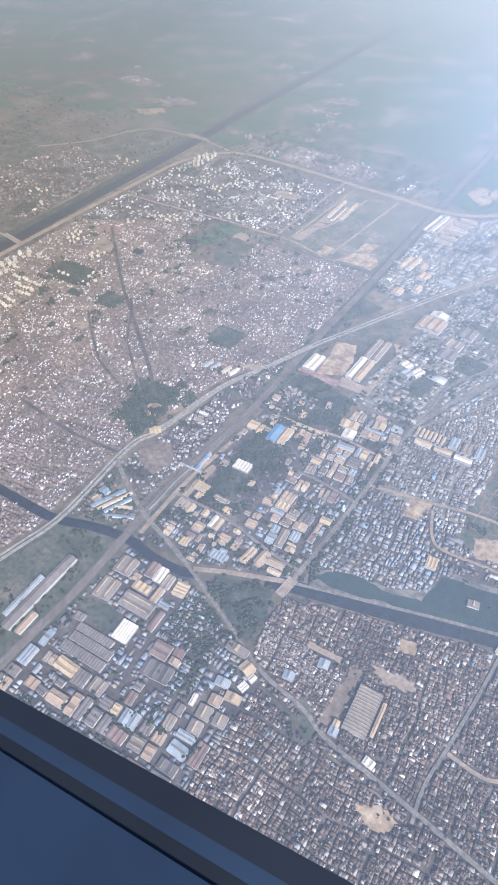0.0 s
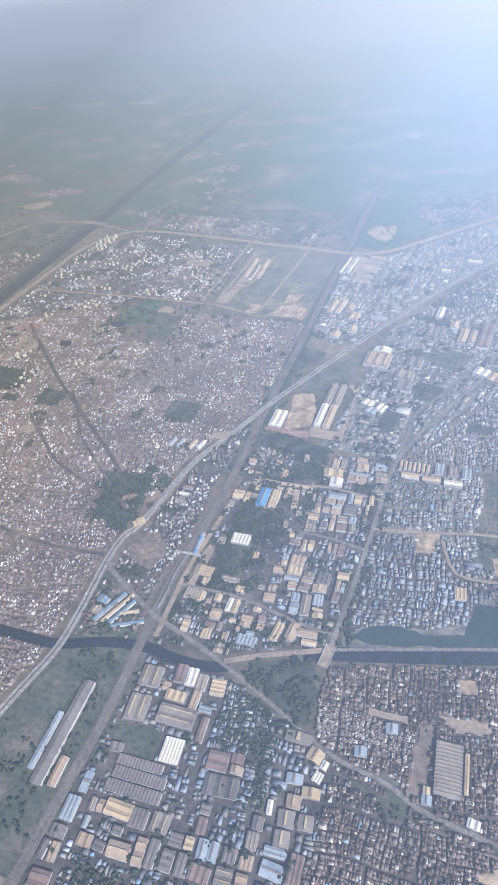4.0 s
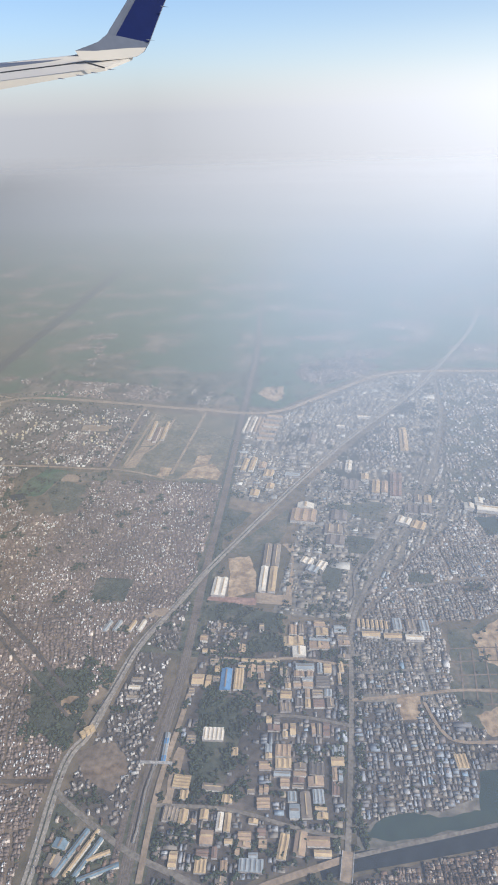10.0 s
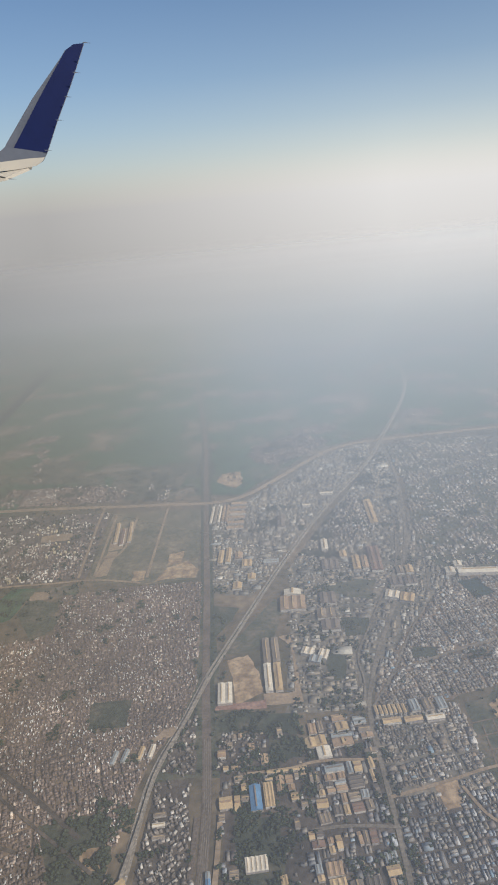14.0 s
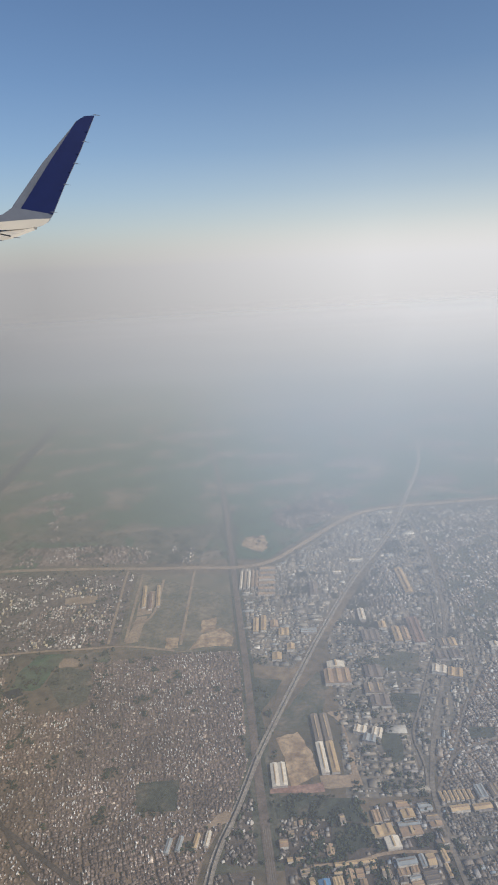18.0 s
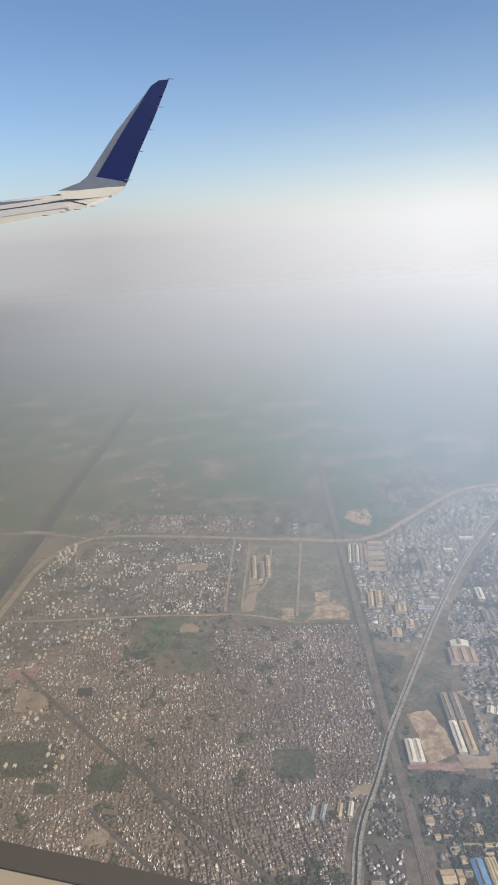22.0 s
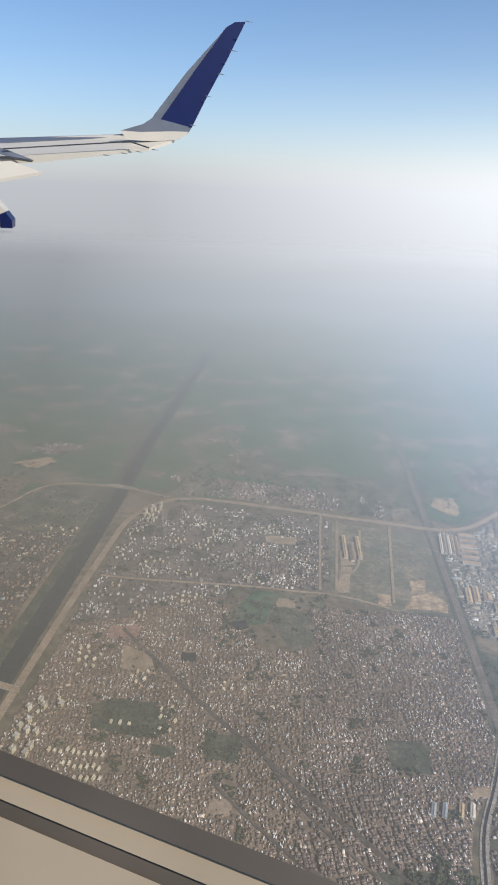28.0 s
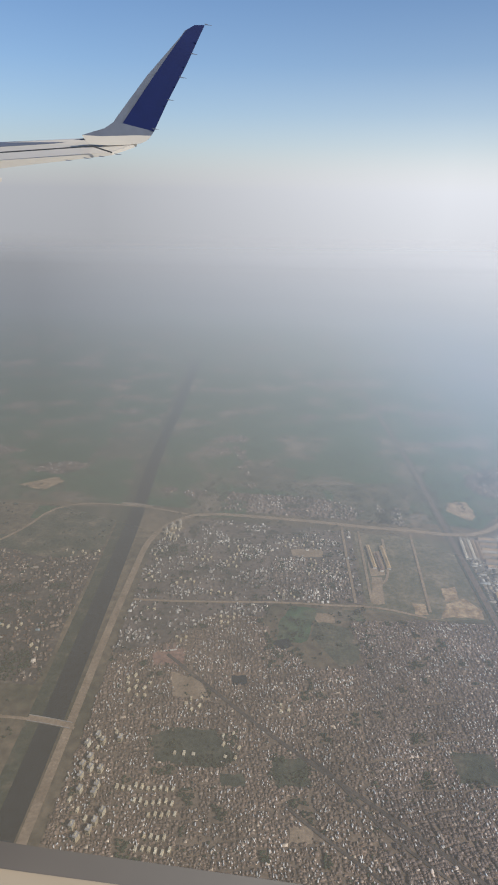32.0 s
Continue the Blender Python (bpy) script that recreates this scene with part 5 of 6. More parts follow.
def quarter(name, poly, step, turn, fill, height, material, label, size=0.82, floor=True, stretch=None, gaps=0.12, rows=False, sparkle=0.0, lanes=None, spread=0.45):
    """A quarter of small houses: bodies, parapets, stair heads and roof tanks; sparkle adds boxes painted as glints."""
    x, y, wide, deep = parcels(poly, step * 0.92, turn, spread=spread, block=8 if rows else 6, void=0.02 if rows else 0.08, close=0.05)
    ok = rng.random(len(x)) < fill + gaps * unevenness(x, y)
    x, y, wide, deep = x[ok], y[ok], wide[ok], deep[ok]
    if not rows:
        x, y = x + rng.normal(size=len(x)) * 0.22 * step, y + rng.normal(size=len(x)) * 0.22 * step
    if stretch:
        near = np.flatnonzero(inside(x, y, stretch))[:300]
        for i in near:
            if len(HOUSE_KIT) < 8:
                HOUSE_KIT.append(house(step * S * rng.uniform(0.62, 0.95), step * S * rng.uniform(0.52, 0.85), S * height * rng.uniform(0.6, 1.4)))
                HOUSE_KIT[-1].matrix_world = Matrix.Translation((x[i] * S, y[i] * S, 0)) @ Matrix.Rotation(radians(turn), 4, "Z")
            else:
                copy_thing(HOUSE_KIT[int(rng.integers(8))], pose(x[i] * S, y[i] * S, 0, 0, 0, turn + rng.normal() * 3))
        x, y, wide, deep = (np.delete(a, near) for a in (x, y, wide, deep))
    n = len(x)
    if floor:
        patch("ground_" + name, poly, 0.08 + 0.001 * len(name), lanes or M_CITY, "trodden grey-brown ground between small houses", "ground")
    yaw = np.radians(turn + rng.normal(size=n) * (2.0 if rows else 11.0))
    lx, ly = wide * S * rng.uniform(size, 1.0, n), deep * S * rng.uniform(size, 1.0, n)
    h = S * height * rng.choice([0.6, 0.85, 1.0, 1.25, 1.6], n, p=[0.25, 0.3, 0.25, 0.14, 0.06]) * rng.uniform(0.9, 1.1, n)
    zero = np.zeros(n)
    k = rng.random(n) < 0.42
    t = rng.random(n) < 0.30
    ox, oy = rng.uniform(-0.25, 0.25, n) * lx, rng.uniform(-0.25, 0.25, n) * ly
    ex, ey = rng.uniform(-0.3, 0.3, n) * lx, rng.uniform(-0.3, 0.3, n) * ly
    q = rng.random(n) < 0.22
    cx = np.r_[x * S, (x * S + ox)[k], (x * S + ex)[t], (x * S + 0.5 * ox + 0.3 * lx)[q]]
    cy = np.r_[y * S, (y * S + oy)[k], (y * S + ey)[t], (y * S - 0.3 * ly)[q]]
    sx = np.r_[lx, (lx * 0.38)[k], (lx * 0.17)[t], (lx * 0.5)[q]]
    sy = np.r_[ly, (ly * 0.42)[k], (ly * 0.20)[t], (ly * 0.55)[q]]
    z0 = np.r_[zero, h[k], h[t], h[q] * 0.9]
    z1 = np.r_[h, h[k] * 1.35, h[t] * 1.0 + 0.35, h[q] * 1.28]
    me = boxes_mesh(name, cx, cy, sx, sy, z0, z1, np.r_[yaw, yaw[k], yaw[t], yaw[q]], material)
    if sparkle:
        # glint boxes, gathered in loose patches
        g = rng.random(n) < sparkle * (0.35 + 1.6 * (np.sin(x * 29 + 4 * np.sin(y * 17)) * np.sin(y * 33 + 3 * np.sin(x * 21)) > 0.05))
        m = int(g.sum())
        sz = step * S * rng.uniform(0.12, 0.34, m)
        me2 = boxes_mesh(name + "_tanks", (x * S + ex)[g], (y * S + ey)[g], sz, sz * rng.uniform(0.8, 3.4, m), h[g], h[g] + rng.uniform(0.3, 0.9, m), yaw[g] + rng.normal(size=m) * 0.2, M_GLINT_TANK)
        tagged(new("bright_roof_tanks", me2), "white roof tanks and sheets, coloured bright to stand for sun glints", "roof tanks", kind="stuff")
    return tagged(new(name, me), label, "houses", kind="stuff")


WHITE_CLUSTER = [(0.155, 1.74), (0.20, 1.68), (0.27, 1.66), (0.34, 1.74), (0.32, 1.90), (0.27, 1.97), (0.215, 1.86)]


def workshops(name, poly, size, turn, label, fill=0.85, height=0.0036, gaps=0.14, spread=0.7, wide=0.0, yard=None, roofs=M_WORKS):
    """A packed quarter of workshop sheds of many sizes, with lean-tos, ridges and skylights."""
    x, y, w, d = parcels(poly, size, turn, spread=spread, aspect=1.7, street=0.8, lane=0.45, close=0.10, block=6, void=0.07, wide=wide)
    ok = (rng.random(len(x)) < fill + gaps * unevenness(x, y)) & ~inside(x, y, WHITE_CLUSTER)
    x, y, w, d = x[ok], y[ok], w[ok], d[ok]
    n = len(x)
    patch("ground_" + name, poly, 0.10 + 0.001 * len(name), yard or M_CITY, "dusty grey-brown ground between workshops", "ground")
    yaw = np.radians(turn + rng.normal(size=n) * 1.5)
    h = S * height * rng.uniform(0.5, 1.3, n)
    cx, cy = (x + rng.normal(size=n) * 0.05 * size) * S, (y + rng.normal(size=n) * 0.05 * size) * S
    lx, ly = w * S * rng.uniform(0.72, 1.0, n), d * S * rng.uniform(0.72, 1.0, n)
    k, s, g = rng.random(n) < 0.3, rng.random(n) < 0.35, rng.random(n) < 0.25
    ox, oy = rng.uniform(-0.3, 0.3, n) * lx, rng.uniform(-0.3, 0.3, n) * ly
    along = lx > ly
    rx, ry = np.where(along, lx * 0.9, lx * 0.12), np.where(along, ly * 0.12, ly * 0.9)
    me = boxes_mesh(name, np.r_[cx, cx[k], (cx + ox)[s], (cx + ox)[g]], np.r_[cy, cy[k], (cy + oy)[s], (cy - oy)[g]],
                    np.r_[lx, rx[k], (lx * 0.45)[s], (lx * 0.18)[g]], np.r_[ly, ry[k], (ly * 0.4)[s], (ly * 0.22)[g]],
                    np.r_[h * 0, h[k], h[s], h[g]], np.r_[h, h[k] * 1.1, h[s] * 1.35, h[g] * 1.2], np.r_[yaw, yaw[k], yaw[s], yaw[g]], roofs)
    BUILT.extend(zip(x, y, w, d))
    return tagged(new(name, me), label, "workshops", kind="stuff")


SHEDS_NORTH = [(-0.19, 1.45), (-0.08, 1.42), (0.02, 1.62), (0.16, 1.88), (0.295, 2.09), (0.42, 2.31), (0.45, 2.43), (0.38, 2.42), (0.30, 2.38), (0.21, 2.31), (0.06, 2.145), (-0.08, 2.0), (-0.2, 1.98)]
SHEDS_EAST = [(-0.02, 1.0), (0.14, 1.0), (0.15, 1.14), (0.24, 1.34), (0.33, 1.5), (0.40, 1.72), (0.44, 1.85), (0.47, 2.05), (0.49, 2.40), (0.44, 2.28), (0.325, 2.08), (0.03, 1.54), (0.01, 1.25)]
workshops("factory_sheds_north", SHEDS_NORTH, 0.0200, -4, "hazy factory sheds with cream and grey roofs", fill=0.42, height=0.0030, gaps=0.35, wide=1.7, yard=M_YARD, roofs=M_SHEDS)
workshops("stores_north", SHEDS_NORTH, 0.0082, -4, "small pale stores and houses packed between factory sheds", fill=0.72, height=0.0024, gaps=0.3, wide=1.8, yard=M_YARD, roofs=M_SHEDS)
workshops("factory_sheds_east", SHEDS_EAST, 0.0190, -3, "factory sheds with cream and grey roofs in yards", fill=0.42, height=0.0030, gaps=0.35, wide=1.7, yard=M_YARD, roofs=M_SHEDS)
workshops("stores_east", SHEDS_EAST, 0.0085, -3, "small pale stores packed between factory sheds", fill=0.66, height=0.0024, gaps=0.3, wide=1.8, yard=M_YARD, roofs=M_SHEDS)
workshops("works_by_fork", [(0.14, 1.0), (0.15, 1.0), (0.2, 1.1), (0.3, 1.24), (0.4, 1.36), (0.5, 1.42), (0.45, 1.46), (0.42, 1.6), (0.45, 1.8), (0.44, 1.85), (0.40, 1.72), (0.33, 1.5), (0.24, 1.34), (0.15, 1.14)], 0.0112, -18, "grey and pale workshops between two roads", fill=0.85, height=0.0028, yard=M_YARD, roofs=M_SHEDS)
workshops("workshops_by_avenue", [(0.158, 0.555), (0.22, 0.592), (0.29, 0.600), (0.345, 0.63), (0.37, 0.69), (0.338, 0.79), (0.158, 0.79)], 0.0088, 6, "packed workshops with cream, grey and blue roofs", fill=0.92)
workshops("workshops_by_link", [(-0.15, 0.428), (-0.03, 0.447), (0.0, 0.462), (0.08, 0.495), (0.13, 0.52), (0.13, 0.56), (-0.15, 0.56)], 0.0095, 5, "packed brown workshops between the railway and the avenue", fill=0.85)
workshops("workshops_mill", [(0.0, 0.565), (0.135, 0.545), (0.14, 0.98), (0.02, 0.98), (0.03, 0.87), (-0.005, 0.72)], 0.0095, 5, "small stores squeezed between factory sheds", fill=0.88)
workshops("workshops_garden", [(-0.15, 0.56), (0.0, 0.565), (0.03, 0.87), (-0.01, 0.96), (-0.155, 0.96)], 0.01, 4, "small stores scattered in factory gardens", fill=0.25)
workshops("workshops_south", [(-0.15, 0.41), (-0.02, 0.42), (0.1, 0.375), (0.16, 0.352), (0.20, 0.33), (0.195, -0.3), (-0.15, -0.3)], 0.0095, 6, "brown stores and sheds squeezed between works", fill=0.85)
DENSE = [(-1.24, 0.25), (-0.36, 0.25), (-0.335, 0.35), (-0.350, 0.6), (-0.325, 0.8), (-0.30, 0.9), (-0.25, 0.99), (-0.215, 1.10), (-0.22, 1.51), (-0.40, 1.515), (-0.62, 1.5), (-0.60, 1.33), (-0.72, 1.3), (-0.83, 1.4), (-0.86, 1.5), (-1.0, 1.5), (-1.1, 1.38), (-1.24, 1.32)]
PLANNED = [(-1.245, 1.32), (-1.1, 1.38), (-1.0, 1.5), (-0.86, 1.5), (-0.83, 1.57), (-0.57, 1.58), (-0.575, 1.99), (-1.1, 2.04), (-1.24, 1.87)]
quarter("dense_houses_west", [(-1.24, 0.25), (-0.62, 0.25), (-0.62, 1.32), (-0.72, 1.3), (-0.83, 1.4), (-0.86, 1.5), (-1.0, 1.5), (-1.1, 1.38), (-1.24, 1.32)], 0.0066, 8, 0.92, 0.0030, M_GLINT, "dense brown houses, some roofs coloured bright as sun glints", gaps=0.14, sparkle=0.21, lanes=M_LANE)
quarter("dense_houses_road", [(-0.62, 0.25), (-0.36, 0.25), (-0.335, 0.35), (-0.350, 0.6), (-0.325, 0.8), (-0.30, 0.9), (-0.62, 0.98)], 0.0070, 14, 0.88, 0.0040, M_SLUM, "dense small houses beside the main road", 0.95, gaps=0.12, rows=True, sparkle=0.2, lanes=M_LANE)
quarter("dense_houses_south_west", [(-1.24, -0.3), (-0.43, -0.3), (-0.38, 0.1), (-0.37, 0.245), (-1.24, 0.245)], 0.0095, 10, 0.85, 0.0042, M_SLUM, "dense brown houses beside the main road", gaps=0.14, rows=True, sparkle=0.2, lanes=M_LANE)
quarter("slum_houses", [(-0.62, 0.98), (-0.30, 0.9), (-0.25, 0.99), (-0.215, 1.10), (-0.22, 1.51), (-0.40, 1.515), (-0.62, 1.5), (-0.60, 1.33), (-0.62, 1.32)], 0.0060, 8, 0.93, 0.0026, M_SLUM, "very dense carpet of tiny grey-brown houses", sparkle=0.17, lanes=M_LANE)
quarter("planned_houses", PLANNED, 0.0090, 5, 0.24, 0.0040, M_VILLA, "scattered white and cream houses on open plots", gaps=0.45, sparkle=0.34, lanes=M_MAUVE)
quarter("planned_rows", [(-0.845, 1.60), (-0.60, 1.59), (-0.605, 1.80), (-0.84, 1.81)], 0.0090, 4, 0.60, 0.0040, M_SLUM, "rows of small pinkish houses on a street grid", gaps=0.25, rows=True, sparkle=0.25, floor=False)
quarter("houses_beyond_canal", [(-1.95, 1.25), (-1.40, 1.20), (-1.40, 1.78), (-1.55, 1.74), (-1.75, 1.80)], 0.0105, 12, 0.45, 0.0042, M_HOUSE, "patchy village of small brown houses beside the canal")
quarter("houses_by_avenue", [(0.155, 0.565), (0.29, 0.602), (0.345, 0.66), (0.335, 0.995), (0.155, 0.995)], 0.0080, 6, 0.93, 0.0034, M_PALE, "mixed grey and pale houses along an avenue", rows=True, lanes=M_YARD, spread=1.0)
quarter("houses_by_plots", [(0.335, 0.70), (0.38, 0.74), (0.39, 0.85), (0.37, 0.87), (0.34, 0.86)], 0.0090, 6, 0.9, 0.0042, M_PALE, "mixed grey and pale houses beside empty plots", lanes=M_YARD)
quarter("dense_houses_east", [(0.16, 1.0), (0.30, 1.0), (0.42, 1.03), (0.52, 1.08), (0.75, 1.14), (0.78, 0.8), (1.0, 0.8), (1.1, 1.4), (0.5, 1.42), (0.4, 1.36), (0.3, 1.24), (0.2, 1.1)], 0.0078, 12, 0.95, 0.0038, M_PALE, "dense carpet of small pale houses", rows=True, lanes=M_LANE)
quarter("row_houses_south", [(0.15, 0.487), (0.22, 0.507), (0.36, 0.55), (0.8, 0.69), (0.9, 0.25), (0.6, 0.26), (0.42, 0.298), (0.32, 0.304), (0.27, 0.325), (0.21, 0.33), (0.165, 0.352), (0.145, 0.43)], 0.0062, 6, 0.95, 0.0040, M_HOUSE, "tight rows of small grey and pale houses", 0.98, rows=True, stretch=[(0.155, 0.37), (0.30, 0.37), (0.30, 0.42), (0.15, 0.42)])
quarter("houses_far_south", [(0.20, 0.325), (0.32, 0.30), (0.41, 0.295), (0.9, 0.25), (1.0, -0.4), (0.2, -0.4), (0.195, 0.2)], 0.0064, 4, 0.93, 0.0040, M_HOUSE, "dense small houses with pale flat roofs", 0.98, rows=True)
quarter("houses_by_railway", [(-0.315, 0.55), (-0.205, 0.51), (-0.20, 0.70), (-0.215, 0.86), (-0.275, 0.86), (-0.295, 0.67)], 0.0078, 24, 0.66, 0.0042, M_VILLA, "small houses packed beside the railway")
quarter("white_houses_works", [(-0.165, 0.875), (-0.08, 0.88), (-0.07, 0.95), (-0.155, 0.96)], 0.0075, 35, 0.7, 0.0040, M_VILLA, "cluster of small white houses beside gardens")
quarter("white_houses_track", [(-0.275, 0.885), (-0.205, 0.87), (-0.21, 1.05), (-0.235, 0.97)], 0.0075, 30, 0.6, 0.0040, M_VILLA, "small white houses between railway and main road")
quarter("houses_rail_west", [(-0.325, 0.40), (-0.20, 0.42), (-0.195, 0.50), (-0.315, 0.545)], 0.0085, 12, 0.55, 0.004, M_HOUSE, "small houses and stores beside the railway", floor=False)
quarter("plot_villas", [(0.36, 0.69), (0.49, 0.715), (0.49, 0.735), (0.37, 0.765), (0.345, 0.75)], 0.0085, 8, 0.55, 0.004, M_VILLA, "small villas along lanes beside a marsh")
quarter("white_houses_east", WHITE_CLUSTER, 0.0085, 10, 0.95, 0.0046, M_PALE, "tight cluster of white houses beside the main road")
quarter("village_ring", [(-1.05, 2.115), (-0.56, 2.075), (-0.5, 2.15), (-0.62, 2.22), (-0.78, 2.25), (-1.02, 2.26)], 0.0105, 5, 0.55, 0.0046, M_SLUM, "pinkish village houses beyond the ring road", sparkle=0.4, lanes=M_REDLANE)
quarter("village_lane", [(-0.47, 2.06), (-0.37, 2.055), (-0.37, 2.18), (-0.46, 2.2)], 0.0125, 5, 0.42, 0.0050, M_VILLA, "pale village houses beyond the ring road")
quarter("village_east", [(-0.05, 2.34), (0.05, 2.28), (0.22, 2.42), (0.3, 2.5), (0.15, 2.62), (-0.05, 2.5)], 0.0115, 5, 0.45, 0.0045, M_SLUM, "pale village houses beyond the ring road", sparkle=0.18)
quarter("suburb_east", [(0.45, 1.46), (1.1, 1.42), (1.5, 2.3), (0.7, 2.44), (0.47, 2.4), (0.5, 2.05), (0.45, 1.8), (0.42, 1.6)], 0.0115, 5, 0.50, 0.0036, M_PALE, "rows of pale houses on the edge of the city", gaps=0.45, rows=True, sparkle=0.12, lanes=M_SCRUB)
VILLAGES = [(-0.28, 3.35, 0.10, 0.6), (0.0, 3.27, 0.14, 0.45), (0.40, 3.08, 0.17, 0.5), (0.48, 2.85, 0.06, 0.5), (-1.06, 2.82, 0.09, 0.6), (-0.68, 3.17, 0.07, 0.5), (-1.64, 3.17, 0.10, 0.4),
            (-2.2, 4.1, 0.14, 0.4), (-0.50, 3.80, 0.22, 0.4), (-1.22, 3.6, 0.10, 0.4), (-1.75, 2.45, 0.13, 0.5), (-2.15, 2.6, 0.14, 0.4), (0.02, 2.40, 0.09, 0.8), (0.25, 2.66, 0.12, 0.5), (0.75, 2.75, 0.15, 0.5),
            (0.95, 3.3, 0.16, 0.5), (-1.15, 2.24, 0.05, 0.7), (-1.26, 2.27, 0.04, 0.7), (-0.02, 2.85, 0.10, 0.4), (1.2, 2.8, 0.14, 0.5)]
for k in range(8):
    VILLAGES.append((-1.03 + 0.012 * k + rng.normal() * 0.01, 2.72 - 0.055 * k, 0.022, 1.2))
for k in range(60):
    vx, vy = rng.uniform(-3.6, 2.6), 2.5 + 2.4 * rng.random()
    if not -0.45 < vx < -0.05:
        VILLAGES.append((vx, vy, rng.uniform(0.02, 0.075), rng.uniform(0.3, 0.8)))
for vx, vy, vr, vs in VILLAGES:
    ring = [(vx + vr * math.cos(a) * rng.uniform(0.6, 1.3), vy + vr * vs * math.sin(a) * rng.uniform(0.6, 1.3)) for a in np.linspace(0, 6.28, 9)[:-1]]
    quarter("far_village", ring, 0.012, rng.uniform(0, 40), rng.uniform(0.35, 0.65), 0.005, M_SLUM, "hazy far village of pale houses among fields", sparkle=0.34, lanes=M_MAUVE)

quarter("marsh_houses", [(0.38, 0.655), (0.448, 0.672), (0.478, 0.655), (0.46, 0.634), (0.41, 0.64)], 0.009, 10, 0.5, 0.004, M_HOUSE, "few small houses on dry ground in a marsh", floor=False)
quarter("bank_village", [(0.51, 0.735), (0.611, 0.755), (0.641, 0.69), (0.56, 0.665), (0.51, 0.66)], 0.010, 10, 0.6, 0.0044, M_VILLA, "cluster of pale houses above the drain")
# ---- trees ----
PHI = (1 + 5 ** 0.5) / 2
ICO = np.array([(-1, PHI, 0), (1, PHI, 0), (-1, -PHI, 0), (1, -PHI, 0), (0, -1, PHI), (0, 1, PHI), (0, -1, -PHI), (0, 1, -PHI), (PHI, 0, -1), (PHI, 0, 1), (-PHI, 0, -1), (-PHI, 0, 1)]) / 1.9
ICO_F = np.array([(0, 11, 5), (0, 5, 1), (0, 1, 7), (0, 7, 10), (0, 10, 11), (1, 5, 9), (5, 11, 4), (11, 10, 2), (10, 7, 6), (7, 1, 8), (3, 9, 4), (3, 4, 2), (3, 2, 6), (3, 6, 8), (3, 8, 9), (4, 9, 5), (2, 4, 11), (6, 2, 10), (8, 6, 7), (9, 8, 1)])


def grove(name, x, y, r, label):
    """Trees as clumps of leaf masses with uneven outlines, joined in one mesh."""
    n = len(x)
    m = 3
    bx = np.repeat(x * S, m) + rng.normal(size=n * m) * 0.45 * np.repeat(r, m)
    by = np.repeat(y * S, m) + rng.normal(size=n * m) * 0.45 * np.repeat(r, m)
    br = np.repeat(r, m) * rng.uniform(0.45, 0.85, n * m)
    bz = br * 0.9 + rng.uniform(0.2, 0.9, n * m) * np.repeat(r, m)
    v = ICO[None] * br[:, None, None] * rng.uniform(0.65, 1.25, (n * m, 12, 1)) + np.stack([bx, by, bz], 1)[:, None]
    f = (np.arange(n * m)[:, None, None] * 12 + ICO_F).reshape(-1)
    me = bpy.data.meshes.new(name)
    me.vertices.add(n * m * 12)
    me.vertices.foreach_set("co", v.ravel().astype(np.float32))
    me.loops.add(len(f))
    me.loops.foreach_set("vertex_index", f.astype(np.int32))
    me.polygons.add(n * m * 20)
    me.polygons.foreach_set("loop_start", (np.arange(n * m * 20) * 3).astype(np.int32))
    me.polygons.foreach_set("loop_total", np.full(n * m * 20, 3, np.int32))
    me.materials.append(M_LEAF)
    me.update(calc_edges=True)
    return tagged(new(name, me), label, "trees", kind="stuff")


def wood(name, poly, count, label, size=1.5, clear=()):
    p = np.array(poly)
    x, y = rng.uniform(*np.c_[p.min(0), p.max(0)][0], count), rng.uniform(*np.c_[p.min(0), p.max(0)][1], count)
    ok = inside(x, y, poly)
    for line, half in LINES:
        ok &= off_line(x, y, line) > half * 0.8
    for bx, by, bl, bw in BUILT[:90]:
        ok &= (abs(x - bx) > bl / 2) | (abs(y - by) > bw / 2)
    for c in clear:
        ok &= ~inside(x, y, c)
    ok &= rng.random(count) < 0.22 + 1.7 * np.sin(x * 61 + 2 * np.sin(y * 47)) * np.sin(y * 53 + 2 * np.sin(x * 39))
    x, y = x[ok], y[ok]
    return grove(name, x, y, size * rng.uniform(0.6, 1.4, len(x)), label)


wood("garden_trees", [(-0.16, 0.55), (-0.155, 1.03), (0.0, 1.0), (0.03, 0.87), (0.0, 0.7), (0.0, 0.56)], 3520, "dark green trees in factory gardens", 1.2)
wood("roadside_wood", [(-0.49, 0.80), (-0.366, 0.83), (-0.30, 0.80), (-0.31, 0.68), (-0.345, 0.63), (-0.44, 0.65)], 1800, "dark green trees beside the main road")
wood("railway_trees", [(-0.30, 0.85), (-0.15, 0.85), (-0.15, 1.35), (-0.20, 1.35), (-0.21, 1.1)], 1200, "dark trees along the railway")
wood("drain_trees", [(0.0, 0.40), (0.02, 0.47), (0.13, 0.49), (0.15, 0.42), (0.14, 0.36)], 840, "dark scrub trees below the bank road")
wood("works_trees", [(-0.15, 0.42), (-0.02, 0.44), (0.2, 0.34), (0.2, 0.0), (-0.15, 0.0)], 600, "dark trees between factory sheds")
wood("west_works_trees", [(-0.31, 0.54), (-0.19, 0.48), (-0.16, 0.1), (-0.30, 0.1), (-0.33, 0.3)], 800, "dark trees beside the railway sheds", 1.2, clear=[[(-0.31, 0.277), (-0.297, 0.346), (-0.223, 0.342), (-0.235, 0.305), (-0.255, 0.229), (-0.30, 0.19)]])
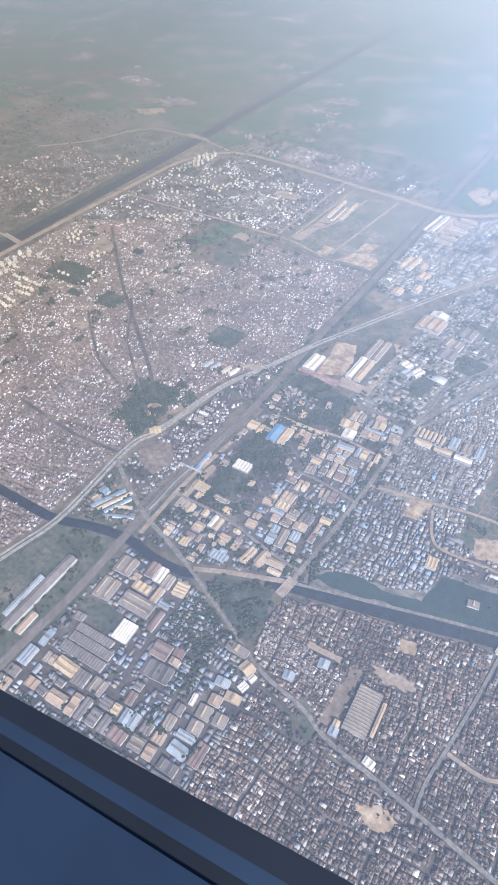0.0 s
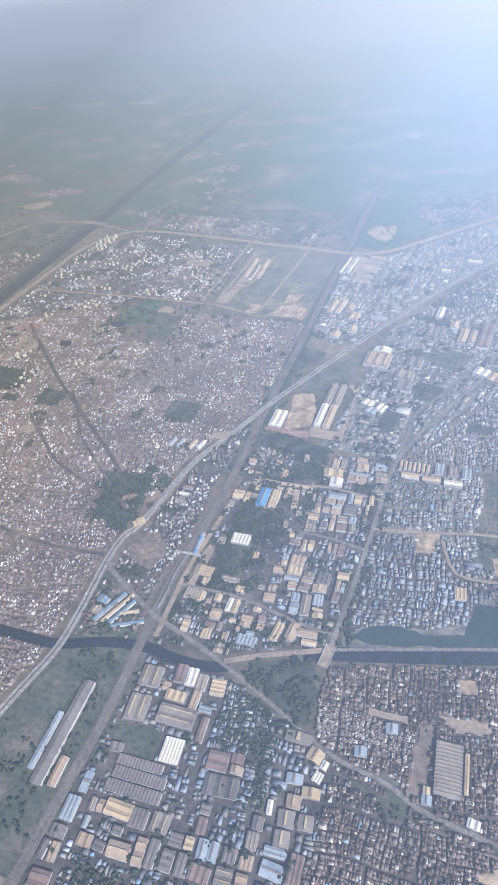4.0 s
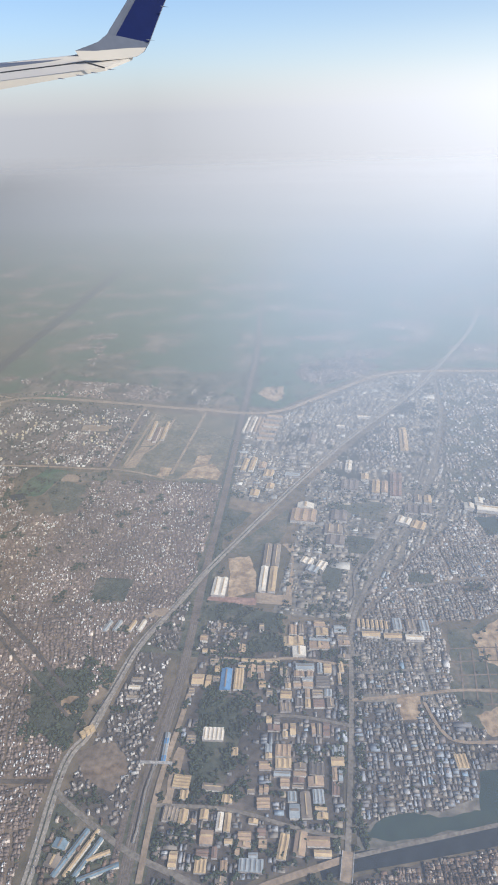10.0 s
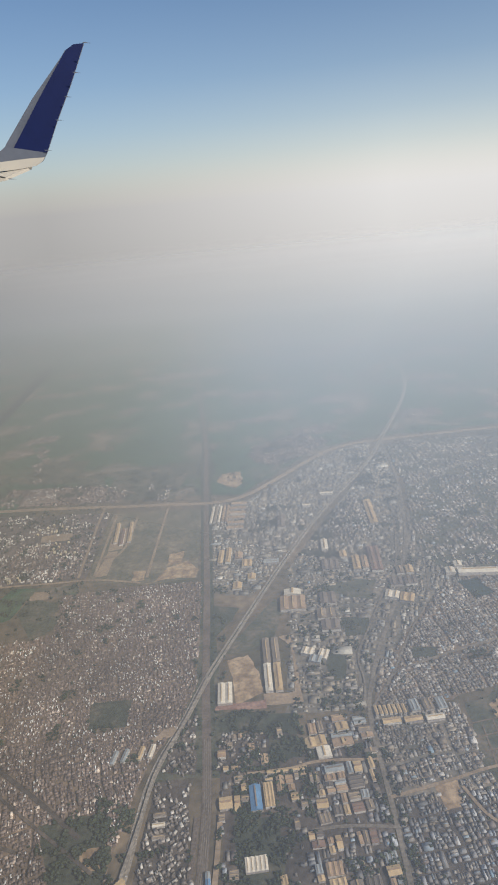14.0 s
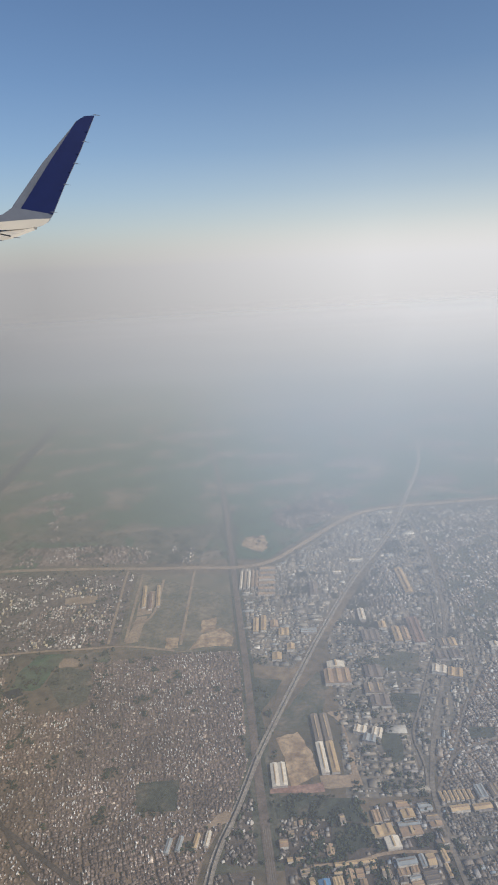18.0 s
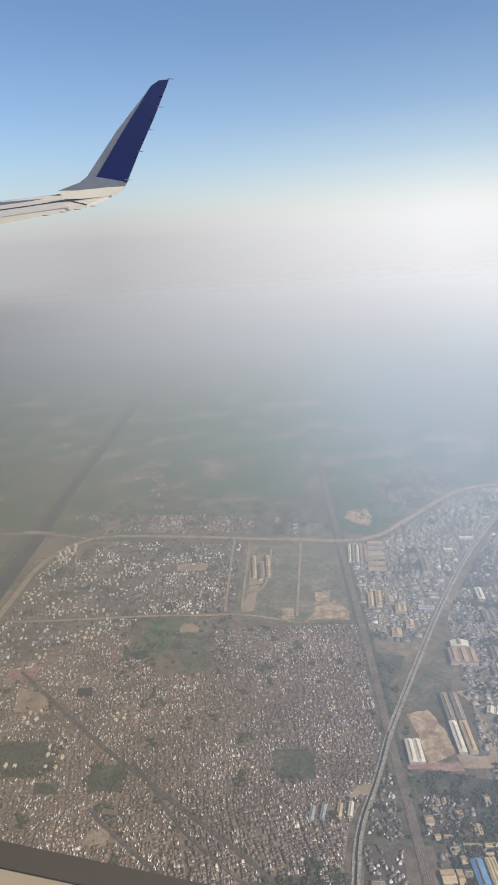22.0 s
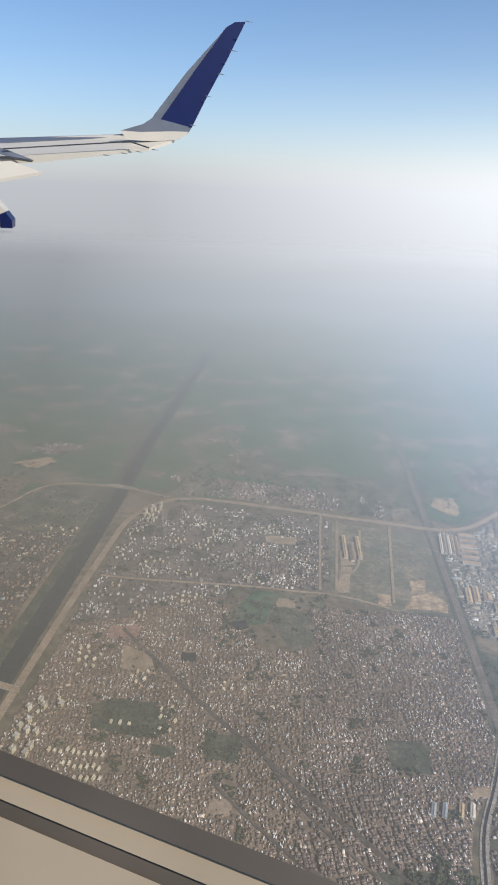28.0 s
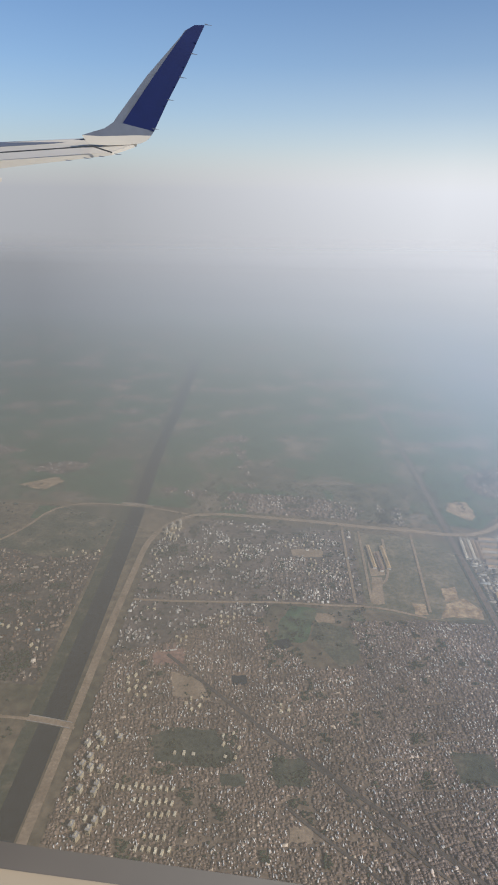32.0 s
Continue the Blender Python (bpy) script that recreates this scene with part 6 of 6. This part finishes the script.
wood("avenue_trees", [(0.12, 0.5), (0.17, 0.5), (0.17, 1.05), (0.12, 1.05)], 1260, "dark street trees along an avenue", 1.2)
wood("link_trees", [(-0.15, 0.43), (0.0, 0.46), (0.13, 0.52), (0.13, 0.57), (-0.15, 0.57)], 840, "dark trees between works sheds", 1.2)
wood("mill_trees", [(0.0, 0.55), (0.14, 0.53), (0.14, 1.0), (0.30, 1.36), (0.42, 1.8), (0.3, 2.0), (0.02, 1.5), (0.0, 1.2)], 3000, "dark trees between factory plots", 1.4)
wood("slum_trees", DENSE, 1500, "small dark trees among dense houses", 1.0)
wood("planned_trees", PLANNED, 1500, "dark trees among scattered houses", 1.4)
wood("park_trees", [(-1.09, 1.0), (-0.90, 1.0), (-0.90, 1.10), (-1.09, 1.10)], 420, "dark trees in a green hollow", 1.1)
wood("school_trees", [(-0.83, 0.965), (-0.74, 0.965), (-0.74, 1.04), (-0.83, 1.04)], 220, "dark trees on a school ground", 1.1)
wood("plot_trees", [(-0.86, 1.30), (-0.57, 1.30), (-0.57, 1.56), (-0.86, 1.56)], 750, "dark trees round a playing field", 1.3)
wood("south_trees", [(0.15, 0.48), (0.8, 0.68), (0.9, 0.0), (0.2, 0.0)], 2400, "small dark trees among row houses", 0.9)
wood("east_trees", [(0.15, 0.55), (0.45, 0.62), (1.1, 1.4), (0.45, 1.9), (0.2, 1.1)], 1800, "small dark trees among houses", 1.2)
wood("ring_trees", [(-1.24, 2.03), (-0.1, 1.99), (0.3, 2.4), (0.2, 2.6), (-0.3, 2.35), (-1.1, 2.35)], 2240, "dark trees beyond the ring road", 1.5)
wood("plain_trees", [(-3.4, 2.1), (2.2, 2.3), (2.8, 4.5), (-3.6, 4.5)], 5600, "hazy trees scattered over the plain", 2.2)
wood("canal_trees", [(-2.4, 1.0), (-1.38, 1.0), (-1.42, 2.1), (-2.4, 2.1)], 1200, "dark trees west of the canal", 1.6)

gx, gy = [], []
for c, turn, u, v, w, d, poly in VACANT:
    m = int(6 + w * d / 3.0e-5)
    a, b = u + rng.uniform(-0.5, 0.5, m) * w, v + rng.uniform(-0.5, 0.5, m) * d
    s = radians(turn)
    vx, vy = c[0] + a * math.cos(s) - b * math.sin(s), c[1] + a * math.sin(s) + b * math.cos(s)
    ok = inside(vx, vy, poly) & (rng.random(m) < (0.35 if poly[0] == (-0.15, 0.41) else 0.75))
    for line, half in LINES:
        ok &= off_line(vx, vy, line) > half
    gx.append(vx[ok])
    gy.append(vy[ok])
gx, gy = np.concatenate(gx), np.concatenate(gy)
grove("yard_trees", gx, gy, rng.uniform(0.6, 1.6, len(gx)), "dark trees filling empty yards between houses")

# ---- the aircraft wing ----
# enlarged and set kilometres off, where it fits the camera's view
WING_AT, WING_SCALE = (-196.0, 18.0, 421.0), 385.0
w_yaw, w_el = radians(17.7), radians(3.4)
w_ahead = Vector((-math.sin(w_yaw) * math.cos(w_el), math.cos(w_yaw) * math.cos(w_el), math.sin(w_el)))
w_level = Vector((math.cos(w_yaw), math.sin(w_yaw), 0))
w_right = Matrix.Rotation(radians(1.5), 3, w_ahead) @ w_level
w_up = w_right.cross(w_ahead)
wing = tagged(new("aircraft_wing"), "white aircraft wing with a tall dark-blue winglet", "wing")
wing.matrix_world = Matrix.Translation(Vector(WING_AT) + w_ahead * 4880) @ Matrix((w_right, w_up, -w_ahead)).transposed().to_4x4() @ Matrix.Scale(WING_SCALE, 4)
M_SKIN = surface("white_wing_paint", [(0.0, (0.53, 0.47, 0.38)), (1.0, (0.56, 0.50, 0.405))], grain=0.004, patch=0.001, rough=0.4, spec=0.5, detail=0.03, bump=0.0)
M_GREY = surface("grey_wing_paint", [(0.0, (0.10, 0.11, 0.135)), (1.0, (0.13, 0.14, 0.165))], grain=0.02, patch=0.004, rough=0.45, spec=0.5, detail=0.06, bump=0.0)
M_NAVY = surface("navy_winglet_paint", [(0.0, (0.004, 0.009, 0.058)), (1.0, (0.005, 0.011, 0.068))], grain=0.02, patch=0.004, rough=0.4, spec=0.25, detail=0.05, bump=0.0)
M_SEAL = surface("dark_panel_gap", [(0.0, (0.03, 0.03, 0.03)), (1.0, (0.05, 0.05, 0.05))], grain=0.05, patch=0.01, rough=0.8, bump=0.0)


def panel(name, rim, thick, material, parent, label="", drop=(0, -1, 0)):
    """A panel with an outline in wing units (along the span, up, towards the viewer), shaped to fit the view, and a
    thickness.
    """
    n = len(rim)
    d = Vector(drop) * thick
    v = [tuple(p) for p in rim] + [tuple(Vector(p) + d) for p in rim]
    f = [tuple(range(n)), tuple(range(2 * n - 1, n - 1, -1))] + [(i, n + i, n + (i + 1) % n, (i + 1) % n) for i in range(n)]
    return part(name, v, f, material, parent, label)


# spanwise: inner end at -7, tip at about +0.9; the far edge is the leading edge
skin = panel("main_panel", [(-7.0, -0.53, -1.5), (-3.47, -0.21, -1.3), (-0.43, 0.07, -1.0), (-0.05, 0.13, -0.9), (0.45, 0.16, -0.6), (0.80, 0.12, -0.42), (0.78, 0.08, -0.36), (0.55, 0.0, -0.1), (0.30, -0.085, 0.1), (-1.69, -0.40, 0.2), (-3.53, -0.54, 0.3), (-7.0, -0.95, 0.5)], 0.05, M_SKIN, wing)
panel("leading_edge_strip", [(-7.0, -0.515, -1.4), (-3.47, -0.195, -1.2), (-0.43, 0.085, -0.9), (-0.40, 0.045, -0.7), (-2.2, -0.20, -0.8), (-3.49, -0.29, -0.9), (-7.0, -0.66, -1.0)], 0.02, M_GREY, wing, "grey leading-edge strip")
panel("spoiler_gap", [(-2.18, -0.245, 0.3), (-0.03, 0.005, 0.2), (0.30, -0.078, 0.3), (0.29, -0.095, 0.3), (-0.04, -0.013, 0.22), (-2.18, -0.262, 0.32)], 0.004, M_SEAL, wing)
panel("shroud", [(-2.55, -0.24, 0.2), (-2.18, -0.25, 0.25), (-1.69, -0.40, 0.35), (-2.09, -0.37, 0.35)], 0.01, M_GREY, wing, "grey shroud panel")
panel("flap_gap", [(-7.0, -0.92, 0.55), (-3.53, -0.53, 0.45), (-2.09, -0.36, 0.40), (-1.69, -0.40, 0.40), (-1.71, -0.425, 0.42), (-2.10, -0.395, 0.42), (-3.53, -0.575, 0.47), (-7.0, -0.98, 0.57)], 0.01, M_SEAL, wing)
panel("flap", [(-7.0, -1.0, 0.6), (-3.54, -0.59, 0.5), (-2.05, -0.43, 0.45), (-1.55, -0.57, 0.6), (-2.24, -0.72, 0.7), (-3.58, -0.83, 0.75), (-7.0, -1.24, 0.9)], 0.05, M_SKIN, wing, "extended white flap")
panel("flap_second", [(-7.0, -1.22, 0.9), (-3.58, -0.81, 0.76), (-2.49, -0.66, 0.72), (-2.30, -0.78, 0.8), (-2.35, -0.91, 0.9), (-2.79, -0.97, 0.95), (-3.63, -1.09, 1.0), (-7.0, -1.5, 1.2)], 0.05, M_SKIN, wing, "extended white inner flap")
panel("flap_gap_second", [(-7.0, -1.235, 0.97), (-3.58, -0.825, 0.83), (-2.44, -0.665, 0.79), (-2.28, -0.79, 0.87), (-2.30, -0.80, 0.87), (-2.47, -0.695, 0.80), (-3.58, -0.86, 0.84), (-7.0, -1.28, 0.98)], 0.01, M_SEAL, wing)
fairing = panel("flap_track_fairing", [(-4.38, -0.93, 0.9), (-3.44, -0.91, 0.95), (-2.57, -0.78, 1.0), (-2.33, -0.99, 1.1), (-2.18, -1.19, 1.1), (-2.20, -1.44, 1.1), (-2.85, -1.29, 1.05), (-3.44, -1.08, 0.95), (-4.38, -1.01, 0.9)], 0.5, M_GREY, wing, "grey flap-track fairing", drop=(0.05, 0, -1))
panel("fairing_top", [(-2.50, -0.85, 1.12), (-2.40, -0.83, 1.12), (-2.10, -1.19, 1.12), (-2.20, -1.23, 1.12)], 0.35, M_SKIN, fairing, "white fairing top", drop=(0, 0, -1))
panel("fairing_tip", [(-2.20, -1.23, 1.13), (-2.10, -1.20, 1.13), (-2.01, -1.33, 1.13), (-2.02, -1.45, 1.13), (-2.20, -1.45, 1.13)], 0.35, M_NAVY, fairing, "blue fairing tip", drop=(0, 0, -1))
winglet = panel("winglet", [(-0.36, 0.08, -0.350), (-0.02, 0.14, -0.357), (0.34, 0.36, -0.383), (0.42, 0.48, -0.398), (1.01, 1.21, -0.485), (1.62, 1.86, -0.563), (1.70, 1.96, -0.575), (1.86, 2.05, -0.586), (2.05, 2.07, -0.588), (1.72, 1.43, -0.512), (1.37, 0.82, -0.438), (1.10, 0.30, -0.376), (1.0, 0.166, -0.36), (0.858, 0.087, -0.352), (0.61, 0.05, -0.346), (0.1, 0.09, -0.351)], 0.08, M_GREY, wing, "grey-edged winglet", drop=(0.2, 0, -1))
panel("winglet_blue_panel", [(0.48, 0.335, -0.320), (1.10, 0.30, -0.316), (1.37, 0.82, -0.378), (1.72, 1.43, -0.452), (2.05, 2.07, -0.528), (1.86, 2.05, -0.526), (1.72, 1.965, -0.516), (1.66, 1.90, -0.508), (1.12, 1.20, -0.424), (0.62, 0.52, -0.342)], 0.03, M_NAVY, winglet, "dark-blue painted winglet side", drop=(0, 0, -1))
# shading on the curved root is put into paint: grey above, pale below
panel("winglet_root", [(0.40, 0.43, -0.33), (0.53, 0.40, -0.326), (1.10, 0.30, -0.314), (1.045, 0.225, -0.305), (0.75, 0.215, -0.303), (0.45, 0.19, -0.30), (0.15, 0.165, -0.30), (-0.2, 0.165, -0.30), (-0.05, 0.215, -0.305), (0.206, 0.30, -0.315)], 0.04, M_GREY, winglet, "winglet root coloured grey for shading", drop=(0, 0, -1))
panel("tip_skin", [(1.045, 0.225, -0.302), (1.0, 0.166, -0.295), (0.93, 0.12, -0.29), (0.858, 0.087, -0.286), (0.64, 0.05, -0.282), (0.26, 0.02, -0.28), (-0.1, 0.02, -0.28), (-0.2, 0.165, -0.296), (0.15, 0.165, -0.296), (0.45, 0.19, -0.298), (0.75, 0.215, -0.30)], 0.04, M_SKIN, winglet, "rounded wing tip coloured pale as the lit part", drop=(0, 0, -1))
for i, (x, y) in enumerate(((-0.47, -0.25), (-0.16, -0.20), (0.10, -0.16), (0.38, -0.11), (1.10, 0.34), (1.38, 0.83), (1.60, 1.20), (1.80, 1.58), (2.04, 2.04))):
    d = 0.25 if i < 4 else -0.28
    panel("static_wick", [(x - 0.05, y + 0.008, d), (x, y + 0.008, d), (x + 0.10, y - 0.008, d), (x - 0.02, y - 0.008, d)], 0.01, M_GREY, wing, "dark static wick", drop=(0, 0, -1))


# ---- railway and viaduct ----
for i, off in enumerate((-2.6, -1.2, 0.4, 1.8)):
    ribbon("road_rail_track", [p for p in RAIL if p[1] < 1.05], 0.0007, 0.62, M_ROAD, "pair of grey rails on the ballast", "railway", shift=off)
YARD = [(-0.176, 0.44), (-0.183, 0.53), (-0.186, 0.60), (-0.178, 0.70), (-0.174, 0.78)]
ribbon("ground_station_platform", YARD, 0.0045, 1.1, M_BUND, "pale earth station platform along the tracks", "platform", thick=0.7, shift=-8.0)
ribbon("ground_goods_platform", YARD, 0.005, 1.0, M_TRACK, "brown goods platform along the tracks", "platform", thick=0.6, shift=8.5)
footbridge = thing("footbridge", "grey footbridge crossing the railway tracks", "bridge", at=(-0.178 * S, 0.622 * S, 0), turn=4)
part("deck", *box(-11, 11, -0.8, 0.8, 3.2, 3.5), M_CONC, footbridge)
for s in (-10, 0, 10):
    part("pier", *box(s - 0.3, s + 0.3, -0.6, 0.6, 0, 3.2), M_CONC, footbridge)
for s in (-0.8, 0.8):
    part("rail", *box(-11, 11, s - 0.06, s + 0.06, 3.5, 4.1), M_CONC, footbridge)
for i in range(5):
    c = shed(-0.168 - 0.001 * i, 0.632 + 0.011 * i, 0.008, 0.010, 4, ("blue", "sky", "sky", "blue", "sky")[i], 0.007, 1, label="small blue platform canopy beside the tracks", name="platform_canopy")
coach = thing("train_coach", "pale grey passenger coach standing on the track", "train", "train coaches", at=(-0.1795 * S, 0.50 * S, 0.65), turn=3)
part("body", *box(-0.55, 0.55, -2.4, 2.4, 0.45, 1.5), ROOFS["sky"], coach)
part("roof", *box(-0.48, 0.48, -2.4, 2.4, 1.5, 1.7), ROOFS["grey"], coach)
for s in (-1.6, 1.6):
    part("bogie", *box(-0.45, 0.45, s - 0.5, s + 0.5, 0, 0.45), M_RAILDARK, coach)
for i in range(1, 11):
    y = 0.50 + 0.0127 * i
    copy_thing(coach, pose(float(np.interp(y, [p[1] for p in RAIL], [p[0] for p in RAIL])) * S + 1.6, y * S, 0.65, 0, 0, 2))

VIADUCT = [(-0.318, 0.66), (-0.296, 0.771), (-0.281, 0.886), (-0.234, 0.989), (-0.187, 1.124)]
viaduct = thing("metro_viaduct", "grey elevated metro viaduct along the main road", "viaduct")
ribbon("deck", VIADUCT, 0.0032, 2.4, M_HIGHWAY, "", "", thick=0.6, parent=viaduct)
ribbon("parapet", VIADUCT, 0.0003, 2.6, M_HIGHWAY, "", "", thick=0.3, shift=1.3, parent=viaduct)
ribbon("parapet", VIADUCT, 0.0003, 2.6, M_HIGHWAY, "", "", thick=0.3, shift=-1.3, parent=viaduct)
vp = smooth_line(VIADUCT)
for y in np.arange(0.67, 1.12, 0.018):
    x = float(np.interp(y, vp[:, 1], vp[:, 0])) * S
    part("pier", *box(x - 0.45, x + 0.45, y * S - 0.45, y * S + 0.45, 0, 1.8), M_CONC, viaduct)
station = thing("metro_station", "cream metro station hall on the elevated line", "station", at=(-0.316 * S, 0.667 * S, 0), turn=50)
for i in range(3):
    part("hall", *box(-5.2 + 3.6 * i, -2.0 + 3.6 * i, -1.5, 1.5, 0, 5.6 - 0.8 * abs(i - 1)), ROOFS["cream"], station)
    part("roof", *box(-5.3 + 3.6 * i, -1.9 + 3.6 * i, -1.7, 1.7, 5.6 - 0.8 * abs(i - 1), 5.9 - 0.8 * abs(i - 1)), ROOFS["cream"], station)
for name, line, half, label in (("avenue", [(0.1375, 0.478), (0.139, 0.493), (0.141, 0.52)], 0.0085, "pale bridge carrying the avenue over the drain"),
                                ("east", [(0.4965, 0.66), (0.491, 0.624), (0.487, 0.585)], 0.0075, "pale bridge carrying a road over the drain"),
                                ("canal", [(-1.375, 1.1), (-1.33, 1.095), (-1.27, 1.085)], 0.008, "pale bridge carrying a road over the canal"),
                                ("ring", [(-1.42, 2.128), (-1.36, 2.127), (-1.30, 2.11)], 0.007, "pale bridge carrying a field road over the canal")):
    deck = thing("bridge", label, "bridge")
    ribbon("deck", line, half, 1.5, M_BUND, "", "", thick=0.9, parent=deck)
    ribbon("parapet", line, 0.0006, 1.9, M_CONC, "", "", thick=0.4, shift=half * S, parent=deck)
    ribbon("parapet", line, 0.0006, 1.9, M_CONC, "", "", thick=0.4, shift=-half * S, parent=deck)
ribbon("road_highway_median", HIGHWAY, 0.0009, 1.02, M_SCRUB, "narrow planted median of the main road", "median", thick=0.4)
# traffic on the main road
hp = smooth_line(HIGHWAY)
hs = rng.uniform(0.3, 2.4, 260)
hx, hd = np.interp(hs, hp[:, 1], hp[:, 0]), np.arctan2(np.interp(hs + 0.02, hp[:, 1], hp[:, 0]) - np.interp(hs - 0.02, hp[:, 1], hp[:, 0]), 0.04)
lane_off = rng.choice([-2.3, -1.3, 1.3, 2.3], 260)
size = rng.choice([0.9, 1.0, 2.2], 260, p=[0.5, 0.3, 0.2])
cars = boxes_mesh("cars", np.r_[hx * S + lane_off, hx * S + lane_off], np.r_[hs * S, hs * S], np.r_[size * 0, size * 0] + 0.42, np.r_[size, size * 0.5], np.full(520, 0.60), np.r_[np.full(260, 0.9), np.full(260, 1.12)], np.r_[-hd, -hd], M_TRAFFIC)
tagged(new("traffic", cars), "small cars and lorries on the main road", "vehicles", kind="stuff")
# plot lanes on the empty land
for i in range(6):
    x = 0.352 + 0.025 * i
    ribbon("road_plot_lane", [(x, 0.80), (x + 0.006, 0.86), (x + 0.012, 0.93 + 0.01 * i)], 0.0014, 0.66 + 0.004 * i, M_LANE, "narrow dusty lane between empty plots", "road")
for i in range(5):
    y = 0.80 + 0.034 * i
    ribbon("road_plot_lane", [(0.345, y), (0.42, y + 0.012), (0.495, y + 0.02)], 0.0014, 0.70 + 0.004 * i, M_LANE, "narrow dusty lane between empty plots", "road")
for i in range(5):
    ribbon("road_plot_lane", [(0.51, 0.77 + 0.034 * i), (0.66, 0.785 + 0.034 * i)], 0.0014, 0.73 + 0.004 * i, M_LANE, "narrow dusty lane between empty plots", "road")
# rows of trees in the plantation
gx, gy = [a.ravel() for a in np.meshgrid(np.arange(0.53, 0.74, 0.012), np.arange(0.95, 1.13, 0.007))]
ok = inside(gx, gy, [(0.524, 1.081), (0.592, 1.134), (0.74, 1.13), (0.74, 0.95), (0.611, 0.95), (0.536, 0.943)])
grove("plantation_trees", gx[ok], gy[ok], rng.uniform(1.0, 1.7, ok.sum()), "dark trees in straight plantation rows")

# ---- the cabin window's lower edge, stretched along the flight path to fit the view ----
def edge_strip(name, lower, upper, lift, material, parent, times, label=""):
    """A strip of the window surround between two angles below the level of the eye."""
    verts, faces = [], []
    for t in times:
        scene.frame_set(frame(t))
        a = cam.matrix_world.translation.copy()
        scene.frame_set(frame(t + 0.1))
        v = (cam.matrix_world.translation - a).normalized()
        side = v.cross(Vector((0, 0, 1))).normalized()
        up = side.cross(v)
        base = np.interp(t, EDGE_T, EDGE_A)
        for off, reach in ((upper, lift), (lower, lift), (lower, lift + 0.25), (upper, lift + 0.25)):
            g = radians(base + off)
            verts.append(a + (side * math.cos(g) - up * math.sin(g)) * reach)
    for i in range(len(times) - 1):
        for k in range(4):
            faces.append((4 * i + k, 4 * i + (k + 1) % 4, 4 * i + 4 + (k + 1) % 4, 4 * i + 4 + k))
    n = len(verts)
    faces += [(0, 1, 2, 3), (n - 1, n - 2, n - 3, n - 4)]
    return part(name, verts, faces, material, parent, label)


# angle of the edge below eye level by second, set to fit the camera's view
EDGE_T = [-1, 0, 1, 2, 2.5, 3.2, 6, 9, 13, 15.5, 16.2, 17, 17.6, 18.2, 19, 20.5, 21.5, 22, 23, 24, 25, 26, 28, 29, 30, 30.6, 31.4, 32, 34]
EDGE_A = [79, 79, 77.5, 77, 80, 86, 80, 72, 62, 57.5, 56.0, 54.6, 55.5, 56, 58.5, 58.5, 56.5, 55.6, 56.8, 60.5, 61, 60, 56.8, 53, 50.5, 52, 54, 56, 56]
# the early stretch is the same surround with shade put into its colours
M_SEAL_SHADED = surface("shaded_window_seal", [(0.0, (0.012, 0.014, 0.018)), (1.0, (0.022, 0.025, 0.03))], grain=0.6, patch=0.1, rough=0.6, bump=0.02)
M_CABIN_SHADED = surface("shaded_cabin_plastic", [(0.0, (0.022, 0.036, 0.06)), (1.0, (0.032, 0.048, 0.075))], grain=0.6, patch=0.1, rough=0.6, bump=0.02)
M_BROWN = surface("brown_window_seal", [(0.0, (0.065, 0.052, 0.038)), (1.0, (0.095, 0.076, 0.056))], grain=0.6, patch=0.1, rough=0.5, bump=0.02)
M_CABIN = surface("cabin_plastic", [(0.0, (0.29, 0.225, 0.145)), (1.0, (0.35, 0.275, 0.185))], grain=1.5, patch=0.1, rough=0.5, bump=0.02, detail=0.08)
early = tagged(new("window_seal"), "early stretch of the cabin window surround, coloured dark for shade", "window frame", kind="structure")
late = tagged(new("window_surround"), "beige cabin window surround with a brown seal", "window frame", kind="structure")
T_EARLY = [x * 0.25 - 0.25 for x in range(14)]
T_LATE = [15.5 + x * 0.25 for x in range(70)]
# early stretch in the shaded colours
edge_strip("gasket", 2.2, 0.0, 3.0, M_SEAL_SHADED, early, T_EARLY)
edge_strip("rim", 3.6, 2.2, 3.05, M_CABIN_SHADED, early, T_EARLY)
edge_strip("groove", 5.0, 3.6, 3.1, M_SEAL_SHADED, early, T_EARLY)
edge_strip("trim_panel", 24.0, 5.0, 3.08, M_CABIN_SHADED, early, T_EARLY)
edge_strip("gasket", 1.6, 0.0, 3.0, M_BROWN, late, T_LATE)
edge_strip("rim", 3.2, 1.6, 3.05, M_CABIN, late, T_LATE)
edge_strip("groove", 4.3, 3.2, 3.1, M_BROWN, late, T_LATE)
edge_strip("wall_panel", 20.0, 4.3, 3.08, M_CABIN, late, T_LATE)
scene.frame_set(1)
